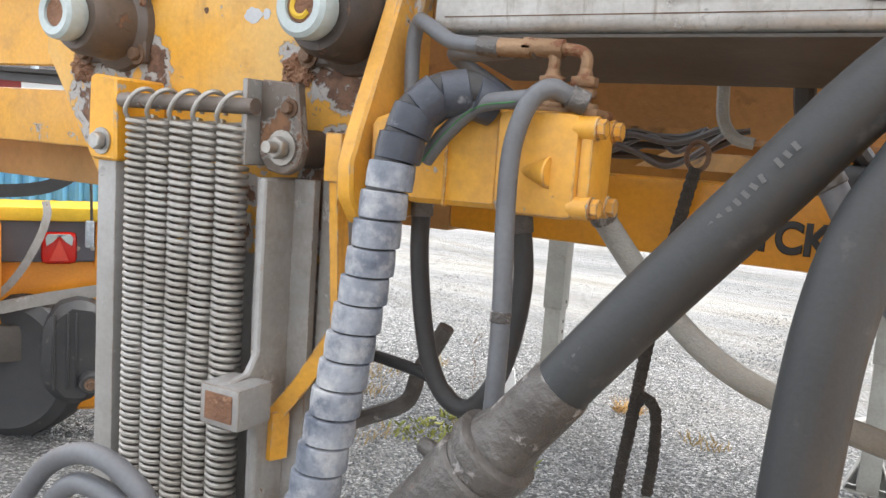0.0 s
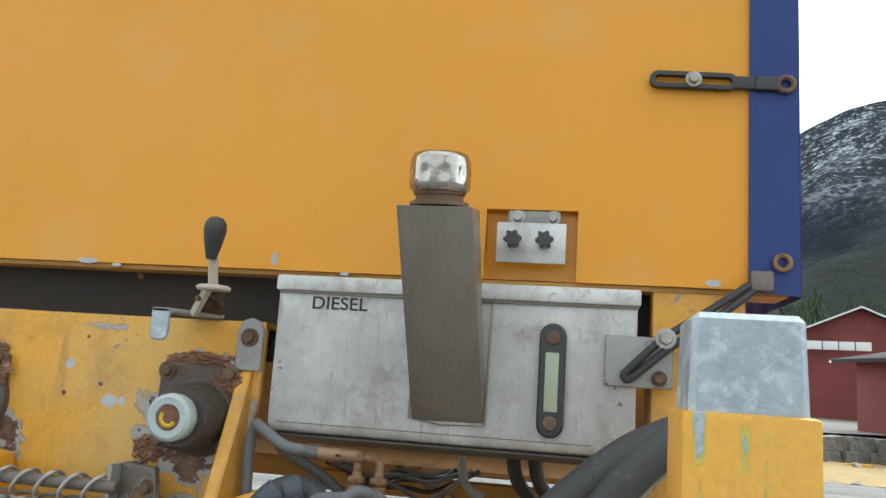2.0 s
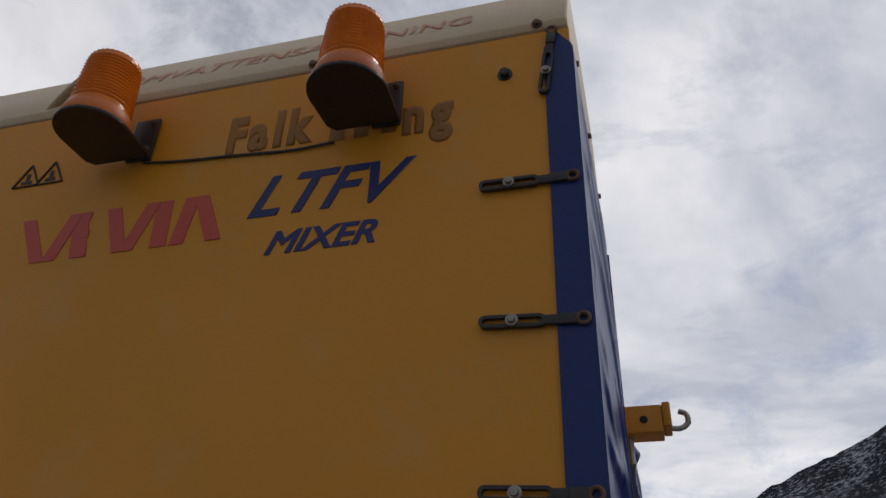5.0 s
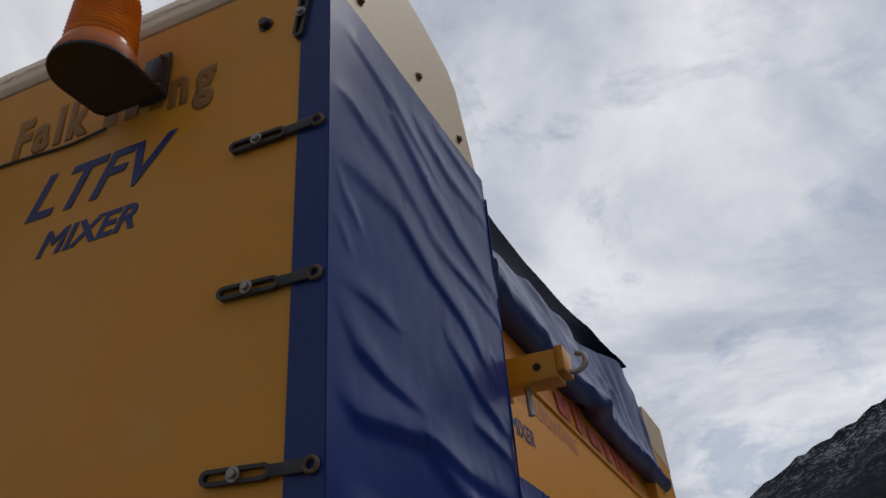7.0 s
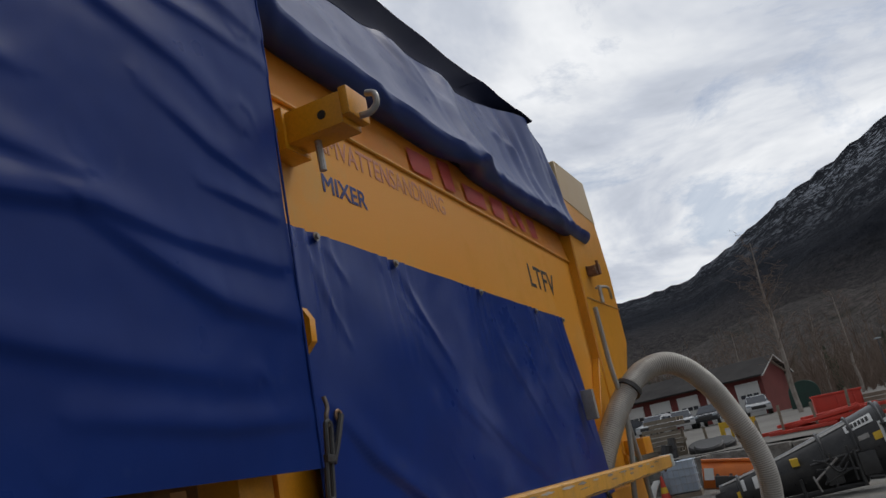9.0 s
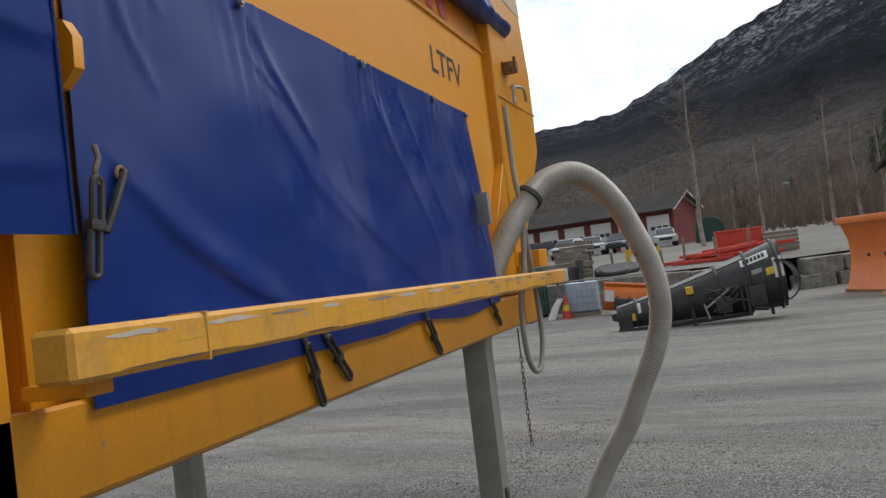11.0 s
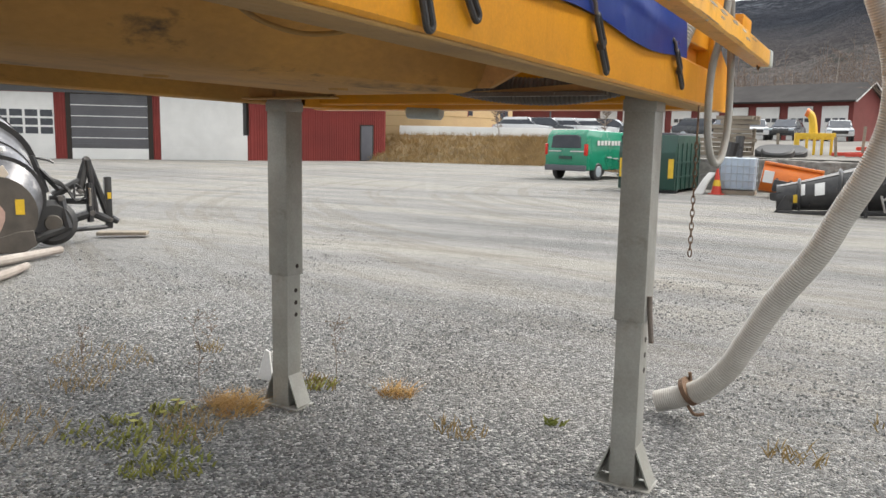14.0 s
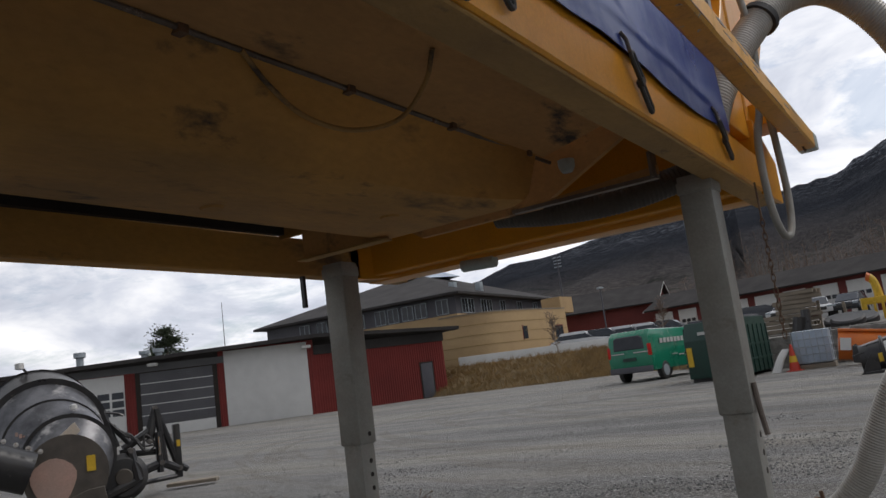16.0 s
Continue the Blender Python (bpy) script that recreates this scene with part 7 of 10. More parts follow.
def ground_material():
    m = bpy.data.materials.new("gravel_yard")
    m.use_nodes = True
    n, l = m.node_tree.nodes, m.node_tree.links
    bs = n["Principled BSDF"]
    tc = n.new("ShaderNodeTexCoord")

    def tex(kind, scale, detail=4.0, stretch=None):
        t = n.new(kind)
        t.inputs["Scale"].default_value = scale
        if kind == "ShaderNodeTexNoise":
            t.inputs["Detail"].default_value, t.inputs["Roughness"].default_value = detail, 0.62
        src = tc.outputs["Object"]
        if stretch:
            mp = n.new("ShaderNodeMapping")
            mp.inputs["Scale"].default_value, mp.inputs["Rotation"].default_value = stretch, (0, 0, radians(-14))
            l.new(src, mp.inputs[0])
            src = mp.outputs[0]
        l.new(src, t.inputs["Vector"])
        return t

    def ramp(fac, stops):
        r = n.new("ShaderNodeValToRGB")
        ramp_set(r, stops)
        l.new(fac, r.inputs[0])
        return r.outputs[0]

    def mix(fac, a, c, blend="MIX"):
        x = n.new("ShaderNodeMix")
        x.data_type, x.blend_type = "RGBA", blend
        for s, v in ((0, fac), (6, a), (7, c)):
            if isinstance(v, (tuple, float)):
                x.inputs[s].default_value = v if isinstance(v, float) else (*v, 1)
            else:
                l.new(v, x.inputs[s])
        return x.outputs[2]

    stones = tex("ShaderNodeTexVoronoi", 92.0)
    stones2 = tex("ShaderNodeTexVoronoi", 27.0)
    grain = tex("ShaderNodeTexNoise", 110.0, 3.0)
    patch = tex("ShaderNodeTexNoise", 0.35, 6.0)
    tracks = tex("ShaderNodeTexNoise", 0.55, 7.0, (0.16, 1.3, 1))
    ruts = tex("ShaderNodeTexNoise", 1.0, 8.0, (0.30, 2.6, 1))
    ruts.inputs["Distortion"].default_value = 0.6
    # wheel ruts that swing round the yard
    rc, rl, rm, rv, rx = (n.new(k) for k in ("ShaderNodeVectorMath", "ShaderNodeVectorMath", "ShaderNodeMath", "ShaderNodeCombineXYZ", "ShaderNodeSeparateXYZ"))
    rc.operation, rc.inputs[1].default_value = "SUBTRACT", (5.0, 26.0, 0.0)
    rl.operation = "LENGTH"
    rm.operation, rm.inputs[1].default_value = "MULTIPLY", 0.07
    l.new(tc.outputs["Object"], rc.inputs[0]), l.new(rc.outputs[0], rl.inputs[0]), l.new(rc.outputs[0], rx.inputs[0])
    l.new(rl.outputs["Value"], rv.inputs[0]), l.new(rx.outputs[0], rm.inputs[0]), l.new(rm.outputs[0], rv.inputs[1])
    l.new(rv.outputs[0], ruts.inputs["Vector"])
    ruts.inputs["Scale"].default_value = 2.2
    mud = tex("ShaderNodeTexNoise", 0.9, 6.0, (0.35, 1.0, 1))
    sep = n.new("ShaderNodeSeparateColor")
    l.new(stones.outputs["Color"], sep.inputs[0])
    gravel = ramp(sep.outputs[0], [(0.0, (0.030, 0.031, 0.030)), (0.30, (0.085, 0.088, 0.086)), (0.60, (0.19, 0.192, 0.188)), (0.84, (0.34, 0.335, 0.32)), (1.0, (0.62, 0.61, 0.58))])
    gravel = mix(ramp(stones2.outputs["Distance"], [(0.1, (1, 1, 1)), (0.6, (0.72, 0.72, 0.72))]), gravel, gravel)
    fines = ramp(tracks.outputs["Fac"], [(0.36, (0.18, 0.178, 0.174)), (0.48, (0.29, 0.282, 0.268)), (0.57, (0.36, 0.34, 0.30)), (0.66, (0.27, 0.248, 0.21)), (0.74, (0.36, 0.33, 0.28))])
    fines = mix(ramp(mud.outputs["Fac"], [(0.60, (0, 0, 0)), (0.70, (0.7, 0.7, 0.7))]), fines, (0.17, 0.155, 0.13))
    fines = mix(ramp(ruts.outputs["Fac"], [(0.52, (0, 0, 0)), (0.57, (0.55, 0.55, 0.55)), (0.61, (0.05, 0.05, 0.05)), (0.67, (0.55, 0.55, 0.55))]), fines, (0.19, 0.165, 0.125))
    crumbs = tex("ShaderNodeTexNoise", 7.0, 9.0, (0.35, 1.6, 1))
    fines = mix(ramp(crumbs.outputs["Fac"], [(0.56, (0, 0, 0)), (0.64, (0.55, 0.55, 0.55))]), fines, (0.13, 0.12, 0.10))
    fines = mix(ramp(crumbs.outputs["Fac"], [(0.30, (0.6, 0.6, 0.6)), (0.40, (0, 0, 0))]), fines, (0.42, 0.40, 0.36))
    # the open yard, past the edge of the loose gravel, is packed with fines
    sx = n.new("ShaderNodeSeparateXYZ")
    l.new(tc.outputs["Object"], sx.inputs[0])
    wob = n.new("ShaderNodeMath")
    wob.operation, wob.inputs[1].default_value = "MULTIPLY_ADD", 5.0
    l.new(patch.outputs["Fac"], wob.inputs[0]), l.new(sx.outputs[1], wob.inputs[2])
    packed = n.new("ShaderNodeMapRange")
    packed.inputs[1].default_value, packed.inputs[2].default_value, packed.inputs[4].default_value = 6.0, 10.0, 0.82
    l.new(wob.outputs[0], packed.inputs[0])
    col = mix(packed.outputs[0], gravel, fines)
    col = mix(ramp(patch.outputs["Fac"], [(0.42, (0.0, 0.0, 0.0)), (0.62, (0.45, 0.45, 0.45))]), col, fines)
    col = mix(1.0, col, ramp(grain.outputs["Fac"], [(0.3, (0.75, 0.75, 0.75)), (0.7, (1.1, 1.1, 1.1))]), "MULTIPLY")
    l.new(col, bs.inputs["Base Color"])
    bs.inputs["Roughness"].default_value = 0.85
    bp = n.new("ShaderNodeBump")
    bp.inputs["Strength"].default_value, bp.inputs["Distance"].default_value = 1.0, 0.02
    bp.invert = True
    l.new(stones.outputs["Distance"], bp.inputs["Height"])
    l.new(bp.outputs[0], bs.inputs["Normal"])
    return m


b = bm_new()
radii = [0, 1, 2, 3, 4, 5.5, 7, 9, 12, 16, 21, 27, 34, 42, 50, 60, 80, 120, 200, 400, 900, 2500]
seg = 64
rings = []
for r in radii:
    ring = []
    for k in range(seg):
        a = 6.28319 * k / seg
        x, y = 0.5 + r * math.sin(a), 1.5 + r * math.cos(a)
        ring.append(b.verts.new((x, y, ground_z(x, y) + (0.012 * noise.noise((x * 0.5, y * 0.5, 0)) if r < 40 else 0))))
        if r == 0:
            break
    rings.append(ring)
for i, (a, c) in enumerate(zip(rings, rings[1:])):
    for k in range(seg):
        if i == 0:
            b.faces.new((a[0], c[(k + 1) % seg], c[k]))
        else:
            b.faces.new((a[k], a[(k + 1) % seg], c[(k + 1) % seg], c[k]))
bmesh.ops.recalc_face_normals(b, faces=b.faces)
solo("ground", b, ground_material(), "grey gravel yard with pale tyre tracks", "ground", kind="structure")

# loose stones on the gravel near the legs
r_ = np.random.RandomState(4)
N = 60000
px_, py_ = r_.normal(-1.3, 2.3, N), 1.3 + np.abs(r_.normal(0, 3.4, N))
keep = np.array([noise.noise((a * 0.7, c * 0.7, 9.0)) + 0.35 * noise.noise((a * 2.3, c * 2.3, 4.0)) for a, c in zip(px_, py_)]) > -0.25 + 0.09 * py_ - 0.30
px_, py_ = px_[keep], py_[keep]
N = len(px_)
sz = 0.004 + 0.009 * r_.uniform(0, 1, N) ** 3
base_o = np.array([(1, 0, 0), (-1, 0, 0), (0, 1, 0), (0, -1, 0), (0, 0, 0.7), (0, 0, -0.7)])
fo = np.array([(0, 2, 4), (2, 1, 4), (1, 3, 4), (3, 0, 4), (2, 0, 5), (1, 2, 5), (3, 1, 5), (0, 3, 5)])
V = base_o[None] * sz[:, None, None] * r_.uniform(0.6, 1.3, (N, 6, 1))
ang = r_.uniform(0, 6.28, N)
ca, sa = np.cos(ang)[:, None], np.sin(ang)[:, None]
V = np.stack([V[..., 0] * ca - V[..., 1] * sa + px_[:, None], V[..., 0] * sa + V[..., 1] * ca + py_[:, None], V[..., 2] + 0.003], -1).reshape(-1, 3)
me = bpy.data.meshes.new("loose_stones")
me.from_pydata(V.tolist(), [], (fo[None] + 6 * np.arange(N)[:, None, None]).reshape(-1, 3).tolist())


def stone_material():
    m = bpy.data.materials.new("loose_stone")
    m.use_nodes = True
    n, l = m.node_tree.nodes, m.node_tree.links
    g, r = n.new("ShaderNodeNewGeometry"), n.new("ShaderNodeValToRGB")
    ramp_set(r, [(0.0, (0.085, 0.088, 0.089)), (0.45, (0.165, 0.168, 0.167)), (0.85, (0.24, 0.24, 0.232)), (1.0, (0.38, 0.375, 0.355))])
    l.new(g.outputs["Random Per Island"], r.inputs[0]), l.new(r.outputs[0], n["Principled BSDF"].inputs["Base Color"])
    n["Principled BSDF"].inputs["Roughness"].default_value = 0.85
    return m


me.materials.append(stone_material())
tagged(new("loose_stones", me), "loose grey crushed stones on the yard", "gravel", kind="stuff")


# mountains: a polar sheet whose ridge follows the skyline
SKY = [(-75, 3.2), (-52, 3.6), (-45, 4.2), (-38, 5.2), (-30.2, 6.6), (-27.9, 7.45), (-24.6, 7.7), (-21.3, 8.4), (-18, 8.9), (-12.6, 9.1), (-9.6, 9.3), (-6.7, 9.6), (-5.3, 9.8), (-3.5, 10.6), (-0.9, 11.8), (3.0, 13.75), (5.0, 14.3), (6.0, 14.9),
       (9.5, 16.3), (14, 17.9), (16, 18.9), (18.5, 19.7), (22, 20.1), (25.5, 20.2), (34, 18.0), (45, 14.0), (60, 10), (80, 7)]


def sky_el(az):
    for (a, e), (c, f) in zip(SKY, SKY[1:]):
        if az <= c:
            return e + (f - e) * (az - a) / (c - a)
    return SKY[-1][1]


def mountain_material():
    m = bpy.data.materials.new("forest_rock_snow")
    m.use_nodes = True
    n, l = m.node_tree.nodes, m.node_tree.links
    bs = n["Principled BSDF"]
    tc = n.new("ShaderNodeTexCoord")

    def tex(scale, detail, stretch=(1, 1, 1)):
        t, mp = n.new("ShaderNodeTexNoise"), n.new("ShaderNodeMapping")
        mp.inputs["Scale"].default_value = stretch
        t.inputs["Scale"].default_value, t.inputs["Detail"].default_value, t.inputs["Roughness"].default_value = scale, detail, 0.7
        l.new(tc.outputs["Object"], mp.inputs[0]), l.new(mp.outputs[0], t.inputs["Vector"])
        return t.outputs["Fac"]

    def ramp(fac, stops):
        r = n.new("ShaderNodeValToRGB")
        ramp_set(r, stops)
        l.new(fac, r.inputs[0])
        return r.outputs[0]

    def mix(fac, a, c):
        x = n.new("ShaderNodeMix")
        x.data_type = "RGBA"
        l.new(fac, x.inputs[0]), l.new(a, x.inputs[6]), l.new(c, x.inputs[7])
        return x.outputs[2]

    sp = n.new("ShaderNodeSeparateXYZ")
    l.new(tc.outputs["Object"], sp.inputs[0])
    wood = ramp(tex(0.16, 10, (1, 1, 0.6)), [(0.35, (0.039, 0.036, 0.035)), (0.50, (0.079, 0.071, 0.067)), (0.66, (0.136, 0.118, 0.108))])
    green = ramp(tex(0.012, 6), [(0.52, (0.0, 0.0, 0.0)), (0.62, (0.6, 0.6, 0.6))])
    pine = ramp(tex(0.1, 5), [(0.3, (0.010, 0.015, 0.010)), (0.7, (0.018, 0.024, 0.014))])
    rock = ramp(tex(0.03, 9, (1, 1, 0.5)), [(0.3, (0.009, 0.011, 0.016)), (0.6, (0.020, 0.023, 0.031)), (0.8, (0.038, 0.043, 0.053))])
    fine_snow, broad_snow = tex(0.11, 12, (1, 1, 0.45)), tex(0.016, 6, (1, 1, 0.6))
    lie = n.new("ShaderNodeMath")
    lie.operation, lie.inputs[1].default_value = "MULTIPLY_ADD", 0.55
    l.new(broad_snow, lie.inputs[0]), l.new(fine_snow, lie.inputs[2])
    snow = ramp(lie.outputs[0], [(0.79, (0, 0, 0)), (0.84, (0.5, 0.5, 0.5)), (0.92, (1, 1, 1))])
    hi = n.new("ShaderNodeMapRange")
    hi.inputs[1].default_value, hi.inputs[2].default_value = 55.0, 170.0
    l.new(sp.outputs[2], hi.inputs[0])
    hi2 = n.new("ShaderNodeMapRange")
    hi2.inputs[1].default_value, hi2.inputs[2].default_value, hi2.inputs[4].default_value = 190.0, 400.0, 0.95
    l.new(sp.outputs[2], hi2.inputs[0])
    sm = n.new("ShaderNodeMath")
    sm.operation = "MULTIPLY"
    l.new(snow, sm.inputs[0]), l.new(hi2.outputs[0], sm.inputs[1])
    dense = n.new("ShaderNodeMapRange")
    dense.inputs[1].default_value, dense.inputs[2].default_value, dense.inputs[4].default_value = 0.17, 0.27, 0.92
    side = n.new("ShaderNodeMath")
    side.operation = "DIVIDE"
    l.new(sp.outputs[0], side.inputs[0]), l.new(sp.outputs[1], side.inputs[1])
    l.new(side.outputs[0], dense.inputs[0])
    most = n.new("ShaderNodeMath")
    most.operation = "MAXIMUM"
    l.new(green, most.inputs[0]), l.new(dense.outputs[0], most.inputs[1])
    low = mix(most.outputs[0], wood, pine)
    col = mix(hi.outputs[0], low, rock)
    white = n.new("ShaderNodeRGB")
    white.outputs[0].default_value = (0.34, 0.37, 0.42, 1)
    l.new(mix(sm.outputs[0], col, white.outputs[0]), bs.inputs["Base Color"])
    bs.inputs["Roughness"].default_value = 0.95
    bs.inputs["Specular IOR Level"].default_value = 0.04
    bp = n.new("ShaderNodeBump")
    bp.inputs["Strength"].default_value, bp.inputs["Distance"].default_value = 1.0, 7.0
    l.new(tex(0.055, 9, (1, 1, 0.55)), bp.inputs["Height"]), l.new(bp.outputs[0], bs.inputs["Normal"])
    return m


b = bm_new()
A, D = 260, 30
g = []
for i in range(A + 1):
    az = -75 + 155 * i / A
    el = sky_el(az)
    Rr = 1550 if az > -12 else 1900
    top = math.tan(radians(el)) * Rr + 1
    row = []
    for j in range(D + 1):
        t = j / D
        d = 320 + (Rr - 320) * t
        x, y, _ = far(az, d)
        h = top * (0.55 * t + 0.45 * t * t) if t < 1 else top
        nz = noise.fractal((x * 0.004, y * 0.004, 3.0), 1.0, 2.1, 6)
        h += nz * 32 * math.sin(math.pi * min(t, 0.98)) * (top / 300)
        if j == D:
            h += 7 * noise.fractal((az * 0.9, 5, 1), 1.0, 2.0, 5)
        row.append(b.verts.new((x, y, min(h, d * math.tan(radians(el)) * 0.985) - 3 if j < D else h)))
    row.append(b.verts.new(far(az, Rr + 500, top * 0.6)))
    g.append(row)
for i in range(A):
    for j in range(D + 1):
        b.faces.new((g[i][j], g[i + 1][j], g[i + 1][j + 1], g[i][j + 1]))
bmesh.ops.recalc_face_normals(b, faces=b.faces)
solo("mountains", b, mountain_material(), "steep mountainside, dark woods below and snow-dusted rock above", "mountain", kind="structure")

# upper terrace and its grass bank
WALLX = [(-28.2, 42.2), (-19.0, 44.0), (-14.5, 45.5), (-9.0, 38.0), (-6.3, 27.0), (3.0, 26.0), (16.0, 33.0), (60, 60)]
TZ = [1.35, 1.35, 1.35, 1.30, 0.78, 0.78, 0.9, 1.2]
b = bm_new()
t0 = [b.verts.new((x, y, z)) for (x, y), z in zip(WALLX, TZ)]
t1 = [b.verts.new((x * 1.5 - 3, max(y + 12, 58), 1.45)) for x, y in WALLX]
t2 = [b.verts.new((x * 4.0 - 10, 300, 4.0)) for x, y in WALLX]
for lo_r, hi_r in ((t0, t1), (t1, t2)):
    for i in range(len(WALLX) - 1):
        b.faces.new((lo_r[i], lo_r[i + 1], hi_r[i + 1], hi_r[i]))
bmesh.ops.recalc_face_normals(b, faces=b.faces)
solo("upper_ground", b, surface("upper_yard", (0.19, 0.18, 0.16), (0.14, 0.13, 0.115), 0.9, big=0.2, fine=6, bump=0.3), "upper gravel terrace behind the bank", "ground", kind="structure")
def bank_fn(u, v):
    i = min(int(u * 3), 2)
    f = u * 3 - i
    x = WALLX[i][0] + (WALLX[i + 1][0] - WALLX[i][0]) * f
    y = WALLX[i][1] + (WALLX[i + 1][1] - WALLX[i][1]) * f
    n_ = 0.22 * noise.noise((x * 0.8, v * 4, 2)) + 0.12 * noise.noise((x * 3, v * 9, 5))
    return (x + 0.6 * (1 - v) * max(0.0, 1 - u * 3), y - 3.4 * (1 - v), -0.30 + 1.68 * (v ** 0.9) + n_ * math.sin(math.pi * min(v + 0.05, 1)))


solo("grass_bank", sheet(120, 18, bank_fn, 0), "bank", "dry grass bank below the white wall", "bank", kind="structure")


# ---- buildings ----
def wall_frame(p, q):
    """Local frame of a facade from p to q: x along it, y into the building, z up."""
    p, q = Vector((p[0], p[1], 0)), Vector((q[0], q[1], 0))
    d = (q - p).normalized()
    return Matrix(((d.x, -d.y, 0, p.x), (d.y, d.x, 0, p.y), (0, 0, 1, 0), (0, 0, 0, 1))), (q - p).length


def clad(x0, x1, z0, z1, y, pitch=0.14):
    """Standing ribs of a profiled sheet."""
    b = None
    n = max(1, int((x1 - x0) / pitch))
    b = bm_new()
    for i in range(n):
        x = x0 + (i + 0.25) * pitch
        vs = [b.verts.new(c) for c in ((x, y, z0), (x + 0.02, y - 0.03, z0), (x + 0.06, y - 0.03, z0), (x + 0.08, y, z0), (x, y, z1), (x + 0.02, y - 0.03, z1), (x + 0.06, y - 0.03, z1), (x + 0.08, y, z1))]
        for a in range(3):
            b.faces.new((vs[a], vs[a + 1], vs[a + 5], vs[a + 4]))
    bmesh.ops.recalc_face_normals(b, faces=b.faces)
    return b


def placed(e, m):
    e.matrix_basis = m
    return e


def sub(name, bm, material, parent, label=""):
    o = part(name, bm, material, parent, label)
    o.matrix_parent_inverse = Matrix.Identity(4)
    return o


# long garage: facade with doors, and the red end wall
K = far(-42.9, 45.0)
Lft = far(-63.0, 47.0)
Rgt = far(-33.6, 47.5)
gar = thing("garage_building", "red garage building with white and grey lift doors", "garage")
mF, lenF = wall_frame(Lft, K)
zg = -0.25
H = 3.93
def G(name, bm, material, label=""):
    return sub(name, bm, material, gar, label)


def solve_x(az, p, q):
    """Distance along the facade p-q at which the bearing az meets it."""
    a = radians(az)
    dx, dy = math.sin(a), math.cos(a)
    ex, ey = q[0] - p[0], q[1] - p[1]
    ln = math.hypot(ex, ey)
    ex, ey = ex / ln, ey / ln
    return ((EX - p[0]) * dy - (EY - p[1]) * dx) / (ex * dy - ey * dx)


w = G("wall", box(0, 0.05, zg, lenF, 0.35, 3.52), "red")
w.data.transform(mF)
def on_f(bm):
    bm.transform(mF)
    return bm


def door(x0, x1, z1, material, panels=5, lights=False, dark=False):
    d = G("lift_door", on_f(box(x0, -0.02, zg, x1, 0.04, z1, 0.01)), material, "grey lift door" if dark else "white lift door")
    for k in range(1, panels):
        z = zg + (z1 - zg) * k / panels
        sub("panel_joint", on_f(box(x0, -0.030, z - 0.02, x1, -0.018, z + 0.02)), "white", d)
    if lights:
        for r in range(3):
            for c in range(4):
                wd = (x1 - x0) / 4
                zz = zg + (z1 - zg) * (0.38 + 0.13 * r)
                sub("door_window", on_f(box(x0 + c * wd + 0.06, -0.035, zz, x0 + (c + 1) * wd - 0.06, -0.018, zz + (z1 - zg) * 0.10)), "window", d)
    return d


fx = {a: solve_x(a, Lft, K) for a in (-57.6, -55.6, -54.6, -49.9, -49.1, -43.35)}
door(fx[-57.6] - 1.2, fx[-55.6], 3.15, "white", 5, True)
G("door_frame", on_f(box(fx[-54.6] - 0.25, -0.01, zg, fx[-49.9] + 0.25, 0.045, 3.45)), "dark", "dark door frame")
dd = door(fx[-54.6], fx[-49.9], 3.12, "grey_door", 6, False, True)
for k in range(22):
    sub("door_rib", on_f(box(fx[-54.6], -0.026, zg + 0.8 + 0.118 * k, fx[-49.9], -0.019, zg + 0.85 + 0.118 * k)), "slate", dd)
sub("kick_panel", on_f(box(fx[-54.6], -0.034, zg, fx[-49.9], -0.018, zg + 0.55)), "white", dd)
G("high_wall", on_f(box(fx[-49.1] - 0.3, 0.06, zg, lenF, 0.34, 3.88)), "red")
door(fx[-49.1], fx[-43.35], 3.80, "white", 6)
for x0, x1 in ((fx[-55.6], fx[-54.6]), (fx[-49.9], fx[-49.1]), (fx[-43.35], lenF)):
    G("pier_cladding", on_f(clad(x0, x1, zg, 3.5, 0.03)), "red")
G("lintel", on_f(box(0, -0.03, 3.18, fx[-49.1], 0.05, 3.56)), "grey_door")
for a in (-53.9, -43.6):
    lx = solve_x(a, Lft, K)
    o = G("wall_lamp", on_f(box(lx - 0.1, -0.6, 3.42, lx + 0.42, -0.1, 3.58, 0.05)), "white")
mE, lenE = wall_frame(K, Rgt)
w2 = G("end_wall", box(0, 0.05, zg, lenE, 0.35, 3.5), "red")
w2.data.transform(mE)
eb = clad(0, lenE, zg, 3.1, 0.03)
eb.transform(mE)
G("end_cladding", eb, "red")
dxx = lenE * 0.80
b = box(dxx - 0.08, -0.045, zg, dxx + 0.78, 0.06, zg + 2.14, 0.01)
b.transform(mE)
G("side_door_frame", b, "dark", "dark side door frame")
b = box(dxx, -0.06, zg + 0.05, dxx + 0.70, 0.06, zg + 2.06, 0.01)
b.transform(mE)
G("door", b, "slate", "dark side door")
b = box(0, -0.06, 3.02, lenE + 0.05, 0.05, 3.55)
b.transform(mE)
G("fascia", b, "roof")
b = bm_new()
ov = [(mF @ Vector((0, -0.9, H - 0.40))), (mF @ Vector((lenF + 0.2, -0.9, H))), (mE @ Vector((lenE + 0.9, -0.7, H - 0.36))), (mE @ Vector((lenE + 0.9, 9, H - 0.2))), (mF @ Vector((0, 11, H - 0.1)))]
vs = [b.verts.new(p) for p in ov]
b.faces.new(vs)
ex_ = bmesh.ops.extrude_face_region(b, geom=list(b.faces))
for v in ex_["geom"]:
    if isinstance(v, bmesh.types.BMVert):
        v.co.z += 0.20
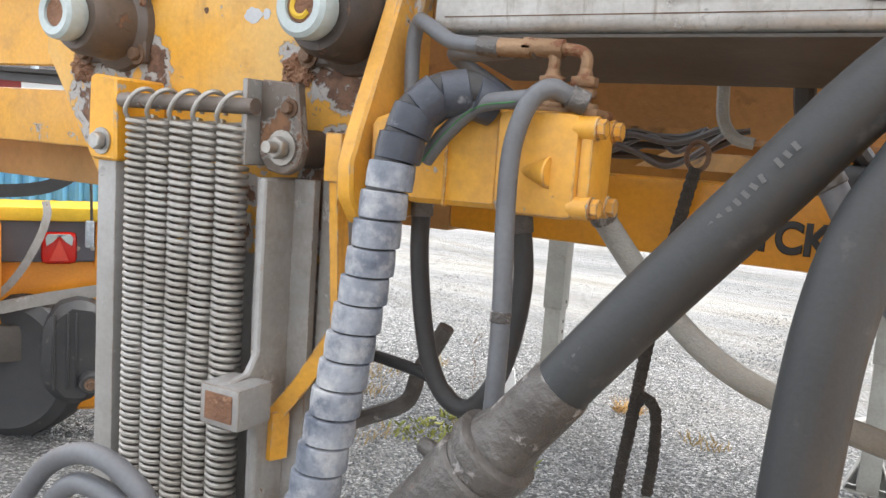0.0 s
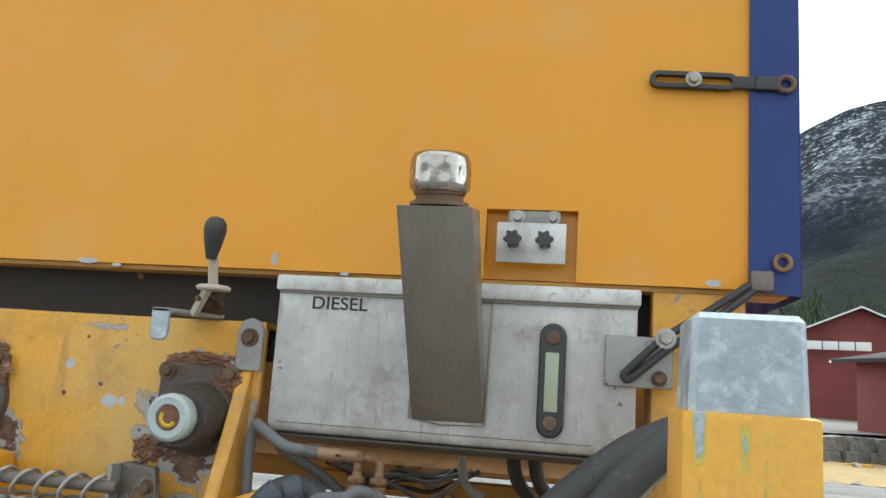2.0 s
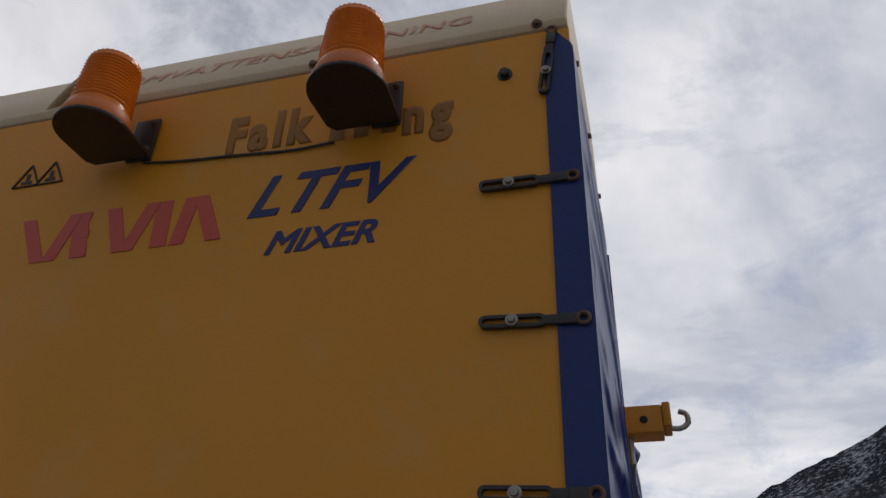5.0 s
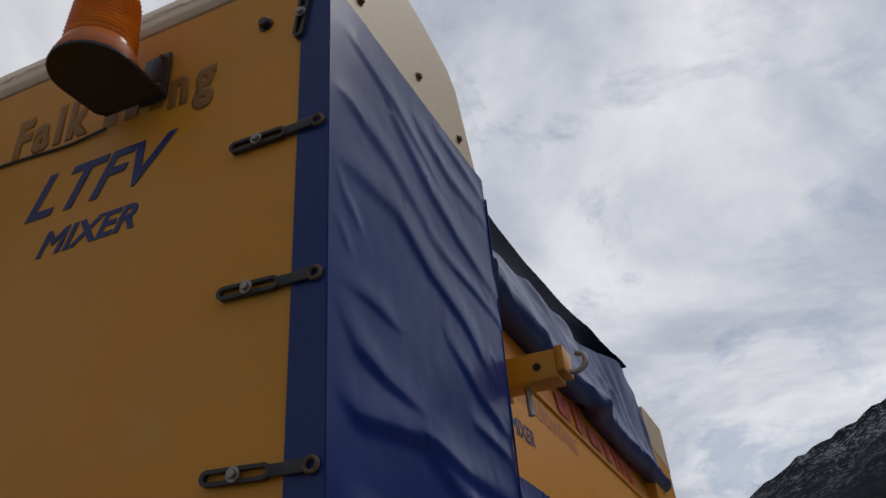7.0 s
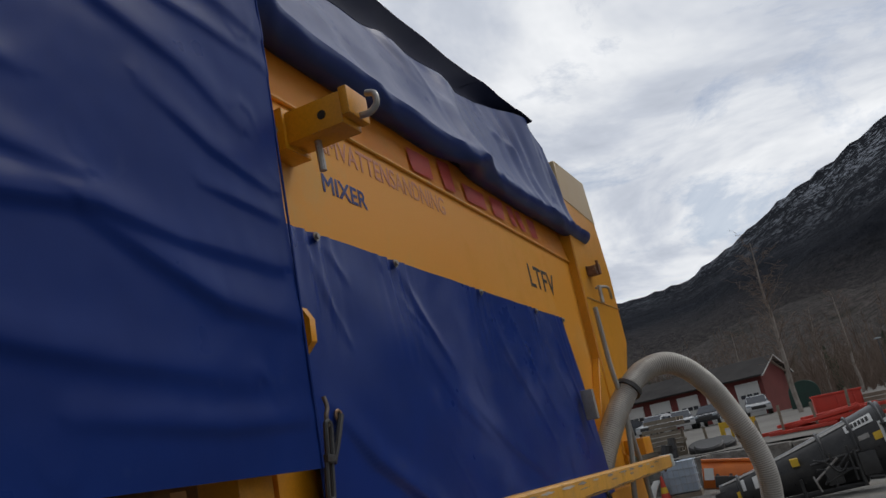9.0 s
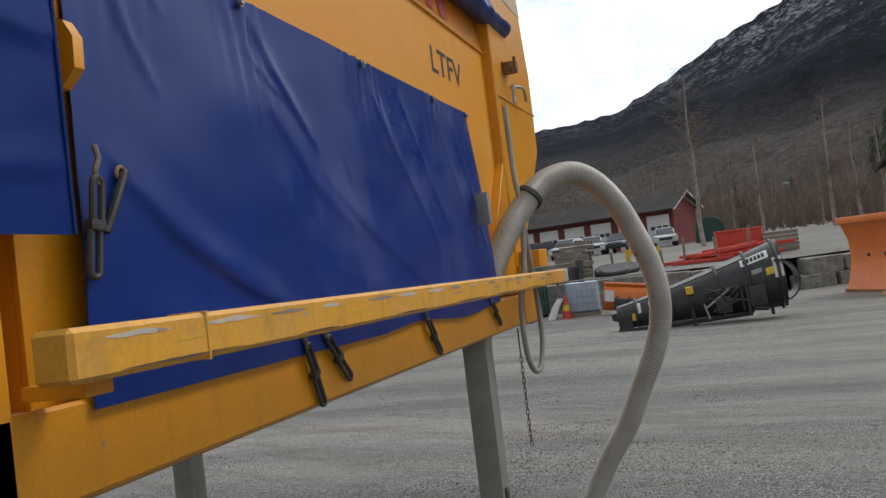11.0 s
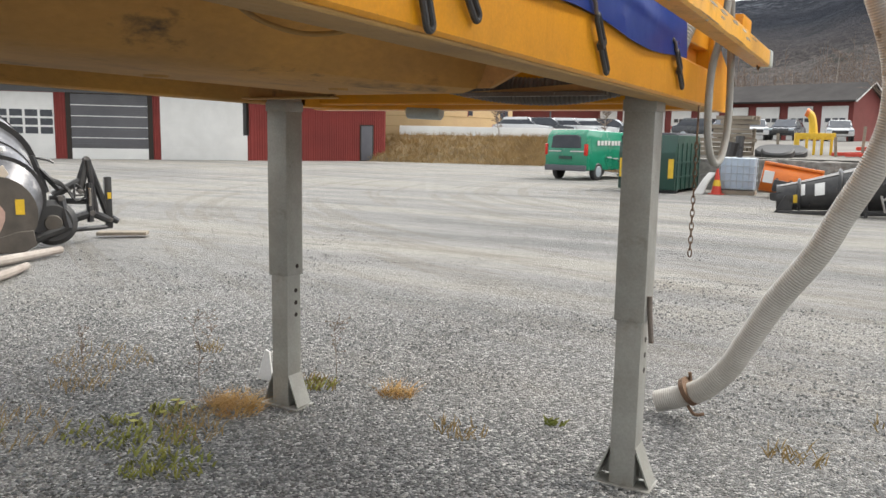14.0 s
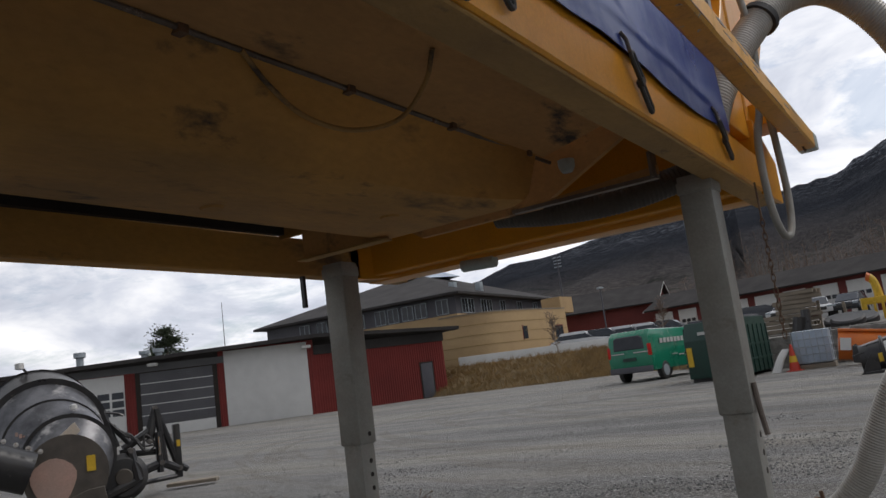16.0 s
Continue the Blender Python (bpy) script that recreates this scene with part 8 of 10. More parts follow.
bmesh.ops.recalc_face_normals(b, faces=b.faces)
G("roof", b, "roof", "dark flat roof with overhang")
for a, hh in ((-58.2, 0.8), (-54.2, 0.55), (-53.3, 0.6)):
    p = far(a, 49)
    G("roof_vent", lathe([(0.2, 0), (0.2, hh * 0.6), (0.32, hh * 0.65), (0.32, hh), (0, hh)], 12, m=Matrix.Translation((p[0], p[1], H + 0.1))), "galv")

# two-storey office with hipped roof, one corner towards the yard
off = thing("office_building", "tan panelled office with a dark upper storey and hipped roof", "office")
OL, OC, OR = (Vector(far(-46.9, 73.0)), Vector(far(-32.0, 60.0)), Vector(far(-24.4, 83.0)))
OB = OL + OR - OC
mid = (OL + OR) / 2


def drawn_in(p, k):
    return (p.x + (mid.x - p.x) * k, p.y + (mid.y - p.y) * k)


zt = 1.3
sub("lower_storey", prism([drawn_in(p, 0.07) for p in (OL, OC, OR, OB)], "z", zt, 5.6), "tan", off)
up = sub("upper_storey", prism([drawn_in(p, 0.075) for p in (OL, OC, OR, OB)], "z", 5.6, 7.05), "slate", off, "dark slate upper storey")
for pa, pb, spots_w in ((OL, OC, (4.0, 6.0, 8.0, 10.0, 12.2, 13.5, 14.9, 16.2, 18.2, 19.5)), (OC, OR, (1.0, 2.1, 4.6, 5.7, 8.6, 12.5, 16.5))):
    mO, lo_len = wall_frame(drawn_in(pa, 0.075), drawn_in(pb, 0.075))
    for x in spots_w:
        if x + 1.2 > lo_len:
            continue
        bb = box(x, -0.07, 5.72, x + 1.0, 0.02, 6.82)
        bb.transform(mO)
        wv = sub("window", bb, "window", up)
        for c0_, c1_, z0_, z1_ in ((-0.05, 0.0, 5.68, 6.86), (1.0, 1.05, 5.68, 6.86), (0.48, 0.53, 5.72, 6.82), (0.0, 1.0, 6.82, 6.87), (0.0, 1.0, 5.67, 5.72)):
            bb = box(x + c0_, -0.10, z0_, x + c1_, -0.02, z1_)
            bb.transform(mO)
            sub("frame_bar", bb, "galv", wv)
    for zz in (2.3, 3.0, 3.7, 4.4, 5.1):
        bb = box(0, -0.03, zz, lo_len, 0.01, zz + 0.03)
        bb.transform(mO)
        sub("panel_joint", bb, "grass_dry", off)
b = bm_new()
e_ = [b.verts.new((p.x, p.y, 7.05)) for p in (OL, OC, OR, OB)]
u_ = [b.verts.new((p.x, p.y, 7.24)) for p in (OL, OC, OR, OB)]
top_v = b.verts.new((mid.x, mid.y, 11.2))
b.faces.new(e_[::-1])
for k in range(4):
    b.faces.new((e_[k], e_[(k + 1) % 4], u_[(k + 1) % 4], u_[k])), b.faces.new((u_[k], u_[(k + 1) % 4], top_v))
bmesh.ops.recalc_face_normals(b, faces=b.faces)
roof_o = sub("roof", b, "roof", off, "dark hipped roof")
b = bm_new()
sk = [b.verts.new((mid.x + dx_, mid.y + dy_, 10.25)) for dx_, dy_ in ((-4.2, -1.5), (1.6, -4.2), (4.2, 1.5), (-1.6, 4.2))]
tp = b.verts.new((mid.x, mid.y, 12.0))
b.faces.new(sk[::-1])
for k in range(4):
    b.faces.new((sk[k], sk[(k + 1) % 4], tp))
bmesh.ops.recalc_face_normals(b, faces=b.faces)
sub("skylight", b, "ibc", roof_o, "pale glass pyramid skylight")
for a_, d_, hh in ((-32.3, 64.5, 0.5), (-30.4, 66.5, 0.4)):
    p = far(a_, d_)
    sub("roof_vent", box(p[0] - 0.25, p[1] - 0.25, 7.6, p[0] + 0.25, p[1] + 0.25, 8.25 + hh * 0.4, 0.03), "galv", roof_o)
WING = [(-33.7, 58.2), (-32.4, 57.2), (-31.0, 56.8), (-29.8, 57.0), (-28.4, 58.2), (-26.6, 60.6), (-24.5, 64.5)]
wing_o = [far(a_, d_)[:2] for a_, d_ in WING] + [far(-24.5, 74)[:2], far(-33.7, 70)[:2]]
wg = sub("wing", prism(wing_o, "z", zt, 5.05), "tan", off, "curved tan panelled wing")
sub("wing_coping", prism([far(a_, d_ - 0.06)[:2] for a_, d_ in WING] + [far(-24.5, 74)[:2], far(-33.7, 70)[:2]], "z", 5.05, 5.14), "wood", off)
for zz in (2.0, 2.75, 3.5, 4.25):
    sub("panel_joint", prism([far(a_, d_ - 0.03)[:2] for a_, d_ in WING] + [far(-24.5, 74)[:2], far(-33.7, 70)[:2]], "z", zz, zz + 0.035), "grass_dry", wg)
mW, wlen = wall_frame(far(-28.4, 58.2), far(-24.5, 64.5))
for x, z0, wd, hh, fr in ((1.2, 2.9, 0.55, 0.95, "red_dull"), (1.9, 2.9, 0.55, 0.95, "red_dull"), (3.4, 1.7, 1.0, 2.2, "red_dull"), (5.6, 2.8, 0.5, 0.9, "red_dull"), (6.2, 2.8, 0.5, 0.9, "red_dull")):
    if x + wd < wlen:
        bb = box(x, -0.10, z0, x + wd, 0.02, z0 + hh)
        bb.transform(mW)
        wo = sub("window", bb, "window", wg)
        bb = box(x - 0.09, -0.07, z0 - 0.09, x + wd + 0.09, 0.0, z0 + hh + 0.09)
        bb.transform(mW)
        sub("window_frame", bb, fr, wo)
mS, slen = wall_frame(far(-34.6, 59.0), far(-33.7, 58.2))
for x0_, z0, x1_, z1 in ((0.1, 2.2, 0.8, 3.9),):
    bb = box(x0_, -0.2, z0, x1_, 0.1, z1)
    bb.transform(mS)
    sub("window", bb, "window", wg)
p = far(-25.0, 69.0)
sub("roof_housing", box(p[0] - 1.0, p[1] - 1.0, 5.0, p[0] + 0.8, p[1] + 1.5, 6.35), "tan", off)

# white parapet wall
A0, A1 = far(-32.6, 50.5), far(-17.5, 53)
mP, plen = wall_frame(A0, A1)
b = box(0, 0, 1.2, plen, 0.25, 1.95, 0.02)
b.transform(mP)
solo("parapet_wall", b, "white", "low white concrete wall along the terrace", "wall", kind="structure")


def row_building(name, label, p, q, z0, eave, ridge, n_doors, depth, material="red_dull", roofm="roof", gable_end=True):
    e = thing(name, label, "garage")
    mB, ln = wall_frame(p, q)

    def X(nm, bm, mat, par=None, lb=""):
        bm.transform(mB)
        return sub(nm, bm, mat, par or e, lb)

    X("wall", box(0, 0.1, z0, ln, depth, eave), material)
    o = [(0.1, eave), (depth, eave), (depth / 2, ridge)]
    X("gable", prism(o, "x", 0.0, 0.2), material)
    X("gable", prism(o, "x", ln - 0.2, ln), material)
    b = bm_new()
    for s0, s1 in (((-0.7, eave - 0.16), (depth / 2, ridge + 0.08)), ((depth / 2, ridge + 0.08), (depth + 0.7, eave - 0.16))):
        vs = [b.verts.new((-0.5, s0[0], s0[1])), b.verts.new((ln + 0.5, s0[0], s0[1])), b.verts.new((ln + 0.5, s1[0], s1[1])), b.verts.new((-0.5, s1[0], s1[1]))]
        b.faces.new(vs)
    bmesh.ops.remove_doubles(b, verts=b.verts, dist=0.001)
    bmesh.ops.recalc_face_normals(b, faces=b.faces)
    bmesh.ops.solidify(b, geom=list(b.faces), thickness=0.14)
    X("roof", b, roofm)
    for sx_ in (-0.52, ln + 0.40):
        X("barge_board", prism([(-0.7, eave - 0.3), (depth / 2, ridge - 0.04), (depth + 0.7, eave - 0.3), (depth + 0.7, eave - 0.2), (depth / 2, ridge + 0.06), (-0.7, eave - 0.2)], "x", sx_, sx_ + 0.12), "white")
    if n_doors:
        pitch = ln / n_doors
        for k in range(n_doors):
            x = k * pitch + 0.35
            d = X("lift_door", box(x, 0.0, z0, x + pitch - 0.7, 0.09, eave - 0.55, 0.01), "white", None, "white lift door")
            for c in range(3):
                wd = (pitch - 0.7) / 4
                X("door_window", box(x + 0.3 + c * wd * 1.1, -0.03, z0 + 1.55, x + 0.3 + c * wd * 1.1 + wd * 0.85, 0.03, z0 + 1.85), "window", d)
    return e


row_building("garage_row", "long row of garages with white lift doors and grey roof", far(-18.5, 78), far(-2.2, 66), 1.4, 4.7, 5.95, 9, 5.0)
row_building("barn", "dull red barn with a white-edged gable", far(-24.6, 82), far(-18.2, 80), 1.5, 5.6, 7.6, 0, 9)
row_building("red_house", "red timber building with a white-edged gable", far(11.2, 66), far(12.9, 45), -0.3, 5.4, 7.1, 4, 7.4)
row_building("red_shed", "low dull red shed with a dark roof", far(17.0, 33), far(33, 25), -0.3, 3.75, 4.3, 0, 7)
for a in (14.7, 15.7, 16.7, 17.7):
    p = far(a, 44.6)
    o = solo("house_window", box(-0.36, -0.08, 4.75, 0.36, 0.05, 5.2, 0.01), "white", "pale window in the red gable", "window", "gable windows", kind="structure")
    o.matrix_basis = Matrix.Translation((p[0], p[1], 0)) @ Matrix.Rotation(radians(-13), 4, "Z")


# ---- vehicles ----
def extrude_profile(o, half, inset=0.0, bev=0.05):
    """A vehicle body: the side outline (x along, z up) over the width, its upper part drawn in."""
    b = prism(o, "y", -half, half)
    zs = [v.co.z for v in b.verts]
    lo, hi = min(zs), max(zs)
    for v in b.verts:
        t = max(0, (v.co.z - lo) / (hi - lo) - 0.5) * 2
        v.co.y *= 1 - inset * t
    bevel_all(b, bev, 2)
    return b


def wheel(e, x, y, r=0.33, w=0.22):
    s = 1 if y > 0 else -1
    wob = sub("wheel", cyl((x, y - s * w, r), (x, y, r), r, seg=24, bev=0.03), "rubber", e)
    sub("rim", cyl((x, y - s * 0.02, r), (x, y + s * 0.012, r), r * 0.62, seg=20, bev=0.01), "galv", wob)


def car(m, paint, label, group="parked cars"):
    e = thing("car", label, "car", group)
    sub("body", extrude_profile([(-2.15, 0.35), (2.15, 0.35), (2.2, 0.62), (2.1, 0.82), (1.15, 0.93), (-1.9, 0.98), (-2.2, 0.85)], 0.88, 0.05, 0.07), paint, e)
    cab = sub("cabin", extrude_profile([(-1.85, 0.93), (1.1, 0.92), (0.35, 1.45), (-1.35, 1.47)], 0.80, 0.18, 0.06), paint, e)
    sub("windscreen", extrude_profile([(-1.80, 0.97), (1.06, 0.96), (0.36, 1.405), (-1.32, 1.42)], 0.806, 0.178, 0.02), "window", cab)
    for o in ([(1.14, 0.95), (0.41, 1.43), (0.37, 1.41), (1.09, 0.93)], [(-1.88, 0.97), (-1.40, 1.43), (-1.36, 1.41), (-1.83, 0.95)]):
        sub("windscreen", prism(o, "y", -0.66, 0.66), "window", cab)
    sub("roof_panel", box(-1.25, -0.62, 1.44, 0.3, 0.62, 1.482, 0.02), paint, cab)
    for x in (-1.35, 1.35):
        for y in (-0.89, 0.89):
            wheel(e, x, y)
    sub("grille", box(2.17, -0.5, 0.5, 2.215, 0.5, 0.72, 0.02), "black", e)
    for y in (-0.68, 0.68):
        sub("headlight", box(2.08, y - 0.16, 0.66, 2.19, y + 0.16, 0.8, 0.03), "galv", e)
        sub("tail_light", box(-2.22, y - 0.12, 0.70, -2.15, y + 0.12, 0.88, 0.02), "red_lens", e)
    return placed(e, m)


def facing(az, d, z, turn):
    p = far(az, d)
    return Matrix.Translation((p[0], p[1], z)) @ Matrix.Rotation(radians(turn), 4, "Z")


car(facing(-6.0, 61, 1.5, -95), "car_dark", "dark parked car facing the yard")
car(facing(-8.0, 61, 1.5, -80), "car_white", "white parked car before the garages")
car(facing(-9.7, 60, 1.5, -100), "car_white", "pale parked car before the garages")
car(facing(-11.3, 61, 1.5, 10), "car_dark", "dark parked car before the garages")
car(facing(-2.9, 62, 1.5, -85), "car_white", "white parked car before the garages")
for k, (a, pnt) in enumerate(((-23.6, "car_white"), (-21.9, "car_dark"), (-20.4, "car_white"), (-18.9, "car_white"), (-17.5, "car_dark"))):
    car(facing(a, 58 + k * 0.4, 1.35, 5), pnt, "%s parked car behind the white wall" % ("white" if pnt == "car_white" else "dark"), "cars behind the wall")

# green van
VANM = Matrix.Translation((-9.30, 30.3, -0.235)) @ Matrix.Rotation(radians(79), 4, "Z") @ Matrix.Scale(0.96, 4)
van = thing("van", "bright green delivery van parked with its back to the yard", "van")
sub("body", extrude_profile([(-2.45, 0.38), (2.45, 0.38), (2.5, 0.75), (2.3, 1.02), (1.55, 1.18), (0.85, 1.86), (-2.25, 1.92), (-2.44, 1.7), (-2.5, 0.9)], 0.94, 0.10, 0.09), "green", van)
sub("rear_window", prism([(-0.66, 1.22), (0.66, 1.22), (0.60, 1.66), (0.45, 1.72), (-0.45, 1.72), (-0.60, 1.66)], "x", -2.505, -2.40, bev=0.02), "window", van)
for s in (-1, 1):
    sub("side_window", prism([(0.25, 1.22), (1.5, 1.2), (0.9, 1.72), (0.25, 1.74)], "y", s * 0.90 - 0.02, s * 0.90 + 0.025), "window", van)
    sub("tail_light", box(-2.50, s * 0.86 - 0.05, 0.95, -2.38, s * 0.86 + 0.07, 1.38, 0.02), "red_lens", van)
    for k in range(7):
        sub("sign_bar", box(-1.75 + 0.27 * k, s * 0.925 - 0.01, 1.34, -1.56 + 0.27 * k, s * 0.925 + 0.008, 1.52), "white_mark", van)
    for k in range(4):
        sub("sign_bar", box(-1.0 + 0.5 * k, s * 0.947 - 0.01, 0.86 - 0.05 * k, -0.62 + 0.5 * k, s * 0.947 + 0.008, 0.90 - 0.05 * k), "white_mark", van)
    for x in (-1.6, 1.6):
        wheel(van, x, s * 0.94, 0.34)
sub("bumper", box(-2.56, -0.9, 0.36, -2.42, 0.9, 0.58, 0.04), "slate", van)
sub("plate_bar", box(-2.535, -0.28, 0.80, -2.49, 0.28, 0.92), "green_dark", van)
sub("sign_bar", box(-2.525, -0.8, 1.08, -2.48, -0.2, 1.12), "white_mark", van)
sub("sign_bar", box(-2.525, 0.2, 1.08, -2.48, 0.75, 1.12), "white_mark", van)
placed(van, VANM)

# green refuse container
con = thing("refuse_container", "dark green ribbed steel refuse container with yellow marks", "container")
sub("shell", extrude_profile([(-1.7, 0.12), (1.7, 0.12), (1.75, 1.3), (1.45, 1.85), (-1.45, 1.85), (-1.75, 1.3)], 1.0, 0.0, 0.03), "green_dark", con)
for x in np.linspace(-1.5, 1.5, 6):
    for s in (-1, 1):
        sub("rib", box(x - 0.04, s * 1.0 - 0.04, 0.12, x + 0.04, s * 1.0 + 0.05, 1.6, 0.01), "green_dark", con)
for z in (0.5, 0.95):
    for s in (-1, 1):
        sub("rib", box(-1.7, s * 1.0 - 0.03, z, 1.7, s * 1.0 + 0.06, z + 0.07, 0.01), "green_dark", con)
for s in (-1, 1):
    sub("warning_strip", box(-1.76, s * 0.86 - 0.09, 0.5, -1.70, s * 0.86 + 0.09, 1.1), "yellow_plain", con)
sub("lid", box(-1.35, -0.9, 1.83, 1.35, 0.9, 1.92, 0.03), "slate", con)
sub("sign_bar", box(-1.70, -0.3, 1.45, -1.60, 0.5, 1.55), "white_mark", con)
for x in (-1.3, 1.3):
    sub("skid", box(x - 0.1, -1.0, 0.0, x + 0.1, 1.0, 0.13), "black", con)
placed(con, Matrix.Translation((-5.35, 24.2, -0.23)) @ Matrix.Rotation(radians(88), 4, "Z") @ Matrix.Diagonal((0.8, 0.81, 0.89, 1)))

# stone block wall
bw = thing("block_wall", "retaining wall of rough grey stone blocks", "wall", kind="structure")
sm = []
for k in range(3):
    bb = box(-0.6, -0.35, -0.27, 0.6, 0.35, 0.27, 0.06)
    for v in bb.verts:
        v.co += Vector((noise.noise(v.co * 3 + Vector((k, 0, 0))), noise.noise(v.co * 3 + Vector((0, k, 3))), noise.noise(v.co * 3 + Vector((7, k, 0))))) * 0.06
    sm.append(bb)
first_blocks = []
for k, bb in enumerate(sm):
    o = sub("stone_block", bb, "stone", bw)
    first_blocks.append(o)
cnt = 0
for seg_a, seg_b in zip(WALLX[4:7], WALLX[5:8]):
    pa, pb = Vector((*seg_a, 0)), Vector((*seg_b, 0))
    L_ = (pb - pa).length
    an = math.atan2(pb.y - pa.y, pb.x - pa.x)
    for r in range(2):
        for k in range(min(int(L_ / 1.22), 14)):
            p = pa.lerp(pb, (k * 1.22 + 0.6 + 0.3 * (r % 2)) / L_)
            mm = Matrix.Translation((p.x, p.y - 0.3 + 0.06 * r, 0.02 + r * 0.50 - 0.04)) @ Matrix.Rotation(an + rng.uniform(-0.07, 0.07), 4, "Z") @ Matrix.Rotation(rng.uniform(-0.03, 0.03), 4, "Y") @ Matrix.Diagonal((rng.uniform(0.86, 1.0), rng.uniform(0.85, 1.15), rng.uniform(0.88, 1.0), 1))
            if cnt < 3:
                first_blocks[cnt].matrix_basis = mm
            else:
                o = new("stone_block", first_blocks[cnt % 3].data)
                o.parent = bw
                o.matrix_basis = mm
            cnt += 1

# IBC tank on a pallet
def pallet(m, parentless=True):
    e = thing("pallet", "weathered wooden pallet lying in a stack", "pallet", "stacked pallets")
    for k in range(5):
        sub("board", box(-0.6, -0.4 + k * 0.175, 0.122, 0.6, -0.3 + k * 0.175, 0.144), "wood", e)
    for y in (-0.4, -0.05, 0.3):
        sub("bearer", box(-0.6, y, 0.02, 0.6, y + 0.1, 0.122), "wood", e)
    return placed(e, m)


ib = thing("ibc_tank", "milky plastic liquid tank in a steel cage on a pallet", "tank container")
sub("bladder", box(-0.55, -0.47, 0.16, 0.55, 0.47, 1.10, 0.06), "ibc", ib)
for k in range(7):
    x = -0.58 + k * 1.16 / 6
    for s in (-1, 1):
        sub("cage_bar", cyl((x, s * 0.50, 0.14), (x, s * 0.50, 1.12), 0.010, seg=6), "galv", ib)
for k in range(5):
    z = 0.2 + k * 0.22
    for s in (-1, 1):
        sub("cage_bar", cyl((-0.58, s * 0.505, z), (0.58, s * 0.505, z), 0.010, seg=6), "galv", ib)
        sub("cage_bar", cyl((s * 0.585, -0.5, z), (s * 0.585, 0.5, z), 0.010, seg=6), "galv", ib)
sub("base", box(-0.6, -0.5, 0.0, 0.6, 0.5, 0.14), "wood", ib)
sub("cap", cyl((0, 0, 1.1), (0, 0, 1.15), 0.1, seg=16), "black", ib)
placed(ib, facing(-8.75, 24.0, -0.232, 4) @ Matrix.Diagonal((0.83, 0.95, 0.95, 1)))
cone = thing("traffic_cone", "orange traffic cone with a yellow band", "cone")
sub("body", lathe([(0.15, 0.03), (0.03, 0.72), (0, 0.73)], 16), "red_bright", cone)
sub("band", lathe([(0.116, 0.25), (0.086, 0.42), (0.084, 0.42), (0.084, 0.25)], 16), "yellow_plain", cone)
sub("foot", box(-0.2, -0.2, 0, 0.2, 0.2, 0.035, 0.01), "red_bright", cone)
placed(cone, facing(-10.1, 23.4, -0.232, 0))
for k in range(4):
    p, q = Vector(far(-11.5 + 0.14 * k, 23.4, -0.24)), Vector(far(-10.6 + 0.10 * k, 23.8, 0.36))
    solo("white_pipe", tube([p, p.lerp(q, 0.5) + Vector((0, 0, 0.06)), q], 0.04, 8), "white", "white plastic pipe leaning by the tank", "pipe", "white pipes")
# pallets stacked on the terrace
first_p = pallet(facing(-9.2, 28.4, 0.80, 10))
for k in range(1, 9):
    copy_thing(first_p, facing(-9.2 + rng.uniform(-0.35, 0.35), 28.4, 0.80 + k * 0.148, 10 + rng.uniform(-30, 30)))
for k in range(4):
    copy_thing(first_p, facing(-11.3 + rng.uniform(-0.1, 0.1), 28.2, 0.80 + k * 0.148, 20 + rng.uniform(-8, 8)))
solo("scrap_heap", join(cyl(far(-8.9, 27.3, 0.78), far(-8.8, 27.4, 1.45), 0.14, seg=10), cyl(far(-9.4, 27.3, 0.78), far(-9.2, 27.3, 1.25), 0.2, seg=10)), "black", "dark machine scrap beside the pallets", "scrap")

def arc_shell(cx, cz, r0, r1, y0, y1, a0, a1, n=22):
    """A curved sheet about an axis along y."""
    o = []
    for i in range(n + 1):
        a = radians(a0 + (a1 - a0) * i / n)
        o.append((cx + r1 * math.cos(a), cz + r1 * math.sin(a)))
    for i in range(n, -1, -1):
        a = radians(a0 + (a1 - a0) * i / n)
        o.append((cx + r0 * math.cos(a), cz + r0 * math.sin(a)))
    return prism(o, "y", y0, y1)


# ---- snow clearing gear in the yard ----
plow = thing("side_plough", "long black snow plough blade lying on its stands", "snow plough")
b = bm_new()
NP = 26
rows2 = []
for i in range(NP + 1):
    t = i / NP
    x = -2.55 + 5.2 * t
    R = 0.36 + 0.66 * t ** 1.15
    ring = []
    for k in range(15):
        a = radians(-60 + 215 * k / 14)
        ring.append(b.verts.new((x, -R * math.cos(a) * 0.9, 0.20 + R * 0.86 + R * math.sin(a))))
    rows2.append(ring)
for a, c in zip(rows2, rows2[1:]):
    for k in range(14):
        b.faces.new((a[k], a[k + 1], c[k + 1], c[k]))
bmesh.ops.recalc_face_normals(b, faces=b.faces)
bmesh.ops.solidify(b, geom=list(b.faces), thickness=0.03)
sub("mouldboard", b, "black", plow)
for t in (0.12, 0.33, 0.62, 0.80, 0.97):
    x, R = -2.55 + 5.2 * t, 0.36 + 0.66 * t ** 1.15
    pts = [(x, -(R + 0.03) * math.cos(radians(a)) * 0.9, 0.20 + R * 0.86 + (R + 0.03) * math.sin(radians(a))) for a in range(-60, 156, 20)]
    sub("rib", tube(pts, 0.05, 6), "black", plow)
sub("cutting_edge", box(-2.5, -0.42, 0.06, 1.6, -0.34, 0.20, 0.02), "black", plow)
for x, z in ((-0.3, 0.95),):
    sub("yellow_plate", box(x, -1.0 if x > 1 else -0.62 - 0.1 * (x + 2), z, x + 0.22, -0.95 if x > 1 else -0.4, z + 0.2), "yellow_plain", plow)
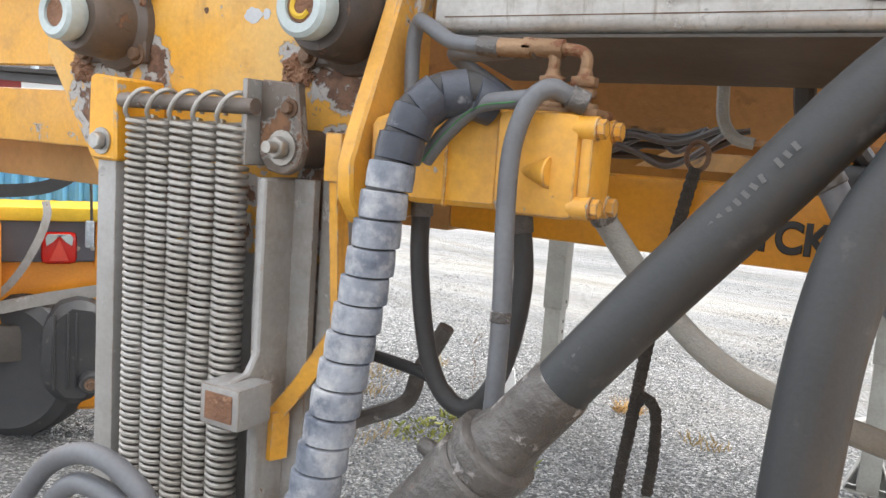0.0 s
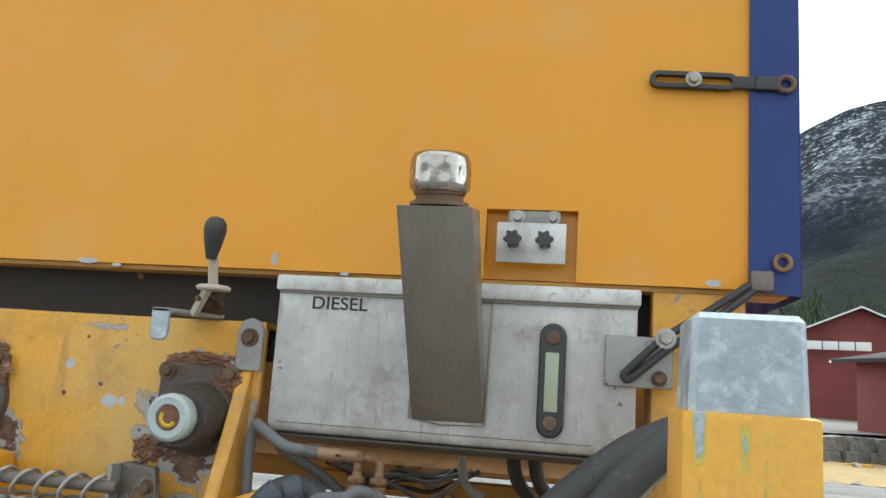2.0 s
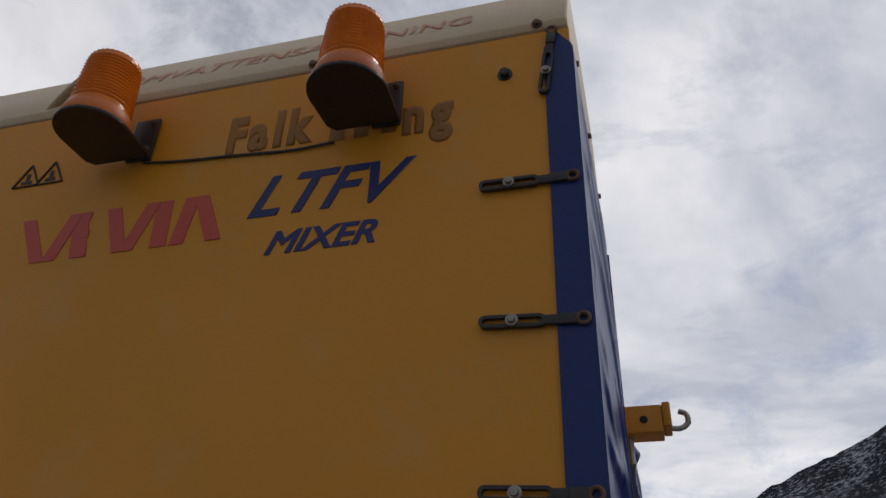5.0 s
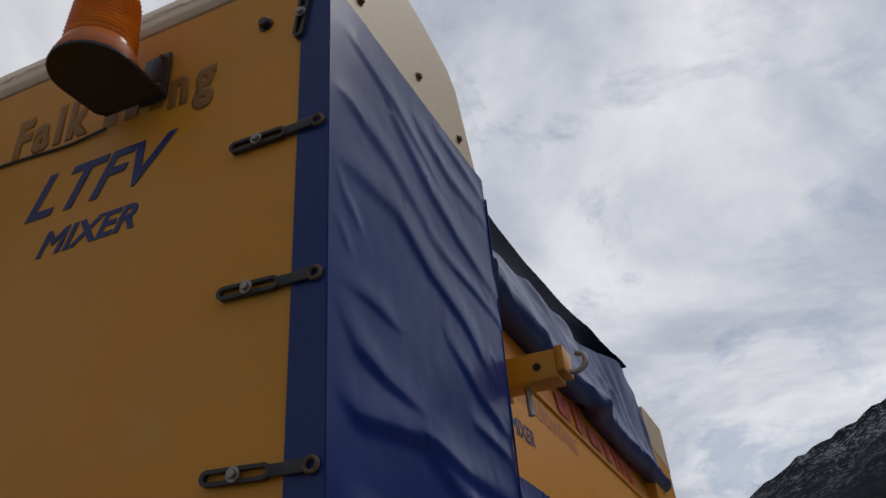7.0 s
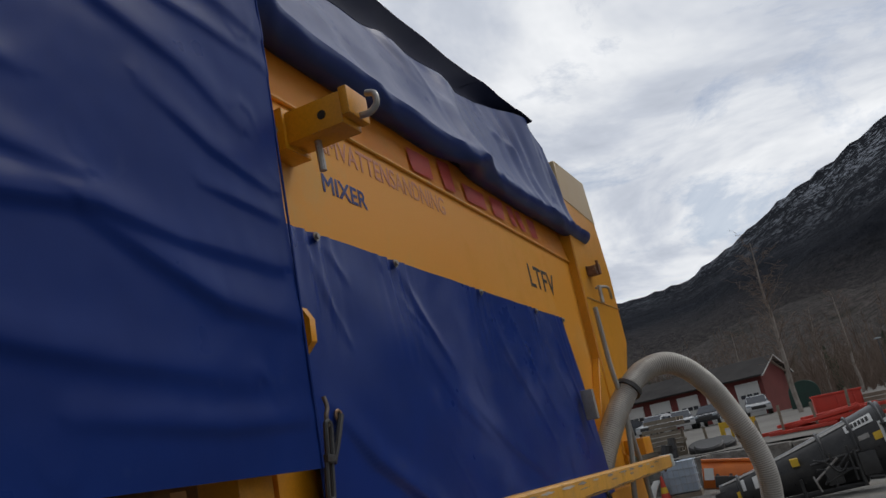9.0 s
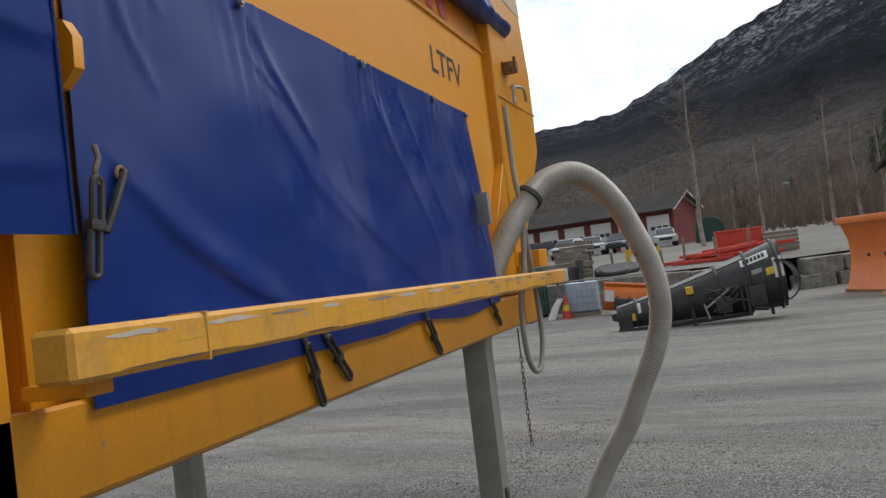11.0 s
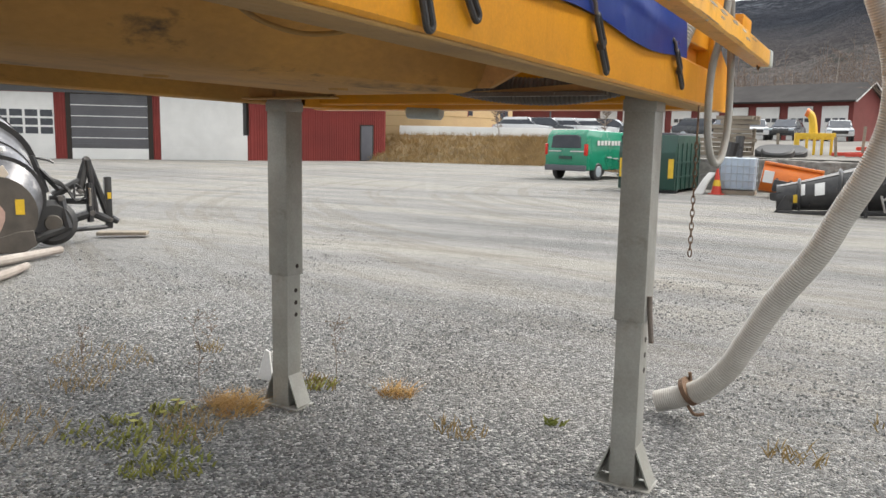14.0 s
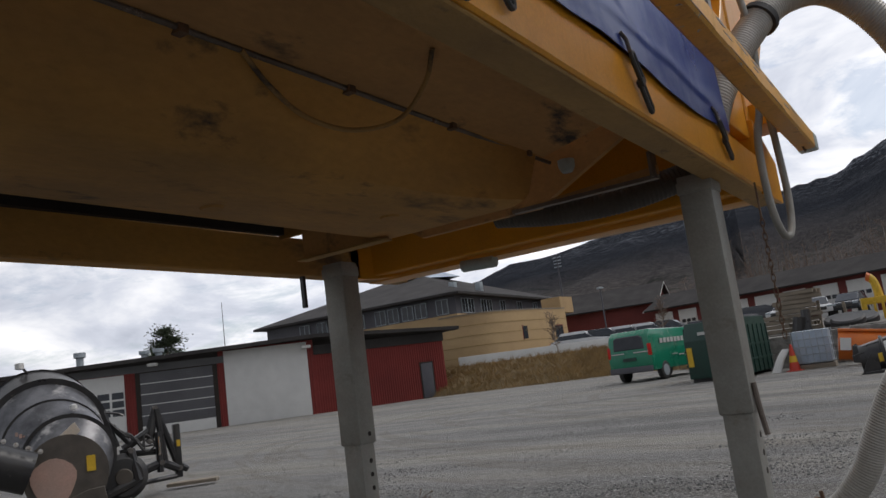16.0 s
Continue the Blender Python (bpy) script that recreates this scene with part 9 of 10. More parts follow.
def on_plow(name, t0, t1, a0, a1, material, off=0.012):
    """A sheet that follows the curve of the mouldboard."""
    bq = bm_new()
    g0, g1 = [], []
    for i in range(5):
        for row, o2 in ((g0, off), (g1, 0.0)):
            row.append([])
            for j in range(5):
                t, a = t0 + (t1 - t0) * i / 4, radians(a0 + (a1 - a0) * j / 4)
                R = 0.36 + 0.66 * t ** 1.15
                row[-1].append(bq.verts.new((-2.55 + 5.2 * t, -(R + o2) * math.cos(a) * 0.9, 0.20 + R * 0.86 + (R + o2) * math.sin(a))))
    for i in range(4):
        for j in range(4):
            bq.faces.new((g0[i][j], g0[i + 1][j], g0[i + 1][j + 1], g0[i][j + 1]))
    bmesh.ops.recalc_face_normals(bq, faces=bq.faces)
    return sub(name, bq, material, plow)


on_plow("sign_board", 0.77, 0.93, 38, 56, "white", 0.014)
for k in range(6):
    on_plow("sign_bar", 0.785 + 0.022 * k, 0.801 + 0.022 * k, 42, 52, "black_text", 0.02)
on_plow("white_patch", 0.945, 0.995, 0, 34, "white", 0.016)
on_plow("white_patch", 0.12, 0.15, 5, 48, "white", 0.016)
on_plow("white_patch", 0.20, 0.25, 0, 40, "white", 0.016)
on_plow("yellow_plate", 0.90, 0.945, 8, 20, "yellow_plain", 0.016)
on_plow("yellow_plate", 0.09, 0.115, -20, 10, "yellow_plain", 0.016)
on_plow("faded_label", 0.82, 0.88, 16, 24, "steel_grey", 0.014)
for t_, u_ in ((0.02, 0.32), (0.345, 0.61), (0.635, 0.79)):
    on_plow("top_strip", t_, u_, 60, 70, "steel_grey", 0.016)
sub("scoop", prism([(-2.75, 0.02), (-2.1, 0.02), (-2.1, 0.55), (-2.3, 0.62), (-2.45, 0.40), (-2.55, 0.22)], "y", -0.34, -0.28, bev=0.01), "black", plow)
sub("mouth_plate", prism([(-2.72, 0.48), (-2.45, 0.42), (-2.4, 0.72), (-2.74, 0.66)], "y", -0.30, -0.24, bev=0.01), "black", plow)
sub("hood", arc_shell(2.45, 0.95, 0.55, 0.60, -0.95, -0.2, -70, 95, 16), "black", plow)
for p, q, r in (((0.2, -1.0, 0.5), (0.95, -1.05, 0.95), 0.03), ((0.5, -1.02, 0.4), (1.25, -1.05, 0.62), 0.035), ((0.15, -1.0, 0.62), (0.25, -1.0, 0.2), 0.03), ((1.45, -1.0, 0.15), (1.45, -1.0, 1.05), 0.05), ((1.6, -0.98, 0.3), (2.0, -0.95, 0.25), 0.06)):
    sub("link_rod", tube([p, q], r, 8, smooth=False), "steel_grey" if r < 0.034 else "black", plow)
sub("control_box", box(1.5, -1.04, 0.35, 2.0, -0.85, 0.95, 0.04), "black", plow)
b = None
for p, q in (((0.4, -0.95, 0.35), (1.3, -1.0, 1.0)), ((0.3, -1.0, 0.75), (1.5, -1.0, 0.55)), ((0.7, -1.02, 0.25), (0.8, -1.02, 1.1)), ((1.3, -1.0, 0.3), (1.3, -1.0, 1.2)), ((0.2, -0.95, 0.9), (1.6, -0.95, 1.0))):
    b = tube([p, q], 0.038, 8, smooth=False, bm=b)
b = tube([(0.3, -1.05, 1.0), (0.6, -1.15, 0.9), (0.9, -1.1, 0.6), (1.2, -1.15, 0.8)], 0.025, 8, bm=b)
b = box(0.5, -1.05, 0.3, 0.95, -0.9, 0.75, 0.03, b)
sub("linkage", b, "black", plow)
b = cyl((-0.2, -0.75, 0.0), (-0.2, -0.75, 0.6), 0.05, seg=8)
b = box(-0.36, -0.9, 0.0, -0.04, -0.6, 0.03, bm=b)
sub("stand", b, "black", plow)
b = cyl((2.2, -0.3, 0.0), (2.2, -0.3, 0.7), 0.06, seg=8)
sub("stand", b, "black", plow)
placed(plow, Matrix.Translation((0.36, 17.9, -0.16)) @ Matrix.Rotation(radians(5), 4, "Z") @ Matrix.Rotation(radians(-3), 4, "Y") @ Matrix.Diagonal((0.67, 0.73, 0.74, 1)))


def orange_plough(m, h, w_, back):
    e = thing("orange_plough", "orange snow plough blade with white reflector sheets", "snow plough", "orange ploughs")
    pts_out = [(0.0, 0.0), (-0.18, h * 0.2), (-0.28, h * 0.45), (-0.25, h * 0.7), (-0.1, h * 0.92), (0.08, h), (0.10, h - 0.03), (-0.05, h * 0.9), (-0.2, h * 0.7), (-0.23, h * 0.45), (-0.13, h * 0.2), (0.05, 0.0)]
    sub("blade", prism(pts_out, "x", -w_ / 2, w_ / 2), "orange", e)
    sub("reflector", box(-w_ / 2 - 0.006, 0.1, h * 0.3, -w_ / 2 + 0.25, 0.14, h * 0.7), "white", e)
    b = None
    for s in (-0.4, 0.0, 0.4):
        b = tube([(s * w_ * 0.6, -0.2, h * 0.5), (s * w_ * 0.5, -0.7, h * 0.3), (s * w_ * 0.3, -1.0, h * 0.25)], 0.05, 8, bm=b)
    b = box(-w_ * 0.3, -1.05, h * 0.12, w_ * 0.3, -0.95, h * 0.5, 0.02, b)
    sub("linkage", b, "black", e)
    sub("reflector", box(-w_ / 2 + 0.04, -0.30, h * 0.32, -w_ / 2 + 0.30, -0.25, h * 0.72), "white", e)
    sub("top_rail", box(-w_ / 2, -0.16, h * 0.93, w_ / 2, 0.1, h * 1.02, 0.02), "orange", e)
    sub("edge", box(-w_ / 2, -0.02, -0.02, w_ / 2, 0.06, 0.06), "rust", e)
    return placed(e, m)


orange_plough(facing(-5.6, 23.2, -0.16, 8) @ Matrix.Rotation(radians(9), 4, "Y"), 0.80, 1.5, 1)
orange_plough(facing(11.0, 21.5, -0.15, 118), 1.9, 2.6, 1)

# heaps behind: yellow frame machine, red bars, tyres
ym = thing("yellow_machine", "yellow steel frame attachment with a tall chute", "machine")
sub("frame", join(box(-1.2, -0.4, 0.75, 1.2, 0.4, 1.05, 0.03), box(-1.2, -0.4, 0.1, -0.9, 0.4, 0.8, 0.03)), "yellow_plain", ym)
for x in (-0.55, -0.1, 0.35, 0.9):
    sub("post", box(x, -0.42, 0.0, x + 0.16, -0.25, 0.85, 0.02), "yellow_plain", ym)
sub("chute", tube([(-0.1, 0, 1.0), (-0.15, 0, 1.4), (-0.25, 0, 1.75), (-0.45, 0, 1.95)], lambda t: 0.28 - 0.08 * t, 10), "yellow_plain", ym)
sub("chute_end", cyl((-0.4, 0, 1.9), (-0.62, 0, 2.02), 0.2, seg=12), "orange", ym)
placed(ym, facing(-4.25, 30.5, 0.83, 8) @ Matrix.Diagonal((0.54, 0.7, 0.76, 1)))
for k in range(9):
    a0 = -3.8 + rng.uniform(0, 6.5)
    p = Vector(far(a0, 29 + rng.uniform(-0.6, 0.8), 0.92 + 0.10 * (k % 4)))
    q = p + Vector((rng.uniform(1.6, 2.8), rng.uniform(-0.4, 0.6), rng.uniform(-0.05, 0.3)))
    solo("red_bar", box(-0.5, -0.09, -0.06, 0.5, 0.09, 0.06, 0.02, m=Matrix.Translation((p + q) / 2) @ Matrix.Rotation(math.atan2(q.y - p.y, q.x - p.x), 4, "Z") @ Matrix.Rotation(-math.atan2(q.z - p.z, (q - p).length), 4, "Y") @ Matrix.Diagonal(((q - p).length, 1, 1, 1))), "red_bright", "bright red steel bar in a heap", "steel bar", "red bars")
rb = thing("red_bin", "bright red steel bin with a rim on the terrace", "bin")
sub("body", box(-0.80, -0.5, 0.20, 0.80, 0.5, 1.02, 0.03), "red_bright", rb)
sub("rim", box(-0.84, -0.54, 0.96, 0.84, 0.54, 1.04, 0.02), "red_bright", rb)
for x in (-0.8, -0.05, 0.5):
    sub("rib", box(x, -0.53, 0.20, x + 0.06, -0.49, 1.0, 0.01), "red_bright", rb)
for x in (-0.7, 0.7):
    sub("foot", box(x - 0.08, -0.45, 0.0, x + 0.08, 0.45, 0.21, 0.01), "black", rb)
for a_, h_ in ((-1.4, 1.05), (0.8, 0.95), (-8.0, 0.95), (-2.9, 0.7), (2.9, 1.2), (-6.4, 0.8)):
    st = solo("stake", box(-0.045, -0.045, 0.0, 0.045, 0.045, h_, 0.008, m=Matrix.Rotation(radians(4 * math.sin(a_ * 7)), 4, "Y")), "wood", "weathered wooden stake on the terrace edge", "stake", "stakes on the terrace")
    st.matrix_basis = facing(a_, 28.7, 0.78, 0)
rb.matrix_basis = facing(2.3, 31, 0.86, 3)
for a, d in ((-6.4, 27.6), (-6.0, 27.2), (-5.2, 27.9)):
    t_ = solo("tyre", lathe([(0.28, -0.12), (0.45, -0.13), (0.5, -0.08), (0.5, 0.08), (0.45, 0.13), (0.28, 0.12)], 24), "rubber", "black tyre lying on the terrace", "tyre", "tyres")
    t_.matrix_basis = facing(a - 0.4, d, 0.95, 0) @ Matrix.Rotation(radians(18), 4, "X")
gs = solo("green_shed", prism([(1.0 * math.cos(radians(a)) if 0 <= a <= 180 else (1.05 if a < 0 else -1.05), 1.05 + 0.75 * math.sin(radians(a)) if 0 <= a <= 180 else 0.0) for a in (-1, 0, 20, 40, 60, 80, 100, 120, 140, 160, 180, 181)], "y", -1, 1, bev=0.03), "green_dark", "dark green rounded tank by the garage row", "tank")
gs.matrix_basis = facing(0.2, 60, 1.5, 0)
for k in range(5):
    copy_thing(first_p, facing(4.9, 31, 0.9 + k * 0.148, 4))

# snow blower at the far left, seen past the left beam
bl = thing("snow_blower", "black tractor snow blower with curved housing and chute", "snow blower")


RIMS = [(-0.11, 0.38, 0.38, -0.26, 0.03), (-0.08, 0.52, 0.44, -0.08, 0.06), (-0.21, 0.63, 0.50, 0.12, 0.025), (-0.28, 0.76, 0.60, 0.36, 0.11), (-0.36, 0.92, 0.56, 0.62, 0.03)]
for cx, cz, r, y, w in RIMS[1:]:
    sub("housing_rim", arc_shell(cx, cz, r - w, r, y, y + 0.05, -40, 210), "black", bl)
for (c0, z0, r0, y0, w0), (c1, z1, r1, y1, w1) in zip(RIMS, RIMS[1:]):
    b = bm_new()
    rows3 = [[b.verts.new((c + r * math.cos(radians(a)), y, z + r * math.sin(radians(a)))) for a in range(-40, 212, 9)] for c, z, r, y in ((c0, z0, r0, y0 + 0.03), (c1, z1, r1 - w1 * 0.5, y1 + 0.01))]
    for a, c, d, e in zip(rows3[0], rows3[0][1:], rows3[1][1:], rows3[1]):
        b.faces.new((a, c, d, e))
    bmesh.ops.recalc_face_normals(b, faces=b.faces)
    bmesh.ops.solidify(b, geom=list(b.faces), thickness=0.01)
    sub("housing", b, "housing_steel" if r1 in (0.44, 0.50, 0.60) else "black", bl, "worn silvery-black housing sheet" if r1 in (0.44, 0.50, 0.60) else "")
sub("housing_back", cyl((-0.36, 0.66, 0.92), (-0.36, 0.70, 0.92), 0.55, seg=32), "black", bl)
cheek = sub("side_cheek", cyl((-0.11, -0.30, 0.38), (-0.11, -0.26, 0.38), 0.38, seg=40), "grime", bl, "brown-black side plate with bare patches")
pk = [(-0.225 + 0.20 * math.cos(a) * (1 + 0.1 * math.sin(3 * a)), 0.33 + 0.22 * math.sin(a)) for a in [6.28319 * i / 18 for i in range(18)]]
sub("bare_patch", prism(pk, "y", -0.308, -0.300), "pink", cheek)
sub("yellow_plate", box(0.07, -0.308, 0.38, 0.15, -0.300, 0.53), "yellow_plain", cheek)
sub("skid_shoe", prism([(-0.40, 0.0), (0.12, 0.0), (0.245, 0.07), (0.22, 0.22), (0.08, 0.21), (-0.40, 0.05)], "y", -0.325, -0.295, bev=0.006), "grime", bl, "dirty brown skid shoe")
sub("worn_plate", prism([(-0.27, 0.66), (-0.13, 0.62), (0.03, 0.78), (-0.02, 0.87)], "y", -0.285, -0.270, bev=0.004), "bare", bl, "cream worn plate")
sub("auger_drum", tube([(-0.42, -0.33, 0.44), (-0.75, -0.36, 0.58), (-1.15, -0.42, 0.77)], 0.20, 24), "black", bl)
for k in range(6):
    sub("drum_bolt", hexbolt((-0.82 + 0.10 * k, -0.50, 0.865 - 0.046 * k), (0, -1, 0.3), 0.016, 0.012), "bolt", bl)
sub("cutter_bar", box(-0.62, -0.40, 0.0, -0.20, -0.30, 0.05), "rust", bl)
for k in range(6):
    sub("tooth", box(-0.60 + 0.065 * k, -0.42, 0.045, -0.565 + 0.065 * k, -0.32, 0.075, 0.006), "black", bl)
wh = sub("wheel", cyl((0.42, 0.10, 0.24), (0.42, 0.30, 0.24), 0.24, seg=28, bev=0.05), "rubber", bl)
sub("rim", cyl((0.42, 0.085, 0.24), (0.42, 0.115, 0.24), 0.09, seg=16, bev=0.01), "grime", wh)
hit = sub("hitch", box(0.97, 0.48, 0.12, 1.05, 0.60, 0.71, 0.015), "black", bl, "black three-point hitch with hydraulic rams")
sub("hitch_block", box(0.40, 0.30, 0.42, 0.56, 0.46, 0.52, 0.015), "black", hit)
for p, q, r in (((0.79, 0.40, 0.91), (0.71, 0.34, 0.55), 0.034), ((0.79, 0.42, 0.91), (1.02, 0.54, 0.22), 0.032), ((0.80, 0.36, 0.90), (0.86, 0.36, 0.30), 0.028), ((0.80, 0.32, 0.65), (0.80, 0.32, 0.22), 0.030), ((0.57, 0.30, 0.25), (0.82, 0.34, 0.32), 0.040),
                ((0.82, 0.34, 0.32), (1.04, 0.54, 0.20), 0.036), ((0.44, 0.34, 0.52), (0.71, 0.38, 0.67), 0.036), ((0.71, 0.38, 0.67), (0.78, 0.40, 0.88), 0.030), ((0.25, 0.30, 0.945), (0.37, 0.30, 0.55), 0.034), ((0.34, 0.32, 0.78), (0.50, 0.34, 0.58), 0.026),
                ((0.24, 0.10, 0.08), (0.58, 0.14, 0.20), 0.042), ((0.56, 0.12, 0.18), (0.50, 0.16, 0.50), 0.040), ((0.60, 0.30, 0.14), (0.98, 0.50, 0.14), 0.022), ((0.52, 0.34, 0.46), (0.84, 0.38, 0.44), 0.028), ((1.04, 0.50, 0.24), (1.10, 0.52, 0.20), 0.030)):
    sub("link_bar", tube([p, q], r * 1.25, 8, smooth=False), "black", hit)
for p in ((0.79, 0.40, 0.91), (0.71, 0.34, 0.56), (0.82, 0.33, 0.32), (1.02, 0.52, 0.22), (0.50, 0.16, 0.50)):
    sub("hitch_pin", cyl((p[0], p[1] - 0.06, p[2]), (p[0], p[1] + 0.06, p[2]), 0.030, seg=12, bev=0.004), "coupling", hit)
for k in range(4):
    sub("hydraulic_line", tube([(0.28 + 0.03 * k, 0.28, 0.86 - 0.05 * k), (0.46 + 0.02 * k, 0.25, 0.66), (0.58 + 0.02 * k, 0.27, 0.60 - 0.04 * k), (0.66, 0.29, 0.46 + 0.06 * k), (0.79, 0.32, 0.52)], 0.011, 6), "rubber", bl)
sub("ram", cyl((0.80, 0.28, 0.40), (0.80, 0.28, 0.60), 0.016, seg=10), "chrome", bl)
sub("control_stalk", tube([(0.26, 0.28, 0.93), (0.40, 0.30, 0.90), (0.46, 0.30, 0.87)], 0.014, 6), "black", bl)
sub("warning_label", box(1.00, 0.474, 0.46, 1.04, 0.479, 0.53), "yellow_plain", bl)
sub("lamp_stalk", tube([(-0.45, 0.62, 1.45), (-0.50, 0.60, 1.52)], 0.014, 6), "black", bl)
sub("lamp", lathe([(0.0, -0.04), (0.045, -0.03), (0.045, 0.03), (0.0, 0.04)], 12, m=Matrix.Translation((-0.52, 0.60, 1.53))), "white", bl)
sub("lamp", lathe([(0.0, -0.03), (0.035, -0.02), (0.035, 0.02), (0.0, 0.03)], 12, m=Matrix.Translation((-0.02, -0.06, 1.02))), "white", bl)
for k in range(5):
    sub("sign_bar", box(-0.55 + 0.035 * k, -0.02, 0.80 - 0.02 * k, -0.525 + 0.035 * k, 0.0, 0.84 - 0.02 * k), "pink", bl)
placed(bl, facing(-58.8, 9.0, 0.0, 58.8))
solo("board", box(-0.28, -0.10, 0, 0.28, 0.10, 0.04, 0.005, m=Matrix.Translation((-7.3, 6.75, 0.0)) @ Matrix.Rotation(radians(40), 4, "Z")), "wood", "plank under the blower hitch", "plank")
for (x0, y0, x1, y1, r) in ((-6.15, 4.25, -6.47, 5.36, 0.05), (-5.40, 3.90, -5.87, 4.62, 0.045)):
    solo("log", tube([(x0, y0, r), ((x0 + x1) / 2, (y0 + y1) / 2 + 0.05, r), (x1, y1, r)], lambda t, r=r: r * (1 - 0.25 * t), 10), "bark", "peeled birch log on the gravel", "log", "logs on the gravel")

# yellow trailer seen past the spring pack
def ribbon(pts, w, thick=0.003, across=(0, 0, 1)):
    """A flat strap along the points, w wide in the direction across."""
    line, b, a_ = spline(pts, 6), bm_new(), Vector(across)
    rows4 = []
    for i, p in enumerate(line):
        d = (line[min(i + 1, len(line) - 1)] - line[max(i - 1, 0)]).normalized()
        s_v = (a_ - d * a_.dot(d)).normalized()
        n_v = d.cross(s_v) * thick / 2
        rows4.append([b.verts.new(p + s_v * w / 2 * e1 + n_v * e2) for e1, e2 in ((1, 1), (-1, 1), (-1, -1), (1, -1))])
    for a, c in zip(rows4, rows4[1:]):
        for k in range(4):
            b.faces.new((a[k], a[(k + 1) % 4], c[(k + 1) % 4], c[k]))
    b.faces.new(rows4[0][::-1]), b.faces.new(rows4[-1])
    bmesh.ops.recalc_face_normals(b, faces=b.faces)
    return b


tr = thing("trailer", "orange-yellow trailer with black mudguard and red tail lamp", "trailer")
sub("body", box(-1.6, 0.0, 0.50, 0.60, 1.2, 0.79, 0.02), "trailer", tr)
sub("panel", box(-1.6, -0.02, 0.79, 0.345, 0.05, 0.97, 0.01), "slate", tr, "dark grey lamp panel")
sub("panel_end", box(0.345, -0.024, 0.76, 0.60, 0.05, 0.972, 0.008), "trailer", tr)
sub("top_strip", box(-1.6, -0.04, 0.97, 0.62, 1.2, 1.03, 0.01), "yellow_plain", tr)
lam = sub("tail_lamp", box(0.13, -0.05, 0.785, 0.27, -0.01, 0.925, 0.026), "red_lens", tr, "red tail lamp with a pale upper lens")
sub("clear_lens", prism([(0.150, 0.865), (0.175, 0.882), (0.20, 0.912), (0.225, 0.882), (0.250, 0.865), (0.254, 0.900), (0.244, 0.916), (0.156, 0.916), (0.146, 0.900)], "y", -0.055, -0.046, bev=0.002), "plastic_white", lam)
sub("lamp_reflector", prism([(0.162, 0.80), (0.238, 0.80), (0.20, 0.895)], "y", -0.058, -0.049, bev=0.002), "red_bright", lam)
for bx_ in (0.275, 0.335):
    sub("panel_screw", hexbolt((bx_, -0.02, 0.85), (0, -1, 0), 0.007, 0.005), "bolt", tr)
tyre = sub("wheel", lathe([(0.14, -0.10), (0.22, -0.11), (0.255, -0.085), (0.265, -0.05), (0.265, 0.05), (0.255, 0.085), (0.22, 0.11), (0.14, 0.10)], 36, m=Matrix.Translation((0.06, 0.10, 0.33)) @ Matrix.Rotation(radians(90), 4, "X") @ Matrix.Rotation(radians(-35), 4, "Y") @ Matrix.Scale(1.25, 4)), "rubber", tr, "black rubber tyre")
sub("rim", lathe([(0.18, 0.02), (0.17, 0.05), (0.10, 0.035), (0.06, 0.06), (0.0, 0.065)], 24, m=Matrix.Translation((0.06, 0.06, 0.33)) @ Matrix.Rotation(radians(90), 4, "X")), "black", tyre, "dirty black wheel rim")
o = [(0.125, 0.34), (0.135, 0.52), (0.165, 0.60), (0.235, 0.655), (0.345, 0.635), (0.40, 0.56), (0.42, 0.40), (0.39, 0.27), (0.30, 0.185), (0.20, 0.20), (0.145, 0.27)]
mg = sub("mudguard", prism(o, "y", -0.20, 0.10, bev=0.035), "rubber", tr, "black plastic mudguard with raised ribs")
for rx_ in (0.17, 0.222, 0.255):
    sub("mudguard_rib", box(rx_, -0.208, 0.27, rx_ + 0.010, -0.195, 0.60, 0.004, m=Matrix.Translation((0, 0, 0))), "rubber", mg)
sub("hub_cap", lathe([(0.045, 0), (0.045, 0.05), (0.038, 0.062), (0, 0.064)], 20, m=Matrix.Translation((0.315, -0.20, 0.30)) @ Matrix.Rotation(radians(90), 4, "X")), "rubber", mg)
sub("mudguard_bolt", hexbolt((0.315, -0.262, 0.30), (0, -1, 0), 0.018, 0.012), "bolt_rust", mg)
sub("strap", ribbon([(-0.6, -0.06, 0.57), (-0.1, -0.085, 0.600), (0.15, -0.075, 0.640), (0.60, -0.06, 0.70)], 0.055), "steel_grey", tr, "grey-brown lashing strap")
sub("strap", ribbon([(0.145, -0.07, 1.06), (0.150, -0.09, 1.00), (0.110, -0.11, 0.88), (0.02, -0.10, 0.72), (-0.12, -0.08, 0.58)], 0.032, across=(1, 0, 0.3)), "steel_grey", tr, "thin grey lashing strap")
sub("strap", ribbon([(-0.6, -0.06, 1.07), (-0.2, -0.07, 1.09), (0.12, -0.09, 1.115), (0.28, -0.12, 1.20), (0.42, -0.16, 1.27)], 0.055), "rubber", tr, "broad black lashing strap")
sub("cord", tube([(0.32, -0.06, 1.16), (0.325, -0.07, 0.98)], 0.006, 6), "rubber", tr)
sub("cord_hook", box(0.300, -0.085, 0.86, 0.335, -0.06, 0.98, 0.008), "galv", tr, "pale metal hook")
sub("warning_label", box(0.07, -0.006, 0.54, 0.115, 0.0, 0.60), "white_mark", tr)
sub("warning_label_top", prism([(0.07, 0.602), (0.115, 0.602), (0.0925, 0.632)], "y", -0.006, 0.0), "yellow_plain", tr)
sub("side_box", box(-0.75, -0.16, 0.66, -0.02, 0.0, 0.965, 0.012), "trailer", tr)
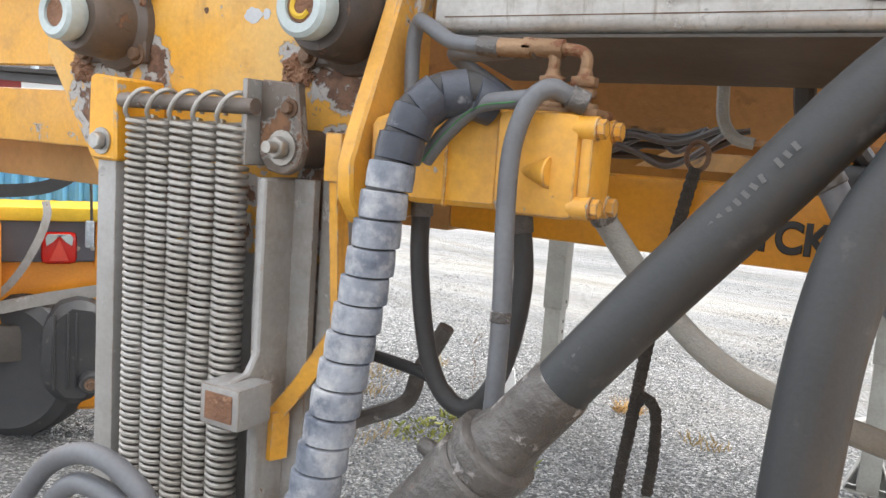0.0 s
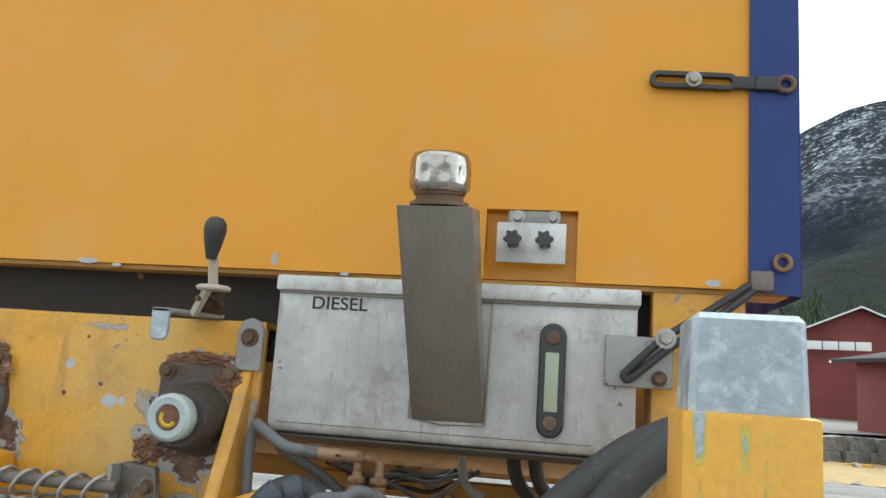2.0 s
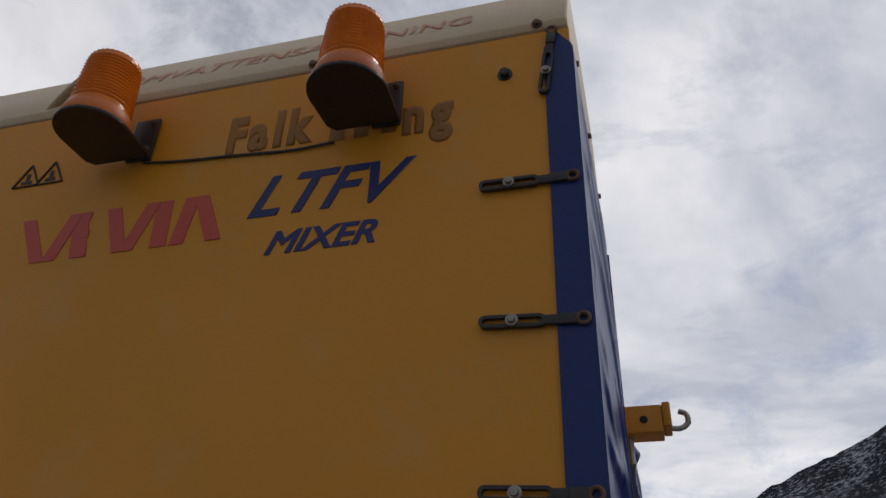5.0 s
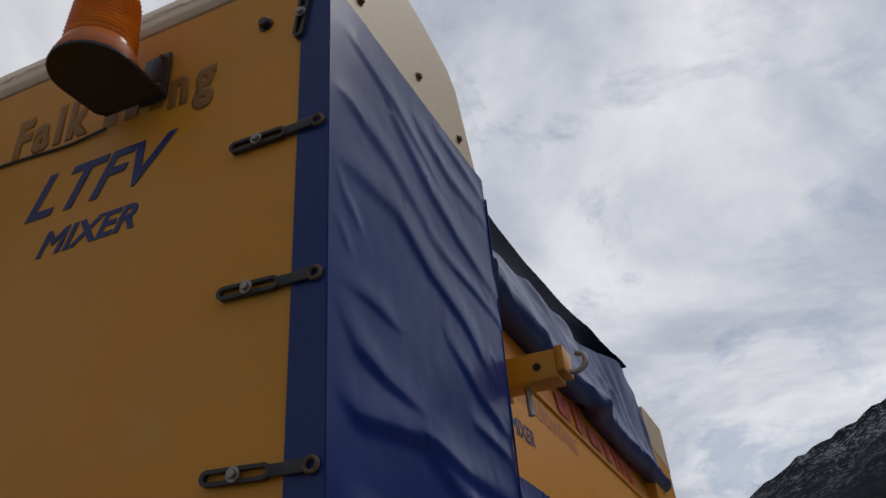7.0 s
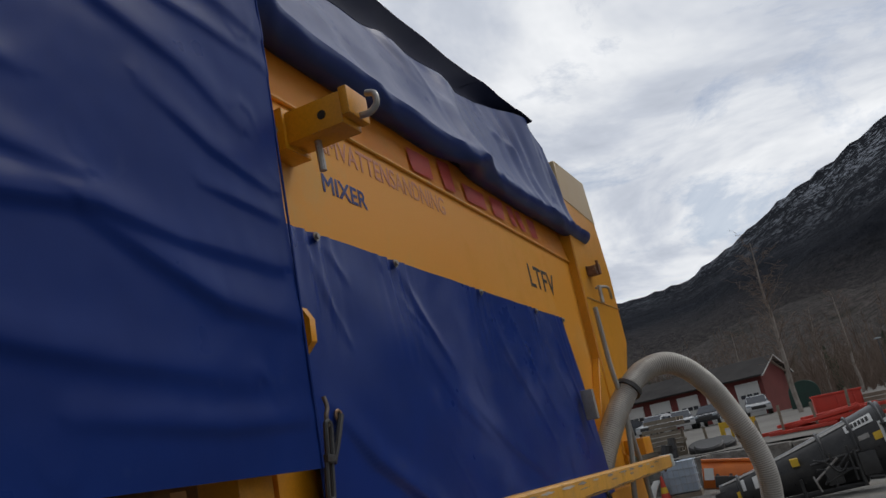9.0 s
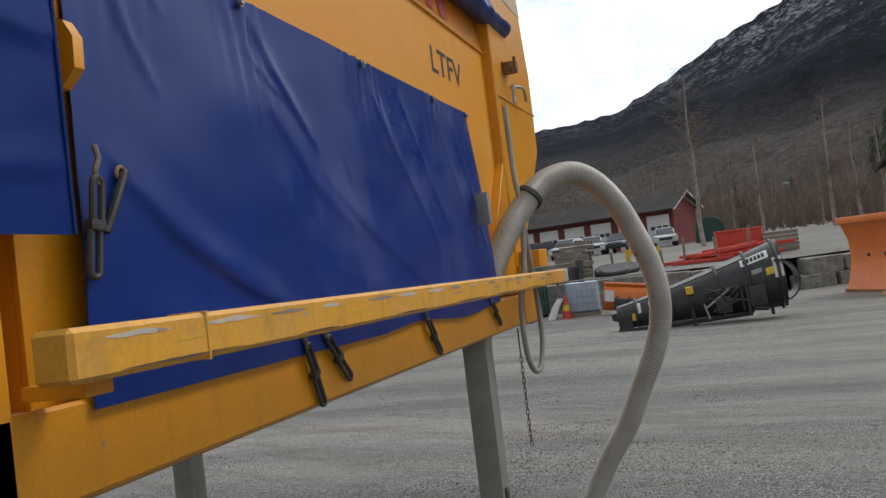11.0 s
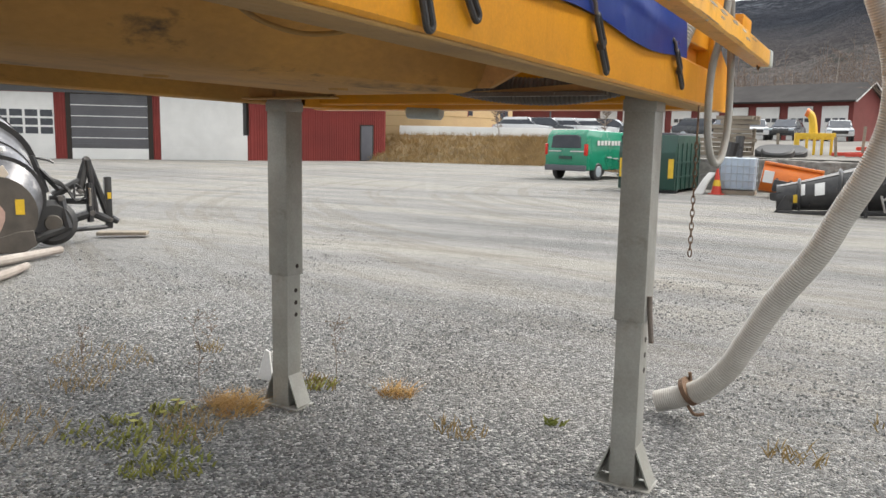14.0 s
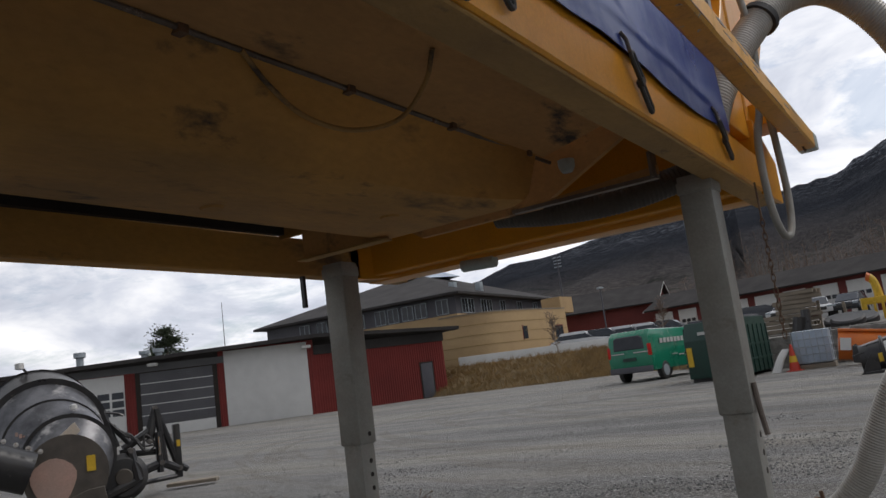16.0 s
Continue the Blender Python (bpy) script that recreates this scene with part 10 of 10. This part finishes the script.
sub("box_reflector", box(-0.16, -0.166, 0.70, -0.035, -0.158, 0.775, 0.004), "red_lens", tr)
sub("axle_box", box(-0.40, -0.05, 0.36, 0.13, 0.05, 0.52, 0.01), "grime", tr)
sub("drawbar", tube([(0.2, 0.0, 0.16), (0.75, -0.1, 0.16)], 0.045, 8, smooth=False), "trailer", tr)
sub("cover_sheet", sheet(160, 1, lambda u, v: (-1.6 + 2.2 * u, 0.30 + 0.012 * math.sin(u * 210), 1.03 + 0.37 * v), 0.004), "blue_far", tr, "pale blue ribbed cover sheet")
placed(tr, Matrix.Translation((-3.50, 1.26, 0)) @ Matrix.Rotation(radians(58), 4, "Z"))
for off_y in (0.0, 0.03):
    solo("black_hose", tube([(-1.06, -0.28, 0.01), (-1.055 + off_y, -0.28, 0.6), (-1.04 + off_y, -0.28, 0.95), (-1.0 + off_y * 0.6, -0.28, 1.045 - off_y), (-0.935, -0.28, 1.092 - off_y), (-0.868, -0.28, 1.090 - off_y), (-0.832 - off_y * 0.5, -0.27, 1.03), (-0.825, -0.25, 0.8), (-0.83, -0.2, 0.01)], 0.0105, 12), "hose_grey", "grey hose pair looping below the springs", "hose", "hoses below the springs")
solo("hanging_lever", tube([(-0.735, 0.08, 1.19), (-0.748, 0.08, 1.165), (-0.768, 0.08, 1.13), (-0.785, 0.08, 1.085), (-0.84, 0.06, 1.055), (-0.86, -0.01, 1.05)], 0.011, 8), "coupling", "rusty bent lever below the motor", "lever")

# ---- yard clutter at the right, seen past the front corner ----
wp = solo("white_block", box(-1.2, -0.4, 0, 1.2, 0.4, 0.55, 0.05), "white", "white concrete block by the drive", "block")
wp.matrix_basis = facing(25.5, 17, -0.1, -20)
pipe = solo("concrete_pipe", tube([(-1.6, 0, 0.35), (1.6, 0, 0.35)], 0.32, 16, smooth=False), "galv", "large pale pipe lying in the lot", "pipe")
pipe.matrix_basis = facing(24.5, 28, -0.15, -10)
for k in range(26):
    a, d = rng.uniform(13.3, 24), rng.uniform(25, 33)
    p = Vector(far(a, d, -0.18))
    L_ = rng.uniform(0.5, 1.8)
    mat_ = rng.choice(["rust", "wood", "white", "slate", "steel", "yellow_worn"])
    o = solo("scrap_piece", box(-L_ / 2, -0.09, 0, L_ / 2, 0.09, rng.uniform(0.08, 0.5), 0.02), mat_, "scrap piece in the lot by the red shed", "scrap", "scrap in the lot")
    o.matrix_basis = Matrix.Translation(p) @ Matrix.Rotation(rng.uniform(0, 3.1), 4, "Z") @ Matrix.Rotation(rng.uniform(-0.35, 0.35), 4, "Y")
solo("lot_grass", sheet(40, 20, lambda u, v: (*far(11 + 15 * u, 20 + 16 * v)[:2], -0.13 + 0.10 * abs(noise.noise((u * 9, v * 9, 0)))), 0), "grass_dry", "patch of dry grass at the lot's edge", "grass", kind="stuff")


# ---- trees ----
def birch(m, h, seed, group="bare birches"):
    r = random.Random(seed)
    e = thing("birch_tree", "bare pale-barked birch with thin drooping twigs", "tree", group)
    trunk = [(0, 0, 0)]
    for i in range(1, 8):
        trunk.append((trunk[-1][0] + r.uniform(-0.12, 0.12), trunk[-1][1] + r.uniform(-0.12, 0.12), h * i / 7))
    sub("trunk", tube(trunk, lambda t: 0.0145 * h * (1 - t) ** 0.8 + 0.012, 8, 3), "bark", e)
    b = None
    verts, faces = [], []

    def stick(p, q, w):
        d = (q - p).normalized()
        s = d.cross(Vector((0, 0, 1)))
        s = s.normalized() * w if s.length > 1e-3 else Vector((w, 0, 0))
        u = s.cross(d).normalized() * w
        i = len(verts)
        verts.extend([p + s, p - 0.5 * s + u, p - 0.5 * s - u, q])
        faces.extend([(i, i + 1, i + 3), (i + 1, i + 2, i + 3), (i + 2, i, i + 3)])

    for k in range(52):
        t = r.uniform(0.22, 0.98)
        i = min(int(t * 7), 6)
        p = Vector(trunk[i]).lerp(Vector(trunk[i + 1]), t * 7 - i)
        a = r.uniform(0, 6.28)
        ln = h * r.uniform(0.10, 0.26) * (1.15 - t * 0.7)
        q = p + Vector((math.cos(a), math.sin(a), r.uniform(0.5, 1.1))) * ln
        stick(p, q, 0.035 * (1.2 - t))
        for _ in range(9):
            s = p.lerp(q, r.uniform(0.3, 1))
            f = s + Vector((r.uniform(-1, 1), r.uniform(-1, 1), r.uniform(-0.3, 0.7))) * ln * 0.45
            stick(s, f, 0.012)
            for _ in range(3):
                g = s.lerp(f, r.uniform(0.4, 1))
                stick(g, g + Vector((r.uniform(-1, 1), r.uniform(-1, 1), r.uniform(-0.6, 0.3))) * ln * 0.22, 0.007)
    me = bpy.data.meshes.new("crown")
    me.from_pydata([tuple(v) for v in verts], [], faces)
    me.materials.append(M["twig"])
    o = new("crown", me)
    o.parent = e
    return placed(e, m)


b1 = birch(facing(-0.25, 50, 1.2, 0), 10.5, 1)
b2 = birch(facing(8, 66, 1.4, 40), 10, 2)
b3 = birch(facing(-3.3, 84, 1.5, 80), 8.5, 3)
rt = random.Random(11)
for a, d in ((3.5, 82), (11, 88), (14.5, 85), (-6, 105), (-9, 108), (-13, 110), (1.8, 98), (7.2, 95), (20, 95), (23, 96), (-16, 114), (9.6, 72)):
    s = rt.choice((b1, b2, b3))
    copy_thing(s, facing(a, d, 1.4, rt.uniform(0, 360)))
sh = birch(facing(-25.4, 49.5, 1.3, 20), 2.6, 9)
tagged(sh, "small bare shrub by the white wall", "shrub", "bare shrubs")
copy_thing(sh, facing(-17.9, 50.0, 1.3, 120))


def conifers(name, label, spots):
    """Uneven spruces and pines: whorls of drooping ragged boughs, all in one mesh."""
    r = random.Random(8)
    verts, faces = [], []
    for x, y, z, h in spots:
        wv = h * r.uniform(0.15, 0.22)
        for j in range(13):
            t = j / 13
            zz = z + h * (0.12 + 0.88 * t)
            for k in range(8):
                a = 6.28 * (k + r.random()) / 8
                ln = wv * (1.05 - t) * r.uniform(0.55, 1.25)
                c, s = math.cos(a), math.sin(a)
                i = len(verts)
                dz = -h * 0.035 * r.uniform(0.4, 1.6)
                wd = 0.35 * ln + 0.05
                verts.extend([(x, y, zz + h * 0.06), (x + c * ln - s * wd * 0.5, y + s * ln + c * wd * 0.5, zz + dz), (x + c * ln * 1.15, y + s * ln * 1.15, zz + dz * 0.6), (x + c * ln + s * wd * 0.5, y + s * ln - c * wd * 0.5, zz + dz)])
                faces.extend([(i, i + 1, i + 2), (i, i + 2, i + 3)])
        i = len(verts)
        verts.extend([(x - 0.1, y, z), (x + 0.1, y, z), (x, y + 0.15, z), (x, y, z + h * 0.95)])
        faces.extend([(i, i + 1, i + 3), (i + 1, i + 2, i + 3), (i + 2, i, i + 3)])
    me = bpy.data.meshes.new(name)
    me.from_pydata(verts, [], faces)
    me.materials.append(M["pine"])
    return tagged(new(name, me), label, "trees", kind="stuff")


spots = []
for _ in range(190):
    a, d = rt.uniform(-32, 34), rt.uniform(190, 330)
    if a < -15 and d < 150:
        d += 80
    x, y, _z = far(a, d)
    spots.append((x, y, 1.0 + max(0, d - 200) * 0.10, rt.uniform(5, 9)))
for _ in range(170):
    a, d = rt.uniform(10.5, 31), rt.uniform(120, 205)
    x, y, _z = far(a, d)
    spots.append((x, y, 0.5 + (d - 120) * 0.09, rt.uniform(10, 19)))
for a, d, h in ((2.0, 120, 8), (2.5, 124, 7), (-6.3, 118, 8.5), (-7.0, 121, 7), (5.6, 116, 8), (-48.3, 80, 5.0), (-9.5, 98, 7.5), (-10.5, 100, 6.5)):
    x, y, _z = far(a, d)
    spots.append((x, y, 1.0, h))
conifers("conifer_wood", "dark conifers at the foot of the mountain", spots)

# a rounded pine behind the garage
def pine_tree(m, h, seed):
    r = random.Random(seed)
    e = thing("pine_tree", "dark rounded pine behind the garage roof", "tree")
    sub("trunk", cyl((0, 0, 0), (0, 0, h * 0.9), 0.16, 0.05, seg=8), "twig", e)
    vs_, fs_ = [], []
    for _ in range(80):
        a, q, z = r.uniform(0, 6.28), h * 0.20 * math.sqrt(r.random()), h * r.uniform(0.35, 0.97)
        q *= 1.1 - max(0.0, z / h - 0.55) * 1.9
        c = Vector((q * math.cos(a), q * math.sin(a), z))
        for _ in range(130):
            p = c + Vector((r.gauss(0, 0.34), r.gauss(0, 0.34), r.gauss(0, 0.17)))
            d1, d2 = Vector((r.uniform(-1, 1), r.uniform(-1, 1), r.uniform(-0.4, 0.8))) * 0.24, Vector((r.uniform(-1, 1), r.uniform(-1, 1), r.uniform(-0.4, 0.8))) * 0.16
            i = len(vs_)
            vs_.extend([p, p + d1, p + d2])
            fs_.append((i, i + 1, i + 2))
    me = bpy.data.meshes.new("crown")
    me.from_pydata([tuple(v) for v in vs_], [], fs_)
    me.materials.append(M["pine"])
    new("crown", me).parent = e
    return placed(e, m)


pine_tree(facing(-52.7, 66, -0.66, 0), 8.3, 4)

# bare deciduous wood as far growth
verts, faces = [], []
for _ in range(3600):
    a, d = rt.uniform(-34, 36), rt.uniform(92, 330)
    x, y, _z = far(a, d)
    z, h = 1.0 + max(0, d - 200) * 0.10, rt.uniform(4, 8.5)
    for k in range(13):
        i = len(verts)
        t = rt.uniform(0.0, 0.6) if k else 0
        aa = rt.uniform(0, 6.28)
        sp = h * rt.uniform(0.08, 0.24) * (k > 0)
        w_ = 0.06 if k == 0 else 0.05
        verts.extend([(x - w_, y, z + h * t), (x + w_, y, z + h * t), (x, y + w_, z + h * t), (x + sp * math.cos(aa), y + sp * math.sin(aa), z + h * min(1, t + 0.4) if k else z + h)])
        faces.extend([(i, i + 1, i + 3), (i + 1, i + 2, i + 3), (i + 2, i, i + 3)])
for _ in range(330):
    a, d = rt.uniform(-15, 16), rt.uniform(82, 130)
    x, y, _z = far(a, d)
    h = rt.uniform(6.5, 12)
    for k in range(30):
        i = len(verts)
        t = rt.uniform(0.15, 0.9) if k else 0
        aa = rt.uniform(0, 6.28)
        ln = h * rt.uniform(0.06, 0.22) * (1.1 - t)
        w_ = 0.055 if k == 0 else 0.022
        verts.extend([(x - w_, y, 1.0 + h * t), (x + w_, y, 1.0 + h * t), (x, y + w_, 1.0 + h * t), (x + ln * math.cos(aa), y + ln * math.sin(aa), 1.0 + h * t + ln * 1.3) if k else (x, y, 1.0 + h)])
        faces.extend([(i, i + 1, i + 3), (i + 1, i + 2, i + 3), (i + 2, i, i + 3)])
me = bpy.data.meshes.new("bare_wood")
me.from_pydata(verts, [], faces)
me.materials.append(M["twig"])
tagged(new("bare_wood", me), "bare grey-brown birch wood below the mountain", "trees", kind="stuff")


# lamp posts, mast
def lamp_post(m, h):
    e = thing("street_lamp", "slender grey street lamp by the terrace", "street lamp", "street lamps")
    sub("pole", cyl((0, 0, 0), (0, 0, h), 0.07, 0.045, seg=10), "slate", e)
    sub("lamp_head", lathe([(0.05, 0), (0.28, 0.04), (0.26, 0.12), (0, 0.16)], 14, m=Matrix.Translation((0, 0, h))), "galv", e)
    return placed(e, m)


lp = lamp_post(facing(-21.8, 62, 1.4, 0), 4.6)
copy_thing(lp, facing(5.3, 80, 1.4, 0))
mast = thing("lattice_mast", "slim mast on the skyline beyond the office", "mast")
sub("pole", cyl((0, 0, 0), (0, 0, 13), 0.16, 0.08, seg=8), "slate", mast)
for k in range(4):
    sub("antenna", box(-0.5, -0.05, 11.3 + 0.4 * k, 0.5, 0.05, 11.38 + 0.4 * k), "galv", mast)
placed(mast, facing(-24.5, 100, 1.4, 0))
am = solo("antenna_mast", cyl((0, 0, 0), (0, 0, 10.5), 0.05, 0.025, seg=8), "slate", "thin antenna mast behind the garage", "mast")
am.matrix_basis = facing(-48.9, 72, -0.6, 0)

# ---- plants in the gravel ----
def tuft(name, label, material, spots_, blades, h, spread, lean=0.8, seed=1, wide=0.0025):
    r = random.Random(seed)
    verts, faces = [], []
    for cx, cy, rad in spots_:
        for _ in range(int(blades * rad / 0.1)):
            a, q = r.uniform(0, 6.28), rad * math.sqrt(r.random())
            x, y = cx + q * math.cos(a), cy + 0.8 * q * math.sin(a)
            hh = h * r.uniform(0.4, 1.1)
            b_ = r.uniform(0, 6.28)
            lx, ly = lean * hh * math.cos(b_), lean * hh * math.sin(b_)
            i = len(verts)
            verts.extend([(x - wide, y, 0), (x + wide, y, 0), (x + lx * 0.4 + wide, y + ly * 0.4, hh * 0.6), (x + lx * 0.4 - wide, y + ly * 0.4, hh * 0.6), (x + lx, y + ly, hh)])
            faces.extend([(i, i + 1, i + 2, i + 3), (i + 3, i + 2, i + 4)])
    me = bpy.data.meshes.new(name)
    me.from_pydata(verts, [], faces)
    me.materials.append(M[material])
    return tagged(new(name, me), label, "grass", kind="stuff")


tuft("dead_grass", "orange tufts of dead grass in the gravel", "grass_orange", [(-1.377, 3.557, 0.085), (-1.90, 3.06, 0.10), (-1.97, 3.02, 0.07), (-1.86, 3.00, 0.13)], 200, 0.055, 1, 2.2, 2, 0.0015)
tuft("dry_weeds", "dry brown weeds in the gravel", "grass_dry", [(-1.94, 2.80, 0.16), (-1.80, 2.7, 0.14), (-2.72, 2.86, 0.16), (-2.68, 3.65, 0.08), (-1.78, 3.48, 0.12), (0.35, 3.75, 0.12), (0.9, 4.3, 0.3), (-0.9, 3.3, 0.12), (1.4, 4.2, 0.25), (-3.0, 3.2, 0.3), (-2.5, 2.3, 0.3)], 40, 0.06, 1, 0.9, 3)
tuft("green_weeds", "low yellow-green weeds in the gravel", "grass_green", [(-1.87, 2.57, 0.22), (-2.1, 2.52, 0.2), (-1.62, 2.45, 0.15), (-1.78, 3.48, 0.10), (-2.11, 2.84, 0.09), (-1.7, 2.35, 0.08), (-2.6, 2.2, 0.2), (-0.6, 3.6, 0.05)], 45, 0.035, 1, 1.0, 4, 0.006)
# dry grass standing on the bank
rb2, verts, faces = random.Random(17), [], []
for _ in range(5200):
    u, v = rb2.random(), rb2.uniform(0.02, 1.0)
    x, y, z = bank_fn(u, v)
    for _ in range(3):
        w_, hh, i = rb2.uniform(0.012, 0.03), rb2.uniform(0.10, 0.34), len(verts)
        ax, ay = rb2.gauss(0, 0.5) * hh, rb2.gauss(-0.2, 0.4) * hh
        px_, py_ = x + rb2.gauss(0, 0.1), y + rb2.gauss(0, 0.06)
        verts.extend([(px_ - w_, py_, z - 0.05), (px_ + w_, py_, z - 0.05), (px_ + ax, py_ + ay, z + hh)])
        faces.append((i, i + 1, i + 2))
me = bpy.data.meshes.new("bank_grass")
me.from_pydata(verts, [], faces)
me.materials.append(surface("standing_dry_grass", (0.44, 0.31, 0.15), (0.30, 0.21, 0.10), 0.9, big=1.6, fine=20, bump=0.0, spot=(0.15, 0.12, 0.055), spot_at=0.62, spot_scale=2.0, soft=0.1))
tagged(new("bank_grass", me), "dry yellow-brown grass standing on the bank", "grass", kind="stuff")


def stalk(x, y, h, seed):
    r = random.Random(seed)
    e = thing("dry_stalk", "tall dry weed stalk with seed heads", "weed", "weed stalks", at=(x, y, 0))
    pts = [(x + r.uniform(-0.004, 0.004) * i, y + r.uniform(-0.004, 0.004) * i, h * i / 5) for i in range(6)]
    b = tube(pts, 0.0014, 5, 3)
    for k in range(16):
        t = r.uniform(0.25, 1)
        i = min(int(t * 5), 4)
        p = Vector(pts[i]).lerp(Vector(pts[i + 1]), t * 5 - i)
        q = p + Vector((r.uniform(-0.05, 0.05), r.uniform(-0.05, 0.05), r.uniform(0.0, 0.05)))
        b = tube([p, q], 0.0012, 4, smooth=False, bm=b)
        b = lathe([(0.0, -0.005), (0.006, 0), (0.0, 0.006)], 5, b, Matrix.Translation(q))
    part("stem", b, "twig", e)


for x, y, h, s in ((-2.10, 3.02, 0.42, 1), (-2.72, 2.87, 0.26, 2), (-1.72, 3.55, 0.34, 3), (-2.68, 3.65, 0.20, 4)):
    stalk(x, y, h, s)
lf = None
for k in range(9):
    cx, cy = -2.10 + rng.uniform(-0.11, 0.10), 2.84 + rng.uniform(-0.2, 0.18)
    a = rng.uniform(0, 6.28)
    o = [(0.019 * math.cos(t) * (1.4 if i % 2 else 1), 0.014 * math.sin(t) * (1.3 if i % 2 else 1)) for i, t in enumerate([6.28 * j / 9 for j in range(9)])]
    bb = prism(o, "z", 0.0, 0.0015)
    bb.transform(Matrix.Translation((cx, cy, 0.012)) @ Matrix.Rotation(a, 4, "Z") @ Matrix.Rotation(rng.uniform(-0.4, 0.4), 4, "X"))
    lf = join(lf, bb)
solo("fallen_leaves", lf, "grass_green", "yellow-green leaves lying in the gravel", "leaves", kind="stuff")
solo("white_plate", prism([(-2.10, 0.0), (-2.00, 0.0), (-2.02, 0.15), (-2.045, 0.16)], "y", 3.40, 3.41, bev=0.001), "white", "white plastic sheet behind the leg foot", "plate")
solo("front_bracket_bar", box(-0.9, 0.6, 1.36, -0.2, 0.64, 1.40), "yellow_under", "dirty yellow bar under the frame", "bar")
